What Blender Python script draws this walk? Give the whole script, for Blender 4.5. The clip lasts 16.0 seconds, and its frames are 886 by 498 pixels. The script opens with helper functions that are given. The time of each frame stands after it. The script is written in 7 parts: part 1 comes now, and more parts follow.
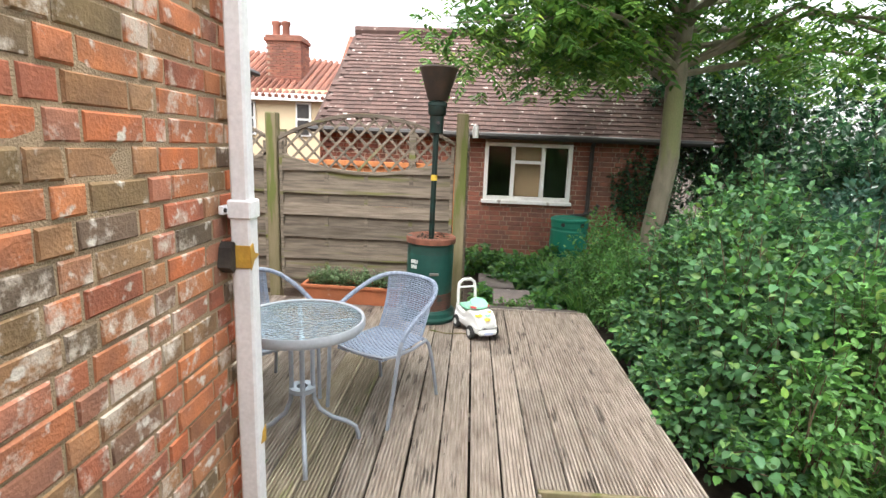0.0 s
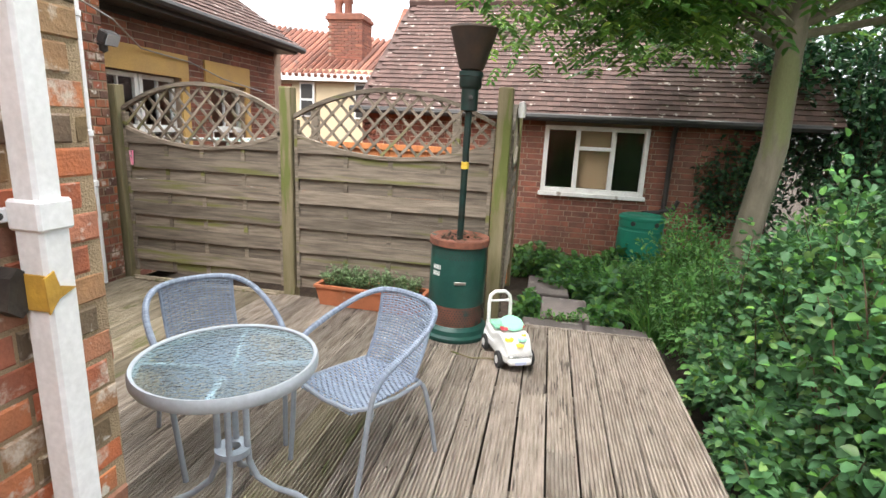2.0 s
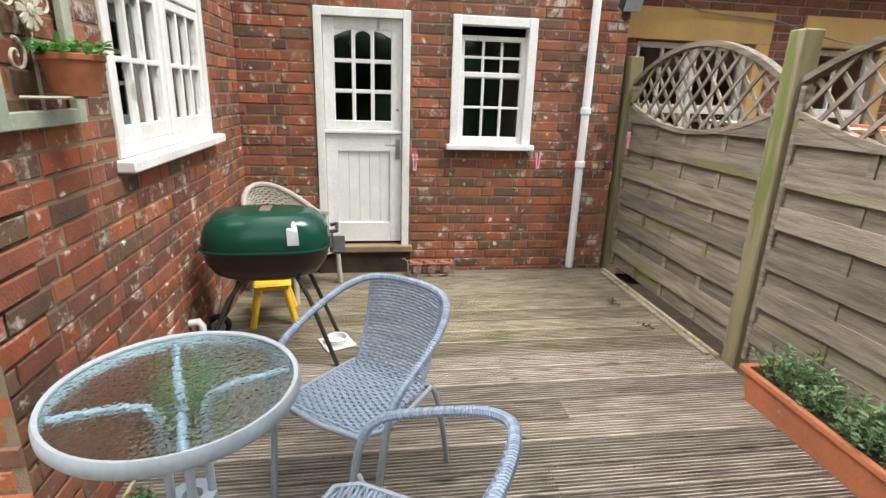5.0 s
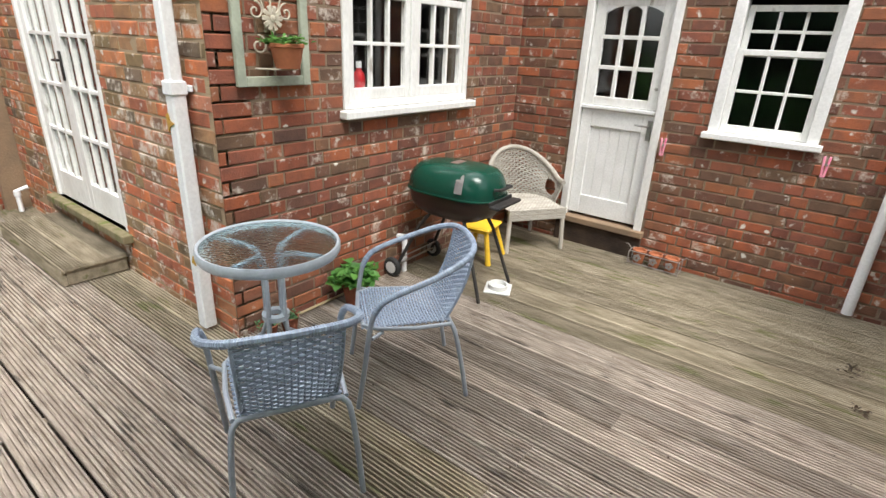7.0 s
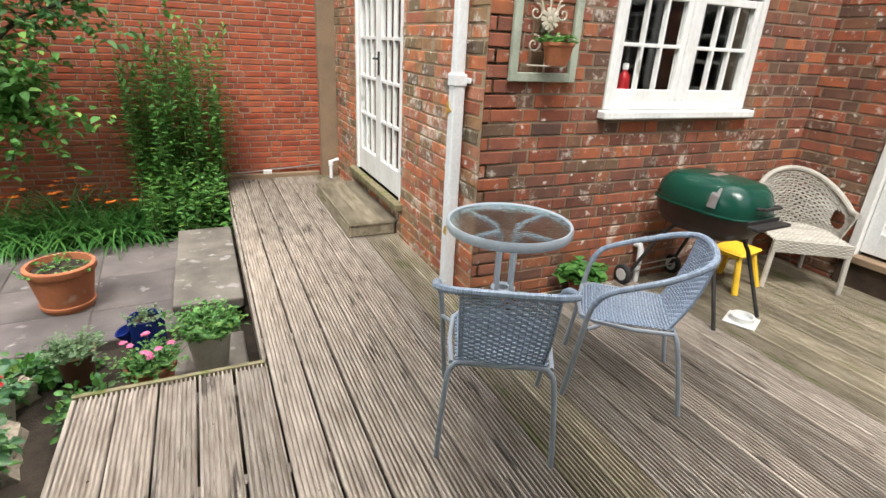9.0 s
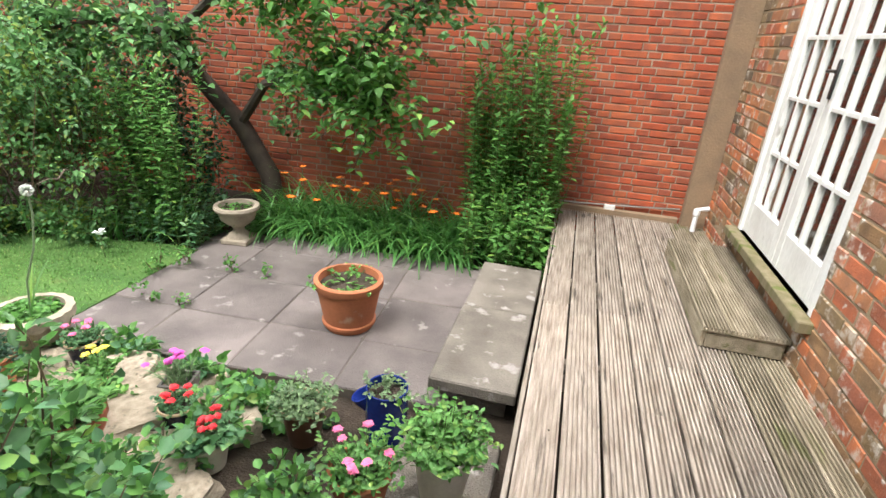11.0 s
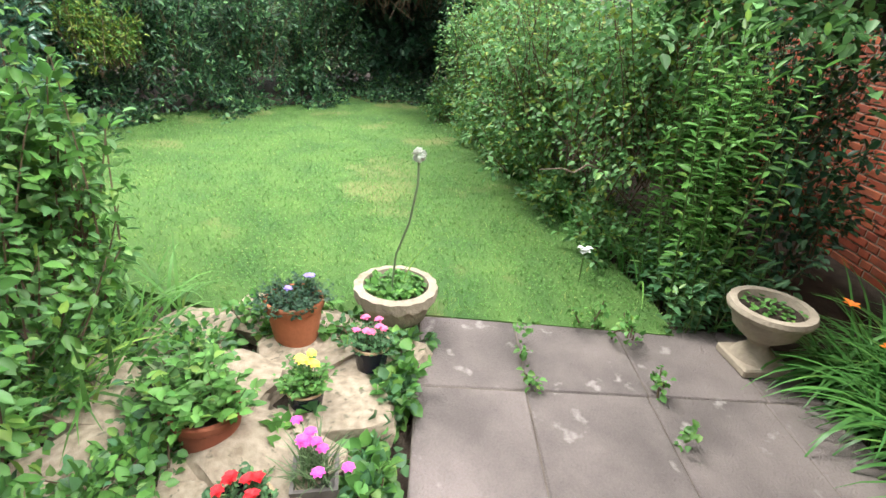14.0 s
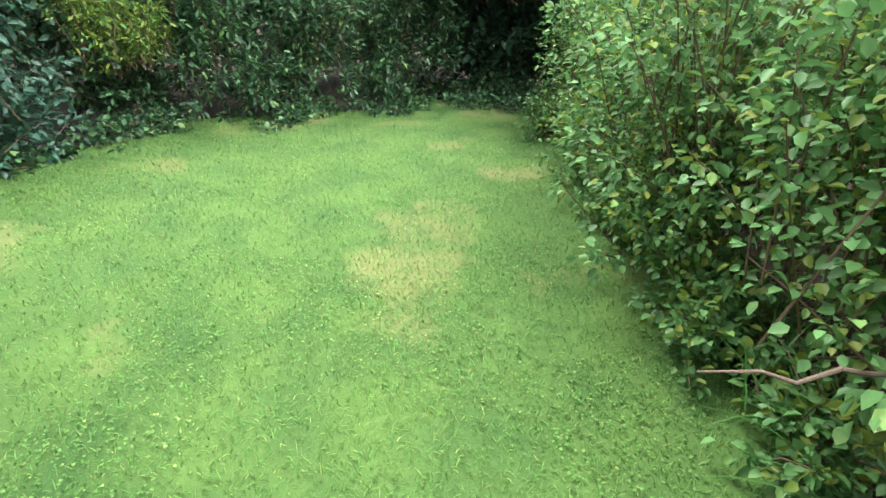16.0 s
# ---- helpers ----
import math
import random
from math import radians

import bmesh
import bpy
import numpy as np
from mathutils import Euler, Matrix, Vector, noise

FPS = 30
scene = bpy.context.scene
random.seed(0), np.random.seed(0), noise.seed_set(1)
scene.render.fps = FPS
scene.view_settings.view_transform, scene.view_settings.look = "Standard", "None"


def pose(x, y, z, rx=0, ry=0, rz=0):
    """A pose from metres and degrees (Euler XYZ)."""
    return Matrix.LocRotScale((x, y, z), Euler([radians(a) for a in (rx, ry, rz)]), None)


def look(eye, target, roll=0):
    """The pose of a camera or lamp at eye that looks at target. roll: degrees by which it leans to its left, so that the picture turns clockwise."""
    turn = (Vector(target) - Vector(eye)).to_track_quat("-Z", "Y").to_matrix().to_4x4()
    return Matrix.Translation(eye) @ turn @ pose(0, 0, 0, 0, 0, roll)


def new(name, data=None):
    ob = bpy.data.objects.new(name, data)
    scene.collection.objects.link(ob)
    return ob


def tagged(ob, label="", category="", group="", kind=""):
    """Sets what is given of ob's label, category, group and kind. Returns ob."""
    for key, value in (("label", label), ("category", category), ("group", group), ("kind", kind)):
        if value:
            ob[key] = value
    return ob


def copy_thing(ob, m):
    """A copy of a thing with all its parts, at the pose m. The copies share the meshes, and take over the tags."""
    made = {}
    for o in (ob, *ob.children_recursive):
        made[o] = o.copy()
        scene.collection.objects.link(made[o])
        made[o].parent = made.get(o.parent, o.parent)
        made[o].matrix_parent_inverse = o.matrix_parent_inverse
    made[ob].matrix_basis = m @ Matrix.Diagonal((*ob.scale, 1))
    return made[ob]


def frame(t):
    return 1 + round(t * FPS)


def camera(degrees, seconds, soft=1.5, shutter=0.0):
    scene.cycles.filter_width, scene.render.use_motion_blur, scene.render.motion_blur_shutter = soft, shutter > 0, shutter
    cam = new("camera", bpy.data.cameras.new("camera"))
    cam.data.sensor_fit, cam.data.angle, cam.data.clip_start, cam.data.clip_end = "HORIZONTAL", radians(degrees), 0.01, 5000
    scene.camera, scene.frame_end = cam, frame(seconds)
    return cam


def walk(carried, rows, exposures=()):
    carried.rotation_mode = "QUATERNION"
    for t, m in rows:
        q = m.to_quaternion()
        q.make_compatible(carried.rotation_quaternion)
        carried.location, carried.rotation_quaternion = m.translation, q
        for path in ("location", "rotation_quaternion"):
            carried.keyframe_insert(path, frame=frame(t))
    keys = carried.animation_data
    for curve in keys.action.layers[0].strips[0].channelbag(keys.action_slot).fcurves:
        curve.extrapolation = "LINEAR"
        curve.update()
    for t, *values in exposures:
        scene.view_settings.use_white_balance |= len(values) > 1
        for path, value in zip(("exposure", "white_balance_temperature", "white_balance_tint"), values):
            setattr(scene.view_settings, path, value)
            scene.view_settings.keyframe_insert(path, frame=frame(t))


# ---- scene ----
cam = camera(81.6, 16.0, shutter=0.05)
PATH = [
    (0.0, look((-0.300, 0.228, 1.637), (-0.401, 2.187, 1.244), 2.18)),
    (0.5, look((-0.244, 0.291, 1.619), (-0.408, 2.245, 1.224), 2.20)),
    (1.0, look((-0.205, 0.474, 1.550), (-0.403, 2.424, 1.153), 2.22)),
    (1.5, look((-0.130, 0.812, 1.544), (-0.374, 2.756, 1.139), 2.24)),
    (2.0, look((-0.034, 1.128, 1.610), (-0.407, 3.040, 1.154), 2.70)),
    (2.5, look((0.007, 1.469, 1.653), (-0.624, 3.299, 1.150), 3.17)),
    (3.0, look((0.030, 1.872, 1.587), (-0.839, 3.604, 1.090), 3.10)),
    (3.5, look((0.021, 2.218, 1.604), (-1.057, 3.822, 1.088), 3.08)),
    (4.0, look((0.052, 2.440, 1.581), (-1.242, 3.866, 1.047), 3.00)),
    (4.5, look((0.104, 2.852, 1.574), (-1.609, 3.728, 1.020), 2.09)),
    (5.0, look((0.203, 3.270, 1.540), (-1.690, 3.554, 0.956), 1.90)),
    (7.5, look((0.159, 4.959, 1.670), (-1.105, 3.607, 0.912), 2.90)),
    (8.0, look((0.173, 5.026, 1.630), (-0.846, 3.478, 0.879), 3.03)),
    (8.5, look((0.244, 4.942, 1.602), (-0.643, 3.316, 0.847), 3.09)),
    (9.0, look((0.245, 4.895, 1.588), (-0.548, 3.218, 0.839), 3.04)),
    (9.5, look((0.268, 4.685, 1.553), (-0.238, 2.901, 0.804), 3.79)),
    (12.0, pose(-0.060, 2.649, 1.413, 66.74, -3.48, 220.07)),
    (12.5, pose(0.064, 2.244, 1.367, 66.47, -3.85, 237.37)),
    (13.0, pose(0.164, 1.878, 1.330, 65.66, -3.59, 253.15)),
    (13.5, pose(0.311, 1.616, 1.318, 65.10, -3.71, 265.93)),
    (14.0, pose(0.609, 1.458, 1.157, 64.92, -3.69, 273.01)),
    (14.5, pose(1.024, 1.367, 1.082, 64.79, -3.39, 277.36)),
    (15.0, pose(1.513, 1.339, 1.038, 64.44, -3.12, 280.61)),
    (15.5, pose(2.011, 1.351, 1.036, 64.11, -2.61, 283.12)),
    (16.0, pose(2.489, 1.311, 1.057, 63.37, -2.58, 286.42)),
]
walk(cam, PATH, exposures=[(0.0, 2.15), (5.0, 2.05), (8.0, 2.0), (9.5, 2.1), (12.0, 2.4), (13.0, 2.4), (14.5, 2.25), (16.0, 2.25)])
# ---- light ----
world = bpy.data.worlds.new("overcast_sky")
scene.world = world
world.use_nodes = True
wn, wl = world.node_tree.nodes, world.node_tree.links
sky = wn.new("ShaderNodeTexSky")
sky.sky_type, sky.sun_disc = "NISHITA", False
sky.sun_elevation, sky.sun_rotation = radians(58), radians(200)
sky.air_density, sky.dust_density = 1.0, 4.0
veil = wn.new("ShaderNodeHueSaturation")
veil.inputs["Saturation"].default_value = 0.22
wl.new(sky.outputs[0], veil.inputs["Color"])
wl.new(veil.outputs[0], wn["Background"].inputs["Color"])
wn["Background"].inputs["Strength"].default_value = 0.15

sun = new("sun", bpy.data.lights.new("sun", "SUN"))
sun.data.energy, sun.data.angle, sun.data.color = 1.3, radians(25), (1.0, 0.97, 0.92)
sun.matrix_world = pose(0, 0, 20, 30, 0, 150)


# ---- materials ----
def mat(name, base, dark, scale=8.0, rough=0.8, bump=0.2, metal=0.0, fine=60.0, island=0.0, third=None, third_at=0.62, spec=0.4, stretch=(1, 1, 1), third_scale=2.0):
    """Two-tone noise surface with a fine grain, an optional third tone in patches and tint by piece."""
    m = bpy.data.materials.new(name)
    m.use_nodes = True
    n, l = m.node_tree.nodes, m.node_tree.links
    b = n["Principled BSDF"]
    geo = n.new("ShaderNodeTexCoord")
    mp = n.new("ShaderNodeMapping")
    mp.inputs["Scale"].default_value = stretch
    l.new(geo.outputs["Object"], mp.inputs["Vector"])
    info = n.new("ShaderNodeObjectInfo")
    isl = n.new("ShaderNodeNewGeometry")
    add = n.new("ShaderNodeMath")
    l.new(info.outputs["Random"], add.inputs[0])
    l.new(isl.outputs["Random Per Island"], add.inputs[1])
    fr = n.new("ShaderNodeMath")
    fr.operation = "FRACT"
    l.new(add.outputs[0], fr.inputs[0])
    off = n.new("ShaderNodeVectorMath")
    l.new(mp.outputs[0], off.inputs[0])
    comb = n.new("ShaderNodeCombineXYZ")
    mul = n.new("ShaderNodeMath")
    mul.operation = "MULTIPLY"
    mul.inputs[1].default_value = 37.0
    l.new(fr.outputs[0], mul.inputs[0])
    l.new(mul.outputs[0], comb.inputs[2])
    l.new(comb.outputs[0], off.inputs[1])
    big = n.new("ShaderNodeTexNoise")
    big.inputs["Scale"].default_value = scale
    big.inputs["Detail"].default_value = 6
    l.new(off.outputs[0], big.inputs["Vector"])
    small = n.new("ShaderNodeTexNoise")
    small.inputs["Scale"].default_value = fine
    small.inputs["Detail"].default_value = 4
    l.new(off.outputs[0], small.inputs["Vector"])
    mix = n.new("ShaderNodeMix")
    mix.data_type = "RGBA"
    mix.inputs["A"].default_value, mix.inputs["B"].default_value = (*base, 1), (*dark, 1)
    rp = n.new("ShaderNodeMapRange")
    rp.inputs["From Min"].default_value, rp.inputs["From Max"].default_value = 0.35, 0.68
    l.new(big.outputs["Fac"], rp.inputs["Value"])
    l.new(rp.outputs[0], mix.inputs["Factor"])
    col = mix.outputs["Result"]
    if third:
        pat = n.new("ShaderNodeTexNoise")
        pat.inputs["Scale"].default_value = third_scale
        pat.inputs["Detail"].default_value = 8
        l.new(off.outputs[0], pat.inputs["Vector"])
        r2 = n.new("ShaderNodeMapRange")
        r2.inputs["From Min"].default_value, r2.inputs["From Max"].default_value = third_at, third_at + 0.07
        l.new(pat.outputs["Fac"], r2.inputs["Value"])
        m2 = n.new("ShaderNodeMix")
        m2.data_type = "RGBA"
        m2.inputs["B"].default_value = (*third, 1)
        l.new(r2.outputs[0], m2.inputs["Factor"])
        l.new(col, m2.inputs["A"])
        col = m2.outputs["Result"]
    hs = n.new("ShaderNodeHueSaturation")
    l.new(col, hs.inputs["Color"])
    vr = n.new("ShaderNodeMapRange")
    vr.inputs["To Min"].default_value, vr.inputs["To Max"].default_value = 0.82, 1.18
    l.new(small.outputs["Fac"], vr.inputs["Value"])
    pv = n.new("ShaderNodeMapRange")
    pv.inputs["To Min"].default_value, pv.inputs["To Max"].default_value = 1 - island, 1 + island
    l.new(fr.outputs[0], pv.inputs["Value"])
    vm = n.new("ShaderNodeMath")
    vm.operation = "MULTIPLY"
    l.new(vr.outputs[0], vm.inputs[0])
    l.new(pv.outputs[0], vm.inputs[1])
    l.new(vm.outputs[0], hs.inputs["Value"])
    l.new(hs.outputs[0], b.inputs["Base Color"])
    b.inputs["Roughness"].default_value, b.inputs["Metallic"].default_value = rough, metal
    b.inputs["Specular IOR Level"].default_value = spec
    if bump:
        bp = n.new("ShaderNodeBump")
        bp.inputs["Strength"].default_value = bump
        bp.inputs["Distance"].default_value = 0.01
        l.new(small.outputs["Fac"], bp.inputs["Height"])
        l.new(bp.outputs[0], b.inputs["Normal"])
    return m


def brick_mat(name, tones, white=0.66, soot=0.5, bloom=0.75):
    """Fired clay whose tone goes from brick to brick, with worn white specks and grain."""
    m = mat(name, tones[0], tones[0], 9.0, 0.9, 0.35, fine=110.0, third=(0.62, 0.57, 0.5), third_at=white, third_scale=13.0, spec=0.2)
    n, l = m.node_tree.nodes, m.node_tree.links
    fr = [x for x in n if x.type == "MATH" and x.operation == "FRACT"][0]
    ramp = n.new("ShaderNodeValToRGB")
    ramp.color_ramp.interpolation = "EASE"
    el = ramp.color_ramp.elements
    el[0].position, el[0].color = 0.0, (*tones[0], 1)
    el[1].position, el[1].color = 1.0, (*tones[-1], 1)
    for i, t in enumerate(tones[1:-1]):
        e = el.new((i + 1) / (len(tones) - 1))
        e.color = (*t, 1)
    l.new(fr.outputs[0], ramp.inputs[0])
    mix = [x for x in n if x.type == "MIX"][0]
    l.new(ramp.outputs[0], mix.inputs["A"])
    dk = n.new("ShaderNodeHueSaturation")
    dk.inputs["Value"].default_value = 0.62
    dk.inputs["Saturation"].default_value = 0.9
    l.new(ramp.outputs[0], dk.inputs["Color"])
    l.new(dk.outputs[0], mix.inputs["B"])
    # broad grime over many courses, and lime bloom in ragged patches
    geo = [x for x in n if x.type == "NEW_GEOMETRY"][0]
    hs = [x for x in n if x.type == "HUE_SAT" and x.inputs["Color"].is_linked and x != dk][0]
    col = hs.inputs["Color"].links[0].from_socket
    for scale, tint, lo, hi, most, detail in ((0.9, (0.13, 0.085, 0.055), 0.50, 0.72, soot, 5), (5.5, (0.60, 0.53, 0.45), white - 0.07, white + 0.02, bloom, 10)):
        tex = n.new("ShaderNodeTexNoise")
        tex.inputs["Scale"].default_value, tex.inputs["Detail"].default_value = scale, detail
        tex.inputs["Roughness"].default_value = 0.72 if detail > 6 else 0.5
        l.new(geo.outputs["Position"], tex.inputs["Vector"])
        rg = n.new("ShaderNodeMapRange")
        rg.inputs["From Min"].default_value, rg.inputs["From Max"].default_value = lo, hi
        rg.inputs["To Max"].default_value = most
        l.new(tex.outputs["Fac"], rg.inputs["Value"])
        mx = n.new("ShaderNodeMix")
        mx.data_type = "RGBA"
        mx.inputs["B"].default_value = (*tint, 1)
        l.new(rg.outputs[0], mx.inputs["Factor"])
        l.new(col, mx.inputs["A"])
        col = mx.outputs["Result"]
    l.new(col, hs.inputs["Color"])
    return m


M_brick = brick_mat("old_red_brick", [(0.38, 0.11, 0.05), (0.26, 0.085, 0.05), (0.17, 0.07, 0.05), (0.42, 0.14, 0.06), (0.17, 0.09, 0.062), (0.36, 0.11, 0.055), (0.19, 0.115, 0.07), (0.15, 0.08, 0.06), (0.31, 0.105, 0.065), (0.40, 0.125, 0.055)], 0.63, 0.62)
M_brick_east = brick_mat("orange_red_brick", [(0.58, 0.185, 0.075), (0.50, 0.15, 0.07), (0.38, 0.13, 0.075), (0.60, 0.215, 0.09), (0.24, 0.17, 0.09), (0.54, 0.19, 0.085), (0.28, 0.19, 0.10), (0.16, 0.12, 0.085), (0.50, 0.20, 0.12), (0.34, 0.21, 0.11), (0.58, 0.20, 0.085)], 0.605, 0.14, 0.8)
M_brick_new = brick_mat("bright_red_brick", [(0.46, 0.10, 0.045), (0.39, 0.085, 0.04), (0.43, 0.12, 0.055), (0.33, 0.075, 0.04), (0.50, 0.135, 0.06)], 0.74, 0.25, 0.4)
M_brick_shed = brick_mat("brown_red_brick", [(0.30, 0.112, 0.075), (0.24, 0.095, 0.068), (0.34, 0.135, 0.085), (0.20, 0.09, 0.068), (0.27, 0.105, 0.07)], 0.72, 0.3, 0.5)
M_mortar = mat("lime_mortar", (0.38, 0.28, 0.175), (0.25, 0.185, 0.12), 5, 0.95, 0.6, fine=150)
M_mortar_old = mat("sooty_lime_mortar", (0.27, 0.195, 0.13), (0.15, 0.11, 0.078), 2.5, 0.95, 0.6, fine=150)
M_mortar_grey = mat("grey_mortar", (0.36, 0.27, 0.20), (0.26, 0.19, 0.145), 5, 0.95, 0.6, fine=150)
M_white = mat("white_paint", (0.80, 0.80, 0.79), (0.70, 0.70, 0.68), 4, 0.45, 0.08, fine=70, third=(0.50, 0.47, 0.42), third_at=0.70, third_scale=7)
M_upvc = mat("white_plastic_pipe", (0.80, 0.81, 0.83), (0.72, 0.72, 0.72), 3, 0.35, 0.03, third=(0.52, 0.47, 0.38), third_at=0.70, third_scale=5)
M_deck = mat("weathered_deck_wood", (0.48, 0.415, 0.35), (0.25, 0.20, 0.155), 2.2, 0.8, 0.9, fine=34, island=0.24, third=(0.12, 0.10, 0.082), third_at=0.615, stretch=(14, 2.2, 14), third_scale=1.3)
M_moss = mat("mossy_deck_wood", (0.39, 0.33, 0.24), (0.21, 0.175, 0.115), 1.8, 0.9, 0.8, fine=40, island=0.2, third=(0.19, 0.185, 0.085), third_at=0.60, stretch=(12, 2.2, 12), third_scale=1.3)
M_fence = mat("grey_fence_wood", (0.235, 0.195, 0.15), (0.115, 0.095, 0.072), 5, 0.9, 0.7, fine=30, island=0.26, third=(0.15, 0.15, 0.05), third_at=0.565, stretch=(0.7, 4, 9), third_scale=0.9)
M_post = mat("mossy_post_wood", (0.24, 0.20, 0.12), (0.14, 0.13, 0.055), 4, 0.9, 0.4, fine=60, island=0.1, third=(0.13, 0.15, 0.04), third_at=0.55, stretch=(4, 4, 0.5))
M_slab = mat("paving_stone", (0.18, 0.152, 0.142), (0.098, 0.083, 0.078), 3.0, 0.8, 0.8, fine=110, island=0.14, third=(0.27, 0.245, 0.23), third_at=0.63, third_scale=8)
M_slab_grey = mat("grey_step_slab", (0.21, 0.185, 0.155), (0.115, 0.10, 0.082), 3.5, 0.9, 0.8, fine=110, island=0.1, third=(0.31, 0.29, 0.265), third_at=0.60, third_scale=9)
M_soil = mat("dark_soil", (0.055, 0.04, 0.028), (0.028, 0.02, 0.014), 12, 1.0, 0.9, fine=90)
M_lawn = mat("mown_grass_ground", (0.085, 0.165, 0.036), (0.042, 0.105, 0.024), 2.4, 0.95, 0.6, fine=140, third=(0.15, 0.18, 0.06), third_at=0.57, third_scale=1.1)
M_glass = bpy.data.materials.new("window_glass")
M_glass.use_nodes = True
gb = M_glass.node_tree.nodes["Principled BSDF"]
gb.inputs["Base Color"].default_value = (0.93, 0.96, 0.95, 1)
gb.inputs["Roughness"].default_value, gb.inputs["Transmission Weight"].default_value, gb.inputs["IOR"].default_value = 0.02, 1.0, 1.45
# near-black tone that carries the dimness of unlit rooms
M_dark = mat("painted_dim_interior", (0.05, 0.047, 0.042), (0.025, 0.022, 0.02), 2, 0.95, 0.0)
M_tile = mat("mossy_roof_tile", (0.115, 0.068, 0.057), (0.072, 0.045, 0.038), 6, 0.9, 0.4, fine=80, island=0.22, third=(0.44, 0.39, 0.34), third_at=0.63, third_scale=8)
M_pantile = mat("orange_pantile", (0.27, 0.105, 0.068), (0.17, 0.075, 0.055), 3, 0.85, 0.3, island=0.25, third=(0.12, 0.07, 0.055), third_at=0.6, third_scale=2)
M_cream = mat("cream_render", (0.62, 0.50, 0.33), (0.54, 0.43, 0.28), 1.5, 0.9, 0.2)
M_stone_y = mat("yellow_stone", (0.60, 0.38, 0.13), (0.50, 0.32, 0.13), 3, 0.85, 0.2)
M_black = mat("black_iron", (0.022, 0.022, 0.023), (0.04, 0.035, 0.03), 9, 0.5, 0.1)
M_render = mat("brown_cement_strip", (0.27, 0.185, 0.115), (0.19, 0.135, 0.09), 4, 0.9, 0.4)


# ---- mesh helpers ----
class Geo:
    """Collects vertices and faces of one mesh."""

    def __init__(self):
        self.v, self.f, self.smooth = [], [], False

    def add(self, verts, faces, m=None):
        k = len(self.v)
        self.v += [tuple(m @ Vector(p)) for p in verts] if m else [tuple(p) for p in verts]
        self.f += [tuple(i + k for i in f) for f in faces]
        return self

    def box(self, x0, y0, z0, x1, y1, z1, c=0.0, m=None):
        """A box; c chamfers all its edges."""
        if c <= 0:
            vs = [(x, y, z) for x in (x0, x1) for y in (y0, y1) for z in (z0, z1)]
            fs = [(0, 1, 3, 2), (4, 6, 7, 5), (0, 4, 5, 1), (2, 3, 7, 6), (0, 2, 6, 4), (1, 5, 7, 3)]
            return self.add(vs, fs, m)
        bm = bmesh.new()
        bmesh.ops.create_cube(bm, size=1.0, matrix=Matrix.Translation(((x0 + x1) / 2, (y0 + y1) / 2, (z0 + z1) / 2)) @ Matrix.Diagonal((x1 - x0, y1 - y0, z1 - z0, 1)))
        bmesh.ops.bevel(bm, geom=bm.edges[:], offset=c, segments=1, affect="EDGES")
        bm.verts.index_update()
        self.add([v.co[:] for v in bm.verts], [[v.index for v in f.verts] for f in bm.faces], m)
        bm.free()
        return self

    def lathe(self, prof, n=28, m=None, closed=False):
        """Turns (radius, height) points about z."""
        vs, fs = [], []
        for r, z in prof:
            for i in range(n):
                a = 2 * math.pi * i / n
                vs.append((r * math.cos(a), r * math.sin(a), z))
        for j in range(len(prof) - 1):
            for i in range(n):
                k = (i + 1) % n
                fs.append((j * n + i, j * n + k, (j + 1) * n + k, (j + 1) * n + i))
        if not closed:
            fs.append(tuple(range(n - 1, -1, -1)))
            fs.append(tuple(range((len(prof) - 1) * n, len(prof) * n)))
        return self.add(vs, fs, m)

    def tube(self, pts, r, n=8, loop=False, m=None, cap=True):
        """Sweeps a circle of radius r (a number, or one a point) along points."""
        P = [Vector(p) for p in pts]
        k = len(P)
        rs = r if isinstance(r, (list, tuple)) else [r] * k
        vs, fs, up = [], [], None
        for i, p in enumerate(P):
            a = P[(i - 1) % k] if (i or loop) else p
            b = P[(i + 1) % k] if (i < k - 1 or loop) else p
            d = (b - a).normalized()
            if up is None:
                up = Vector((0, 0, 1)) if abs(d.z) < 0.9 else Vector((1, 0, 0))
            s = d.cross(up).normalized()
            up = s.cross(d).normalized()
            for j in range(n):
                t = 2 * math.pi * j / n
                vs.append(p + (s * math.cos(t) + up * math.sin(t)) * rs[i])
        for i in range(k if loop else k - 1):
            q = (i + 1) % k
            for j in range(n):
                h = (j + 1) % n
                fs.append((i * n + j, i * n + h, q * n + h, q * n + j))
        if not loop and cap:
            fs.append(tuple(range(n - 1, -1, -1)))
            fs.append(tuple(range((k - 1) * n, k * n)))
        return self.add(vs, fs, m)

    def prism(self, outline, z0, z1, m=None):
        """Extrudes an outline of (x, y) points from z0 to z1."""
        n = len(outline)
        vs = [(x, y, z0) for x, y in outline] + [(x, y, z1) for x, y in outline]
        fs = [tuple(range(n - 1, -1, -1)), tuple(range(n, 2 * n))] + [(i, (i + 1) % n, n + (i + 1) % n, n + i) for i in range(n)]
        return self.add(vs, fs, m)

    def mesh(self, name, material, smooth=False):
        me = bpy.data.meshes.new(name)
        me.from_pydata(self.v, [], self.f)
        me.materials.append(material)
        if smooth or self.smooth:
            me.polygons.foreach_set("use_smooth", [True] * len(me.polygons))
            me.set_sharp_from_angle(angle=radians(40))
        me.update()
        return me


def thing(name, label, category, m=None, group="", kind=""):
    ob = new(name)
    ob.empty_display_size = 0.1
    if m:
        ob.matrix_world = m
    return tagged(ob, label, category, group, kind)


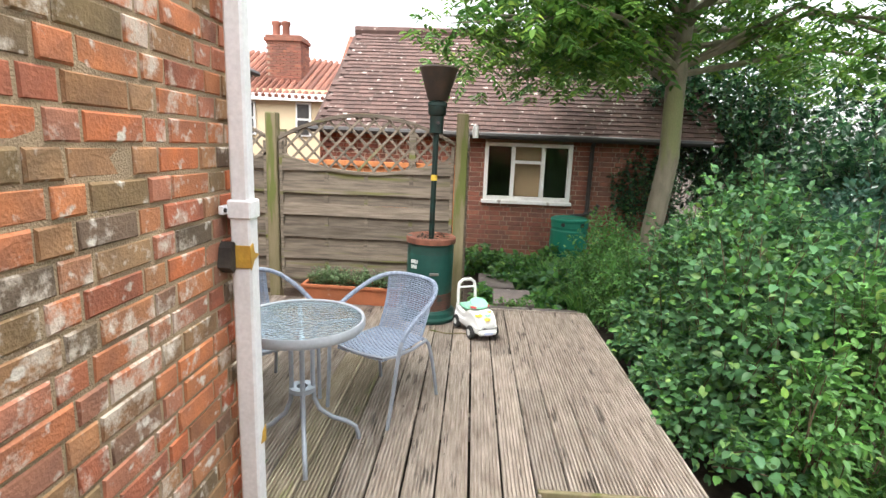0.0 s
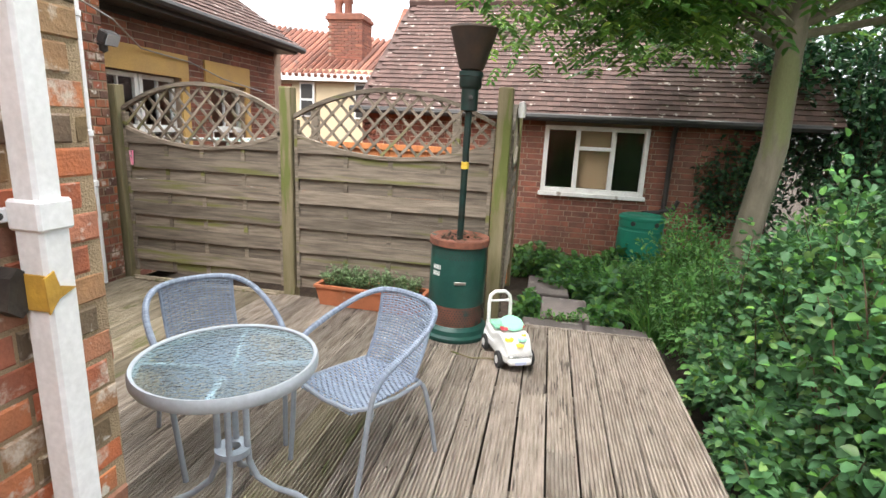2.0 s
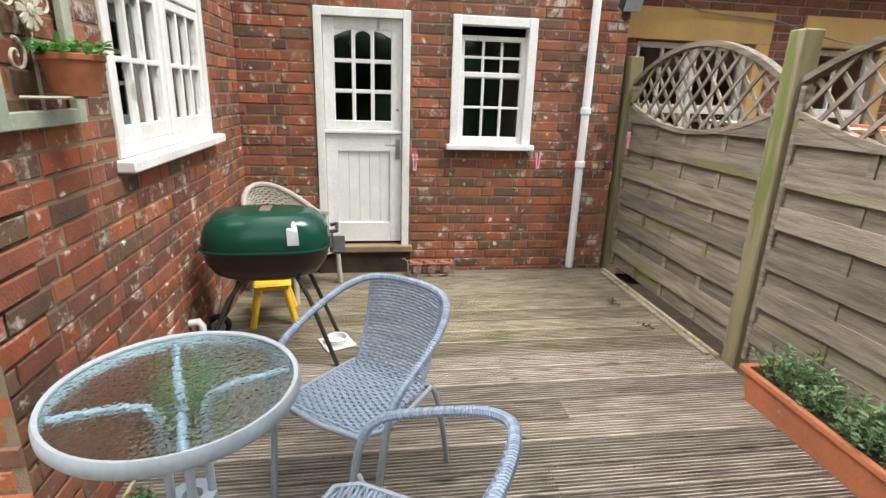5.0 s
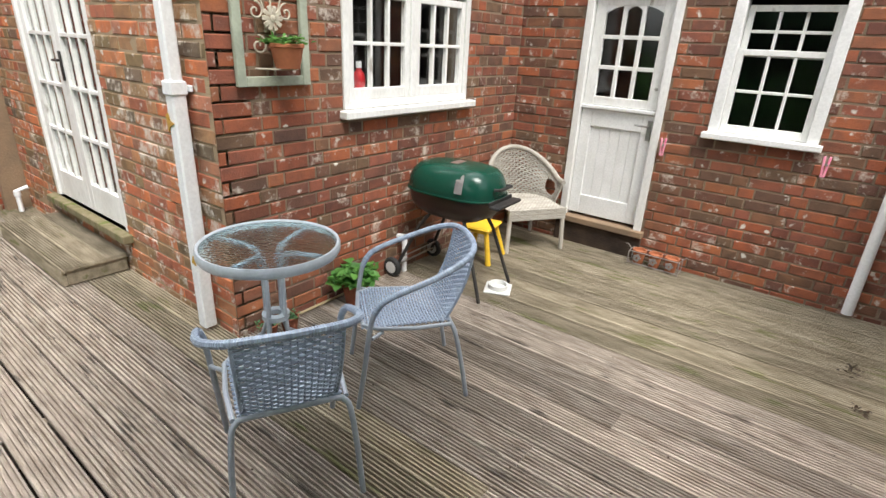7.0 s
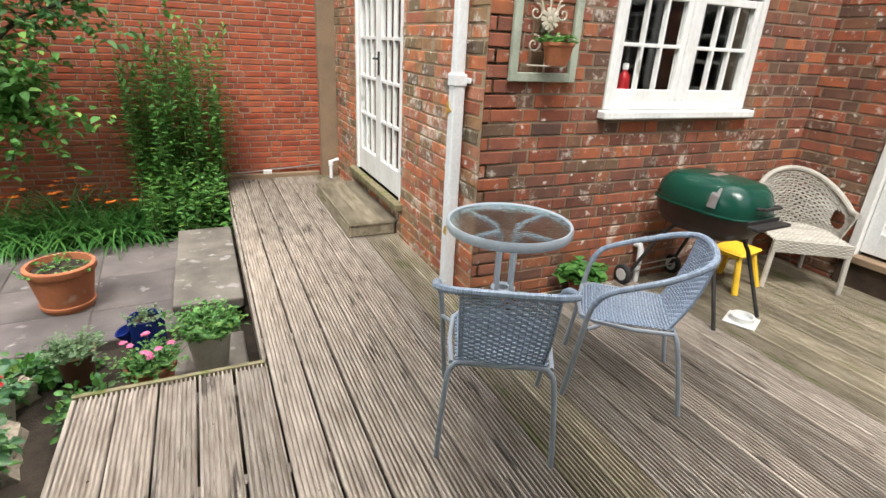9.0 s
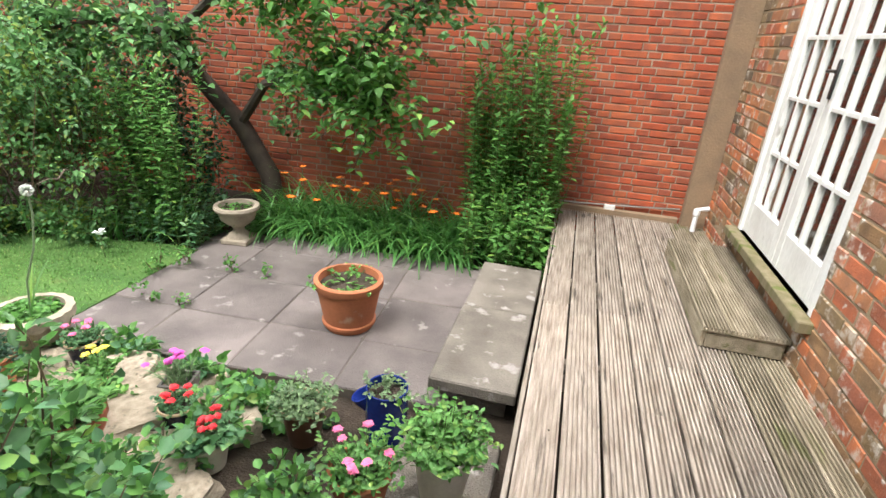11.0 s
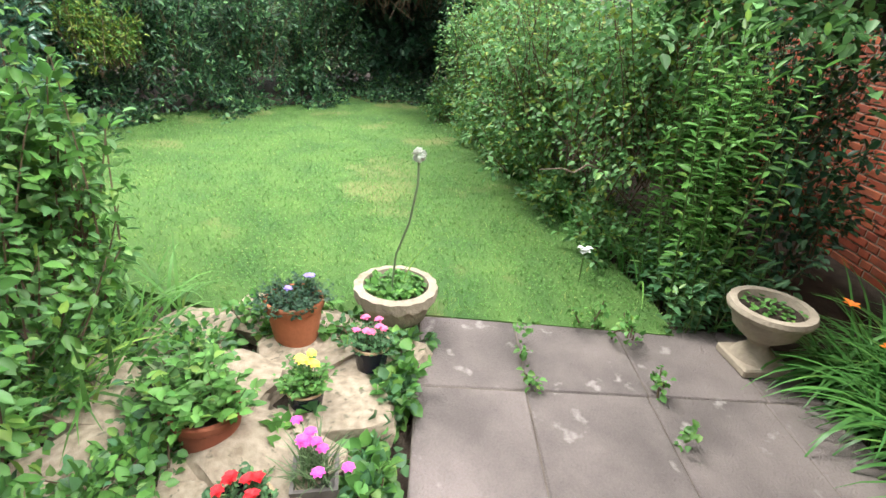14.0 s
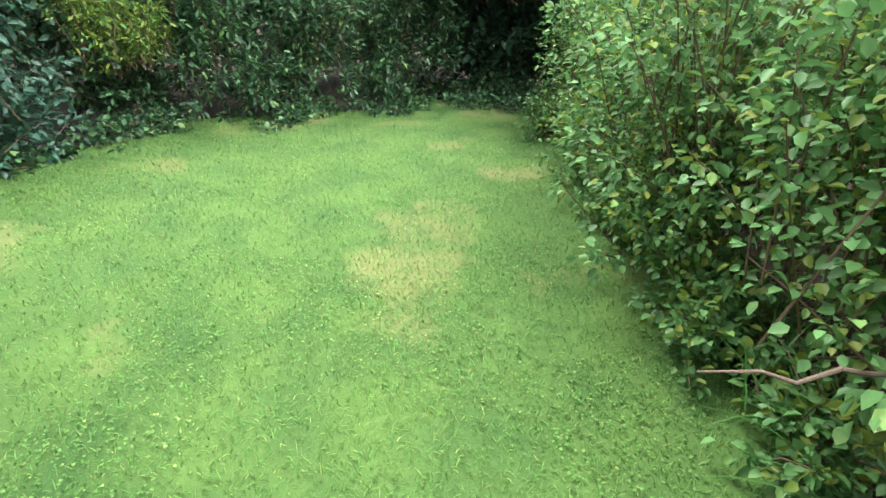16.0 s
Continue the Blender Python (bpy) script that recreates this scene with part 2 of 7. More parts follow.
def part(name, geo, material, parent, label="", smooth=False, m=None, kind=""):
    ob = new(name, geo if isinstance(geo, bpy.types.Mesh) else geo.mesh(name, material, smooth))
    ob.parent = parent
    if m:
        ob.matrix_basis = m
    return tagged(ob, label, "", "", kind)


def solid(name, geo, material, label, category, kind="", smooth=False, m=None, group=""):
    ob = new(name, geo.mesh(name, material, smooth))
    if m:
        ob.matrix_basis = m
    return tagged(ob, label, category, group, kind)


def arc(c, r, a0, a1, n, plane="xz"):
    out = []
    for i in range(n + 1):
        a = radians(a0 + (a1 - a0) * i / n)
        u, v = r * math.cos(a), r * math.sin(a)
        out.append((c[0] + u, c[1], c[2] + v) if plane == "xz" else (c[0] + u, c[1] + v, c[2]) if plane == "xy" else (c[0], c[1] + u, c[2] + v))
    return out


# ---- walls ----
rng = random.Random(7)


def brick_box(l, h, d, jit, r):
    """One brick along x, its face towards -y: a chamfered, slightly uneven block."""
    e = 0.004
    def j():
        return r.uniform(-jit, jit)
    back = [(0, 0.02, 0), (l, 0.02, 0), (l, 0.02, h), (0, 0.02, h)]
    mid = [(j() * 0.5, -d + e + 0.001, j() * 0.5), (l + j() * 0.5, -d + e + 0.001, j() * 0.5), (l + j() * 0.5, -d + e + 0.001, h + j() * 0.5), (j() * 0.5, -d + e + 0.001, h + j() * 0.5)]
    fr = [(e + abs(j()), -d + j(), e + abs(j())), (l - e - abs(j()), -d + j(), e + abs(j())), (l - e - abs(j()), -d + j(), h - e - abs(j())), (e + abs(j()), -d + j(), h - e - abs(j()))]
    vs = back + mid + fr
    fs = [(8, 9, 10, 11)]
    for a, b in ((0, 4), (4, 8)):
        for i in range(4):
            k = (i + 1) % 4
            fs.append((a + i, a + k, b + k, b + i))
    return vs, fs


def brick_wall(name, origin, turn, length, z0, z1, openings, m_brick, m_mortar, label, near=None, thick=0.22, course=0.0765, proud=0.006, flemish=True, seed=1, jit=0.002):
    """A wall from origin (x, y) along the direction turn (degrees); its face looks to the right-hand side of that direction."""
    r = random.Random(seed)
    M = pose(origin[0], origin[1], 0, 0, 0, turn)
    us = sorted({0, length, *[o[0] for o in openings], *[o[1] for o in openings]})
    zs = sorted({z0, z1, *[o[2] for o in openings], *[o[3] for o in openings]})
    g = Geo()
    for a, b in zip(us, us[1:]):
        for c, d in zip(zs, zs[1:]):
            if any(o[0] <= a and b <= o[1] and o[2] <= c and d <= o[3] for o in openings):
                continue
            g.box(a, 0, c, b, thick, d)
    wall = solid(name, g, m_mortar, label, "wall", "structure", m=M)
    rest, kinds, count = Geo(), {}, 0
    h, z, row = course - 0.011, z0 + 0.006, 0
    while z + h <= z1 + 0.001:
        u, k = -0.06 if row % 2 else 0.0, row
        while u < length:
            l = 0.215 if (k % 2 == 0 or not flemish) else 0.1025
            a, b = max(u, 0.001), min(u + l, length - 0.001)
            cut = a != u or b != u + l
            for o in openings:
                if o[2] < z + h and z < o[3] and o[0] < b and a < o[1]:
                    cut = True
                    if o[0] - a >= b - o[1]:
                        b = min(b, o[0] - 0.001)
                    else:
                        a = max(a, o[1] + 0.001)
            if b - a > 0.03:
                p = proud + r.uniform(-0.003, 0.003)
                mid = ((a + b) / 2, z + h / 2)
                if near and not cut and count < 300 and near[0] < mid[0] < near[1] and near[2] < mid[1] < near[3]:
                    key = (round(l, 3), r.randrange(6))
                    if key not in kinds:
                        q = Geo()
                        q.add(*brick_box(l, h, proud, jit, r))
                        kinds[key] = q.mesh("brick", m_brick)
                    part("brick", kinds[key], m_brick, wall, m=pose(a, r.uniform(-0.003, 0.002), z, 0, 0, 0))
                    count += 1
                else:
                    vs, fs = brick_box(b - a, h, p, jit, r)
                    rest.add(vs, fs, Matrix.Translation((a, 0, z)))
            u += l + 0.011 + r.uniform(-0.003, 0.003)
            k += 1
        z += course
        row += 1
    part("brickwork", rest, m_brick, wall, kind="stuff")
    return wall


XH, YK, XF, YG = -4.15, 2.27, -1.20, -1.38   # door wall, kitchen wall, glazed-door wall, garden wall
DOOR = (2.86, 3.61, 0.24, 2.14)
WIN = (3.965, 4.62, 1.118, 2.11)
KWIN = (-3.34, -2.05, 1.24, 2.42)
FD = (-0.44, 0.94, 0.30, 2.42)



def flip_wall(name, start, end, *a, **k):
    """A wall whose face looks to the left when walking from start to end."""
    d = Vector((end[0] - start[0], end[1] - start[1]))
    return brick_wall(name, start, math.degrees(math.atan2(d.y, d.x)), d.length, *a, **k)


# outward face lies towards local -y, so each run goes with the outside on its right hand
flip_wall("wall_west", (XH, YK), (XH, 5.42), -0.05, 3.3, [(DOOR[0] - YK, DOOR[1] - YK, DOOR[2], DOOR[3]), (WIN[0] - YK, WIN[1] - YK, WIN[2], WIN[3])], M_brick, M_mortar_old, "old red brick house wall with pale worn specks", near=(0.0, 3.2, 0.0, 1.15), seed=3, course=0.081, proud=0.0045)
brick_wall("wall_south", (XF, YK), 180, XF - XH, -0.05, 3.3, [(XF - KWIN[1], XF - KWIN[0], KWIN[2], KWIN[3])], M_brick, M_mortar_old, "weathered red and brown brick kitchen wall", near=(0.0, 2.0, 0.0, 1.12), seed=5, course=0.081, proud=0.0045)
brick_wall("wall_east", (XF, YG), 90, YK - YG, -0.30, 3.3, [(FD[0] - YG, FD[1] - YG, FD[2], FD[3])], M_brick_east, M_mortar, "old red brick side wall with olive and grey bricks", near=(2.5, 3.6, 0.0, 2.6), seed=9, jit=0.003, course=0.083, proud=0.004)
brick_wall("wall_garden", (9.0, YG), 180, 9.0 - XF, -0.35, 3.4, [], M_brick_new, M_mortar_grey, "tall bright red brick garden wall", near=(6.6, 9.9, 0.2, 1.7), seed=11, course=0.064)
brick_wall("wall_shed", (-2.77, 8.51), 0, 5.6, -0.2, 1.95, [(2.65, 4.02, 0.83, 1.73)], M_brick_shed, M_mortar_grey, "brown-red brick outbuilding wall under a tiled roof", near=(2.3, 5.0, 0.1, 1.9), seed=13)
brick_wall("wall_neighbour", (-4.5, 5.5), 90, 3.6, -0.2, 2.86, [(0.2, 1.36, 0.85, 2.06), (1.95, 2.72, 0.85, 2.06)], M_brick_shed, M_mortar_grey, "neighbouring house wall of brown-red brick", seed=17, flemish=False)
g = Geo().box(-9.5, 9.1, -0.2, -4.5, 9.32, 2.86).box(-4.72, 5.42, -0.2, -4.5, 5.5, 3.3)
solid("wall_neighbour_end", g, M_mortar_grey, "end wall of the neighbouring house", "wall", "structure")

# closed rooms behind the windows; their dimness is put into the near-black colour
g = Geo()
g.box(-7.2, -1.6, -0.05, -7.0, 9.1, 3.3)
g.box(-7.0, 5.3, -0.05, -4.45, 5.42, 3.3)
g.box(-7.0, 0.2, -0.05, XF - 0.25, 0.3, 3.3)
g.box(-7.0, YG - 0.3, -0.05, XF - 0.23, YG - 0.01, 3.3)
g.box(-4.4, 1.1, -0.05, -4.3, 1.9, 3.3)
solid("wall_inside", g, M_dark, "inner walls of the house, painted near-black to look dim", "wall", "structure")
solid("floor_inside", Geo().box(-7.2, YG, 0.10, XF - 0.23, YK - 0.23, 0.15).box(-7.2, YK - 0.23, 0.10, XH - 0.23, 5.3, 0.15), M_dark, "floor inside the house, painted near-black to look dim", "floor", "structure")
solid("ceiling_inside", Geo().box(-7.2, YG - 0.3, 2.6, XF - 0.23, YK - 0.23, 2.68).box(-7.2, YK - 0.23, 2.6, XH - 0.29, 9.0, 2.68), M_dark, "ceiling inside the house, painted near-black to look dim", "ceiling", "structure")
solid("house_roof", Geo().box(-7.3, YG - 0.3, 3.3, XF, YK, 3.42).box(-7.3, YK, 3.3, XH, 5.5, 3.42), M_tile, "plain roof over the house", "roof", "structure")
solid("trim_strip", Geo().box(XF, YG, -0.05, XF + 0.20, YG + 0.10, 3.4, 0.006), M_render, "brown cement strip in the wall corner", "trim", "structure")

# ---- ground ----
g = Geo()
g.box(-400, -400, -0.9, 400, 400, -0.34)
solid("ground", g, M_soil, "dark garden soil reaching far", "ground", "structure")
lawn_outline = [(2.86, 1.75), (2.86, 0.30), (3.2, 0.3), (3.8, 0.45), (5.4, 0.75), (7.4, 1.1), (9.2, 1.5), (9.5, 3.3), (8.3, 4.0), (6.8, 5.6), (5.5, 5.5), (3.8, 5.5), (3.1, 4.0), (2.75, 2.6)]
solid("lawn", Geo().prism(lawn_outline, -0.36, -0.275), M_lawn, "sunlit mown garden lawn with clover", "lawn", "structure")

# ---- deck ----
def deck_profile(w, grooves):
    """Cross-section of a grooved board, top at z 0."""
    pts = [(0, -0.028), (w, -0.028), (w, -0.004), (w - 0.004, 0)]
    pitch = (w - 0.012) / grooves
    x = w - 0.006 - pitch * 0.25
    for i in range(grooves):
        pts += [(x, 0), (x - 0.002, -0.019), (x - pitch * 0.55, -0.019), (x - pitch * 0.55 - 0.002, 0)]
        x -= pitch
    pts += [(0.004, 0), (0, -0.004)]
    return pts


def board(parent, x, w, y0, y1, z=0.0, material=None, skew0=0.0, skew1=0.0, grooves=7):
    pr = deck_profile(w, grooves)
    n = len(pr)
    vs = [(px, y0 + skew0 * px / w, pz) for px, pz in pr] + [(px, y1 + skew1 * px / w, pz) for px, pz in pr]
    fs = [tuple(range(n)), tuple(range(2 * n - 1, n - 1, -1))] + [(i, n + i, n + (i + 1) % n, (i + 1) % n) for i in range(n)]
    part("board", Geo().add(vs, fs), material, parent, m=Matrix.Translation((x, 0, z)))
    bpy.data.objects[parent.children[-1].name].data.materials[0] = material


deck = tagged(new("floor_deck"), "grooved weathered timber decking, mossy in places", "decking", "", "structure")
PITCH, BW = 0.1655, 0.1525
YD0, YD1 = 2.47, 5.36
rb = random.Random(4)
for k in range(-26, 5):
    x = 0.092 + k * PITCH
    bw = BW
    y0, y1 = YG + 0.02, YD1
    if x < XF - 0.06:
        y0, y1 = YK + 0.012, 5.44
    elif k >= 0:
        y0, y1 = YD0 + 0.03, 5.36 - 0.02 * x
    x0 = max(x, XH + 0.012)
    bw = bw - (x0 - x)
    cuts = [y0, y1]
    if y1 - y0 > 4:
        cuts = [y0, 1.2 + rb.uniform(-0.6, 0.6), 4.3 + rb.uniform(-0.5, 0.4), y1]
    elif rb.random() < 0.45:
        cuts = [y0, y0 + (y1 - y0) * rb.uniform(0.3, 0.7), y1]
    for a, b in zip(cuts, cuts[1:]):
        mossy = x < -3.2 or (XF - 0.05 < x < -1.0 and a < 2.5) or (x < -2.6 and b > 5.0)
        board(deck, x0 + rb.uniform(-0.001, 0.001), bw, a + 0.002, b - 0.002, rb.uniform(-0.002, 0.0015), M_moss if mossy else M_deck, grooves=7)
g = Geo()
g.box(0.094, YD0, -0.10, 0.936, YD0 + 0.028, 0.004, 0.003)
part("edge_batten", g, M_post, deck)
part("edge_batten", Geo().box(0.0875, YG + 0.02, -0.12, 0.108, YD0 - 0.002, -0.002, 0.003), M_deck, deck)
part("edge_batten", Geo().box(0.918, YD0 + 0.03, -0.12, 0.936, 5.34, -0.004, 0.003), M_deck, deck)
part("fascia", Geo().box(-0.2, 5.37, -0.15, 0.936, 5.395, -0.003, 0.003), M_deck, deck)
for yy in (-0.8, 0.2, 1.2, 2.2, 3.2, 4.2, 5.2):
    part("joist", Geo().box(XF + 0.02, yy, -0.2, 0.09, yy + 0.05, -0.031), M_deck, deck)
    if yy > 2.4:
        part("joist", Geo().box(-4.2, yy, -0.2, XF, yy + 0.05, -0.031), M_deck, deck)
        part("joist", Geo().box(0.12, yy, -0.3, 0.91, yy + 0.05, -0.031), M_deck, deck)

# ---- patio ----
patio = tagged(new("pavement_patio"), "large brown-grey stone paving slabs with weedy joints", "paving", "", "structure")
patio.matrix_world = pose(2.86, 1.60, 0, 0, 0, 3)
rs = random.Random(21)
xs = [0, -0.54, -1.16, -1.78, -2.40]
part("joint_fill", Geo().box(-2.40, -1.78, -0.36, 0.0, 0.0, -0.2865), mat("gritty_joint", (0.15, 0.125, 0.105), (0.085, 0.072, 0.058), 14, 0.95, 0.6, fine=140), patio)
for i in range(4):
    ys = [0, -0.48 + 0.02 * (i % 2), -1.0 - 0.04 * (i % 2), -1.52, -1.78]
    if i == 1:
        ys = [0, -0.47, -0.99, -1.50, -1.78]
    for a, b in zip(ys, ys[1:]):
        e = 0.0028
        gg = Geo().box(xs[i + 1] + e, b + e, -0.36, xs[i] - e, a - e, -0.28 + rs.uniform(-0.003, 0.003), 0.006)
        part("slab", gg, M_slab, patio)
step_slab = tagged(new("pavement_step"), "thick grey concrete step slabs beside the deck", "step", "", "structure")
part("slab", Geo().box(0.13, 0.66, -0.19, 0.575, 1.47, -0.12, 0.008), M_slab_grey, step_slab)
part("slab", Geo().box(0.13, -0.06, -0.19, 0.57, 0.652, -0.123, 0.008), M_slab_grey, step_slab)
part("support", Geo().box(0.18, 0.0, -0.34, 0.53, 1.38, -0.19), M_slab, step_slab)
part("slab", Geo().box(0.16, 1.62, -0.36, 0.62, 2.32, -0.29, 0.008), M_slab_grey, step_slab)
path2 = tagged(new("pavement_path"), "worn stone path slabs leading past the fence", "paving", "", "structure")
for a, b, c, d, rz in ((-0.15, 5.45, 0.42, 5.98, 2), (0.45, 5.46, 1.0, 5.95, 1), (0.02, 6.05, 0.5, 6.7, -6), (-0.15, 6.8, 0.32, 7.5, -10)):
    part("slab", Geo().box(a, b, -0.36, c, d, -0.15, 0.012), M_slab, path2)


# ---- doors and windows ----
M_oldwhite = mat("flaking_white_paint", (0.78, 0.78, 0.76), (0.66, 0.65, 0.62), 5, 0.5, 0.15, third=(0.33, 0.30, 0.26), third_at=0.67, third_scale=9, stretch=(1, 1, 0.4))
M_steel = mat("brushed_steel", (0.45, 0.44, 0.42), (0.33, 0.32, 0.30), 9, 0.35, 0.05, metal=1.0)


def pane(geo_box, parent, m=None):
    ob = part("pane", Geo().box(*geo_box), M_glass, parent, m=m)
    ob.visible_shadow = False
    return ob


def grid_sash(parent, name, x0, z0, x1, z1, cols, rows, y=0.0, rail=0.045, bar=0.02, deep=0.04, bottom=None):
    """A glazed frame in the x-z plane with glazing bars; a pane between each."""
    bt = bottom or rail
    f = part(name, Geo().box(x0, y, z0, x0 + rail, y + deep, z1, 0.003).box(x1 - rail, y, z0, x1, y + deep, z1, 0.003)
             .box(x0 + rail, y + 0.001, z0, x1 - rail, y + deep - 0.001, z0 + bt, 0.003).box(x0 + rail, y + 0.001, z1 - rail, x1 - rail, y + deep - 0.001, z1, 0.003), M_oldwhite, parent)
    a0, a1, b0, b1 = x0 + rail, x1 - rail, z0 + bt, z1 - rail
    for i in range(1, cols):
        c = a0 + (a1 - a0) * i / cols
        part("glazing_bar", Geo().box(c - bar / 2, y + 0.004, b0, c + bar / 2, y + deep - 0.006, b1, 0.003), M_oldwhite, f)
    for j in range(1, rows):
        c = b0 + (b1 - b0) * j / rows
        part("glazing_bar", Geo().box(a0, y + 0.006, c - bar / 2, a1, y + deep - 0.008, c + bar / 2, 0.003), M_oldwhite, f)
    for i in range(cols):
        for j in range(rows):
            pane((a0 + (a1 - a0) * i / cols, y + deep * 0.5, b0 + (b1 - b0) * j / rows, a0 + (a1 - a0) * (i + 1) / cols, y + deep * 0.5 + 0.004, b0 + (b1 - b0) * (j + 1) / rows), f)
    return f


# stable door in the west wall; local x runs along the wall, local -y looks out
door = tagged(new("door_1"), "white panelled stable door with nine small panes", "door", "", "structure")
door.matrix_world = pose(XH, DOOR[0], 0, 0, 0, 90)
W, Z0, Z1 = DOOR[1] - DOOR[0], DOOR[2], DOOR[3]
part("door_frame", Geo().box(0.001, -0.02, Z0, 0.062, 0.09, Z1 - 0.001, 0.004).box(W - 0.062, -0.02, Z0, W - 0.001, 0.09, Z1 - 0.001, 0.004).box(0.062, -0.018, Z1 - 0.065, W - 0.062, 0.09, Z1 - 0.002, 0.004), M_oldwhite, door)
SPL = 1.19
low = part("lower_leaf", Geo().box(0.066, 0.025, Z0 + 0.03, 0.16, 0.07, SPL, 0.004).box(W - 0.16, 0.025, Z0 + 0.03, W - 0.066, 0.07, SPL, 0.004).box(0.16, 0.026, Z0 + 0.03, W - 0.16, 0.069, Z0 + 0.20, 0.003).box(0.16, 0.026, SPL - 0.14, W - 0.16, 0.069, SPL, 0.003), M_white, door)
for i in range(5):
    a = 0.16 + (W - 0.32) * i / 5
    part("plank", Geo().box(a + 0.001, 0.042, Z0 + 0.20, a + (W - 0.32) / 5 - 0.001, 0.06, SPL - 0.14, 0.003), M_white, low)
part("weather_bar", Geo().box(0.06, 0.0, SPL + 0.004, W - 0.06, 0.03, SPL + 0.035, 0.006), M_white, door)
up = grid_sash(door, "upper_leaf", 0.066, SPL + 0.037, W - 0.066, Z1 - 0.068, 3, 3, 0.025, 0.085, 0.03, 0.045, 0.07)
g = Geo()
for i in range(3):
    a = 0.151 + (W - 0.302) * i / 3
    b = a + (W - 0.302) / 3
    h = [0.055, 0.02, 0.055][i]
    pts = [(a, Z1 - 0.152)] + [(a + (b - a) * t / 6, Z1 - 0.152 - (0.05 - 0.045 * math.sin(math.pi * t / 6) if i == 1 else 0.05 - 0.05 * math.sin(math.pi / 2 * ((t / 6) if i == 0 else 1 - t / 6)) + 0.004)) for t in range(7)] + [(b, Z1 - 0.152)]
    g.prism(pts, 0.031, 0.064, Matrix(((1, 0, 0, 0), (0, 0, 1, 0), (0, 1, 0, 0), (0, 0, 0, 1))))
part("arched_head", g, M_white, up)
hd = part("lever_handle", Geo().box(W - 0.115, 0.012, SPL - 0.20, W - 0.078, 0.026, SPL - 0.04, 0.004).tube([(W - 0.097, 0.015, SPL - 0.085), (W - 0.097, -0.03, SPL - 0.085), (W - 0.11, -0.035, SPL - 0.085), (W - 0.20, -0.035, SPL - 0.08)], 0.008), M_steel, door, smooth=True)
part("latch_knob", Geo().lathe([(0.001, 0), (0.012, 0.002), (0.012, 0.012), (0.001, 0.016)], 12, pose(W - 0.10, 0.025, SPL + 0.2, 90)), M_steel, door, smooth=True)
part("threshold", Geo().box(-0.03, -0.06, Z0 - 0.05, W + 0.03, 0.1, Z0 + 0.005, 0.006), M_render, door)
part("riser", Geo().box(-0.02, -0.03, -0.03, W + 0.02, 0.0, Z0 - 0.05, 0.004), mat("rotten_dark_board", (0.07, 0.045, 0.03), (0.03, 0.02, 0.015), 6, 0.9, 0.3), door)

# sash window in the west wall
win = tagged(new("window_1"), "white sash window of many panes, top slightly open", "window", "", "structure")
win.matrix_world = pose(XH, WIN[0], 0, 0, 0, 90)
W, Z0, Z1 = WIN[1] - WIN[0], WIN[2], WIN[3]
part("window_frame", Geo().box(-0.02, -0.022, Z0, 0.05, 0.10, Z1 + 0.02, 0.004).box(W - 0.05, -0.022, Z0, W + 0.02, 0.10, Z1 + 0.02, 0.004).box(0.05, -0.02, Z1 - 0.05, W - 0.05, 0.10, Z1 + 0.018, 0.004), M_white, win)
MID = Z0 + 0.56
grid_sash(win, "upper_sash", 0.052, MID - 0.02, W - 0.052, Z1 - 0.12, 3, 2, 0.055, 0.04, 0.02, 0.035)
grid_sash(win, "lower_sash", 0.052, Z0 + 0.012, W - 0.052, MID + 0.03, 3, 2, 0.012, 0.04, 0.02, 0.038, 0.06)
part("window_sill", Geo().box(-0.05, -0.07, Z0 - 0.035, W + 0.05, 0.05, Z0 + 0.01, 0.006), M_white, win)

# casement window in the kitchen wall
kw = tagged(new("window_2"), "white flaking casement window with small panes", "window", "", "structure")
kw.matrix_world = pose(KWIN[1], YK, 0, 0, 0, 180)
W, Z0, Z1 = KWIN[1] - KWIN[0], KWIN[2], KWIN[3]
part("window_frame", Geo().box(0.001, -0.015, Z0, 0.05, 0.08, Z1, 0.004).box(W - 0.05, -0.015, Z0, W - 0.001, 0.08, Z1, 0.004).box(0.05, -0.014, Z0, W - 0.05, 0.08, Z0 + 0.05, 0.004).box(0.05, -0.014, Z1 - 0.05, W - 0.05, 0.08, Z1 - 0.001, 0.004).box(W / 2 - 0.03, -0.014, Z0 + 0.05, W / 2 + 0.03, 0.08, Z1 - 0.05, 0.004), M_oldwhite, kw)
for a, b in ((0.052, W / 2 - 0.032), (W / 2 + 0.032, W - 0.052)):
    grid_sash(kw, "casement", a, Z0 + 0.052, b, Z0 + 0.70, 3, 2, 0.0, 0.045, 0.022, 0.045, 0.07)
    grid_sash(kw, "top_light", a, Z0 + 0.715, b, Z1 - 0.052, 3, 1, 0.0, 0.04, 0.022, 0.045)
part("window_sill", Geo().box(-0.03, -0.075, Z0 - 0.055, W + 0.06, 0.02, Z0 - 0.003, 0.008), M_oldwhite, kw)

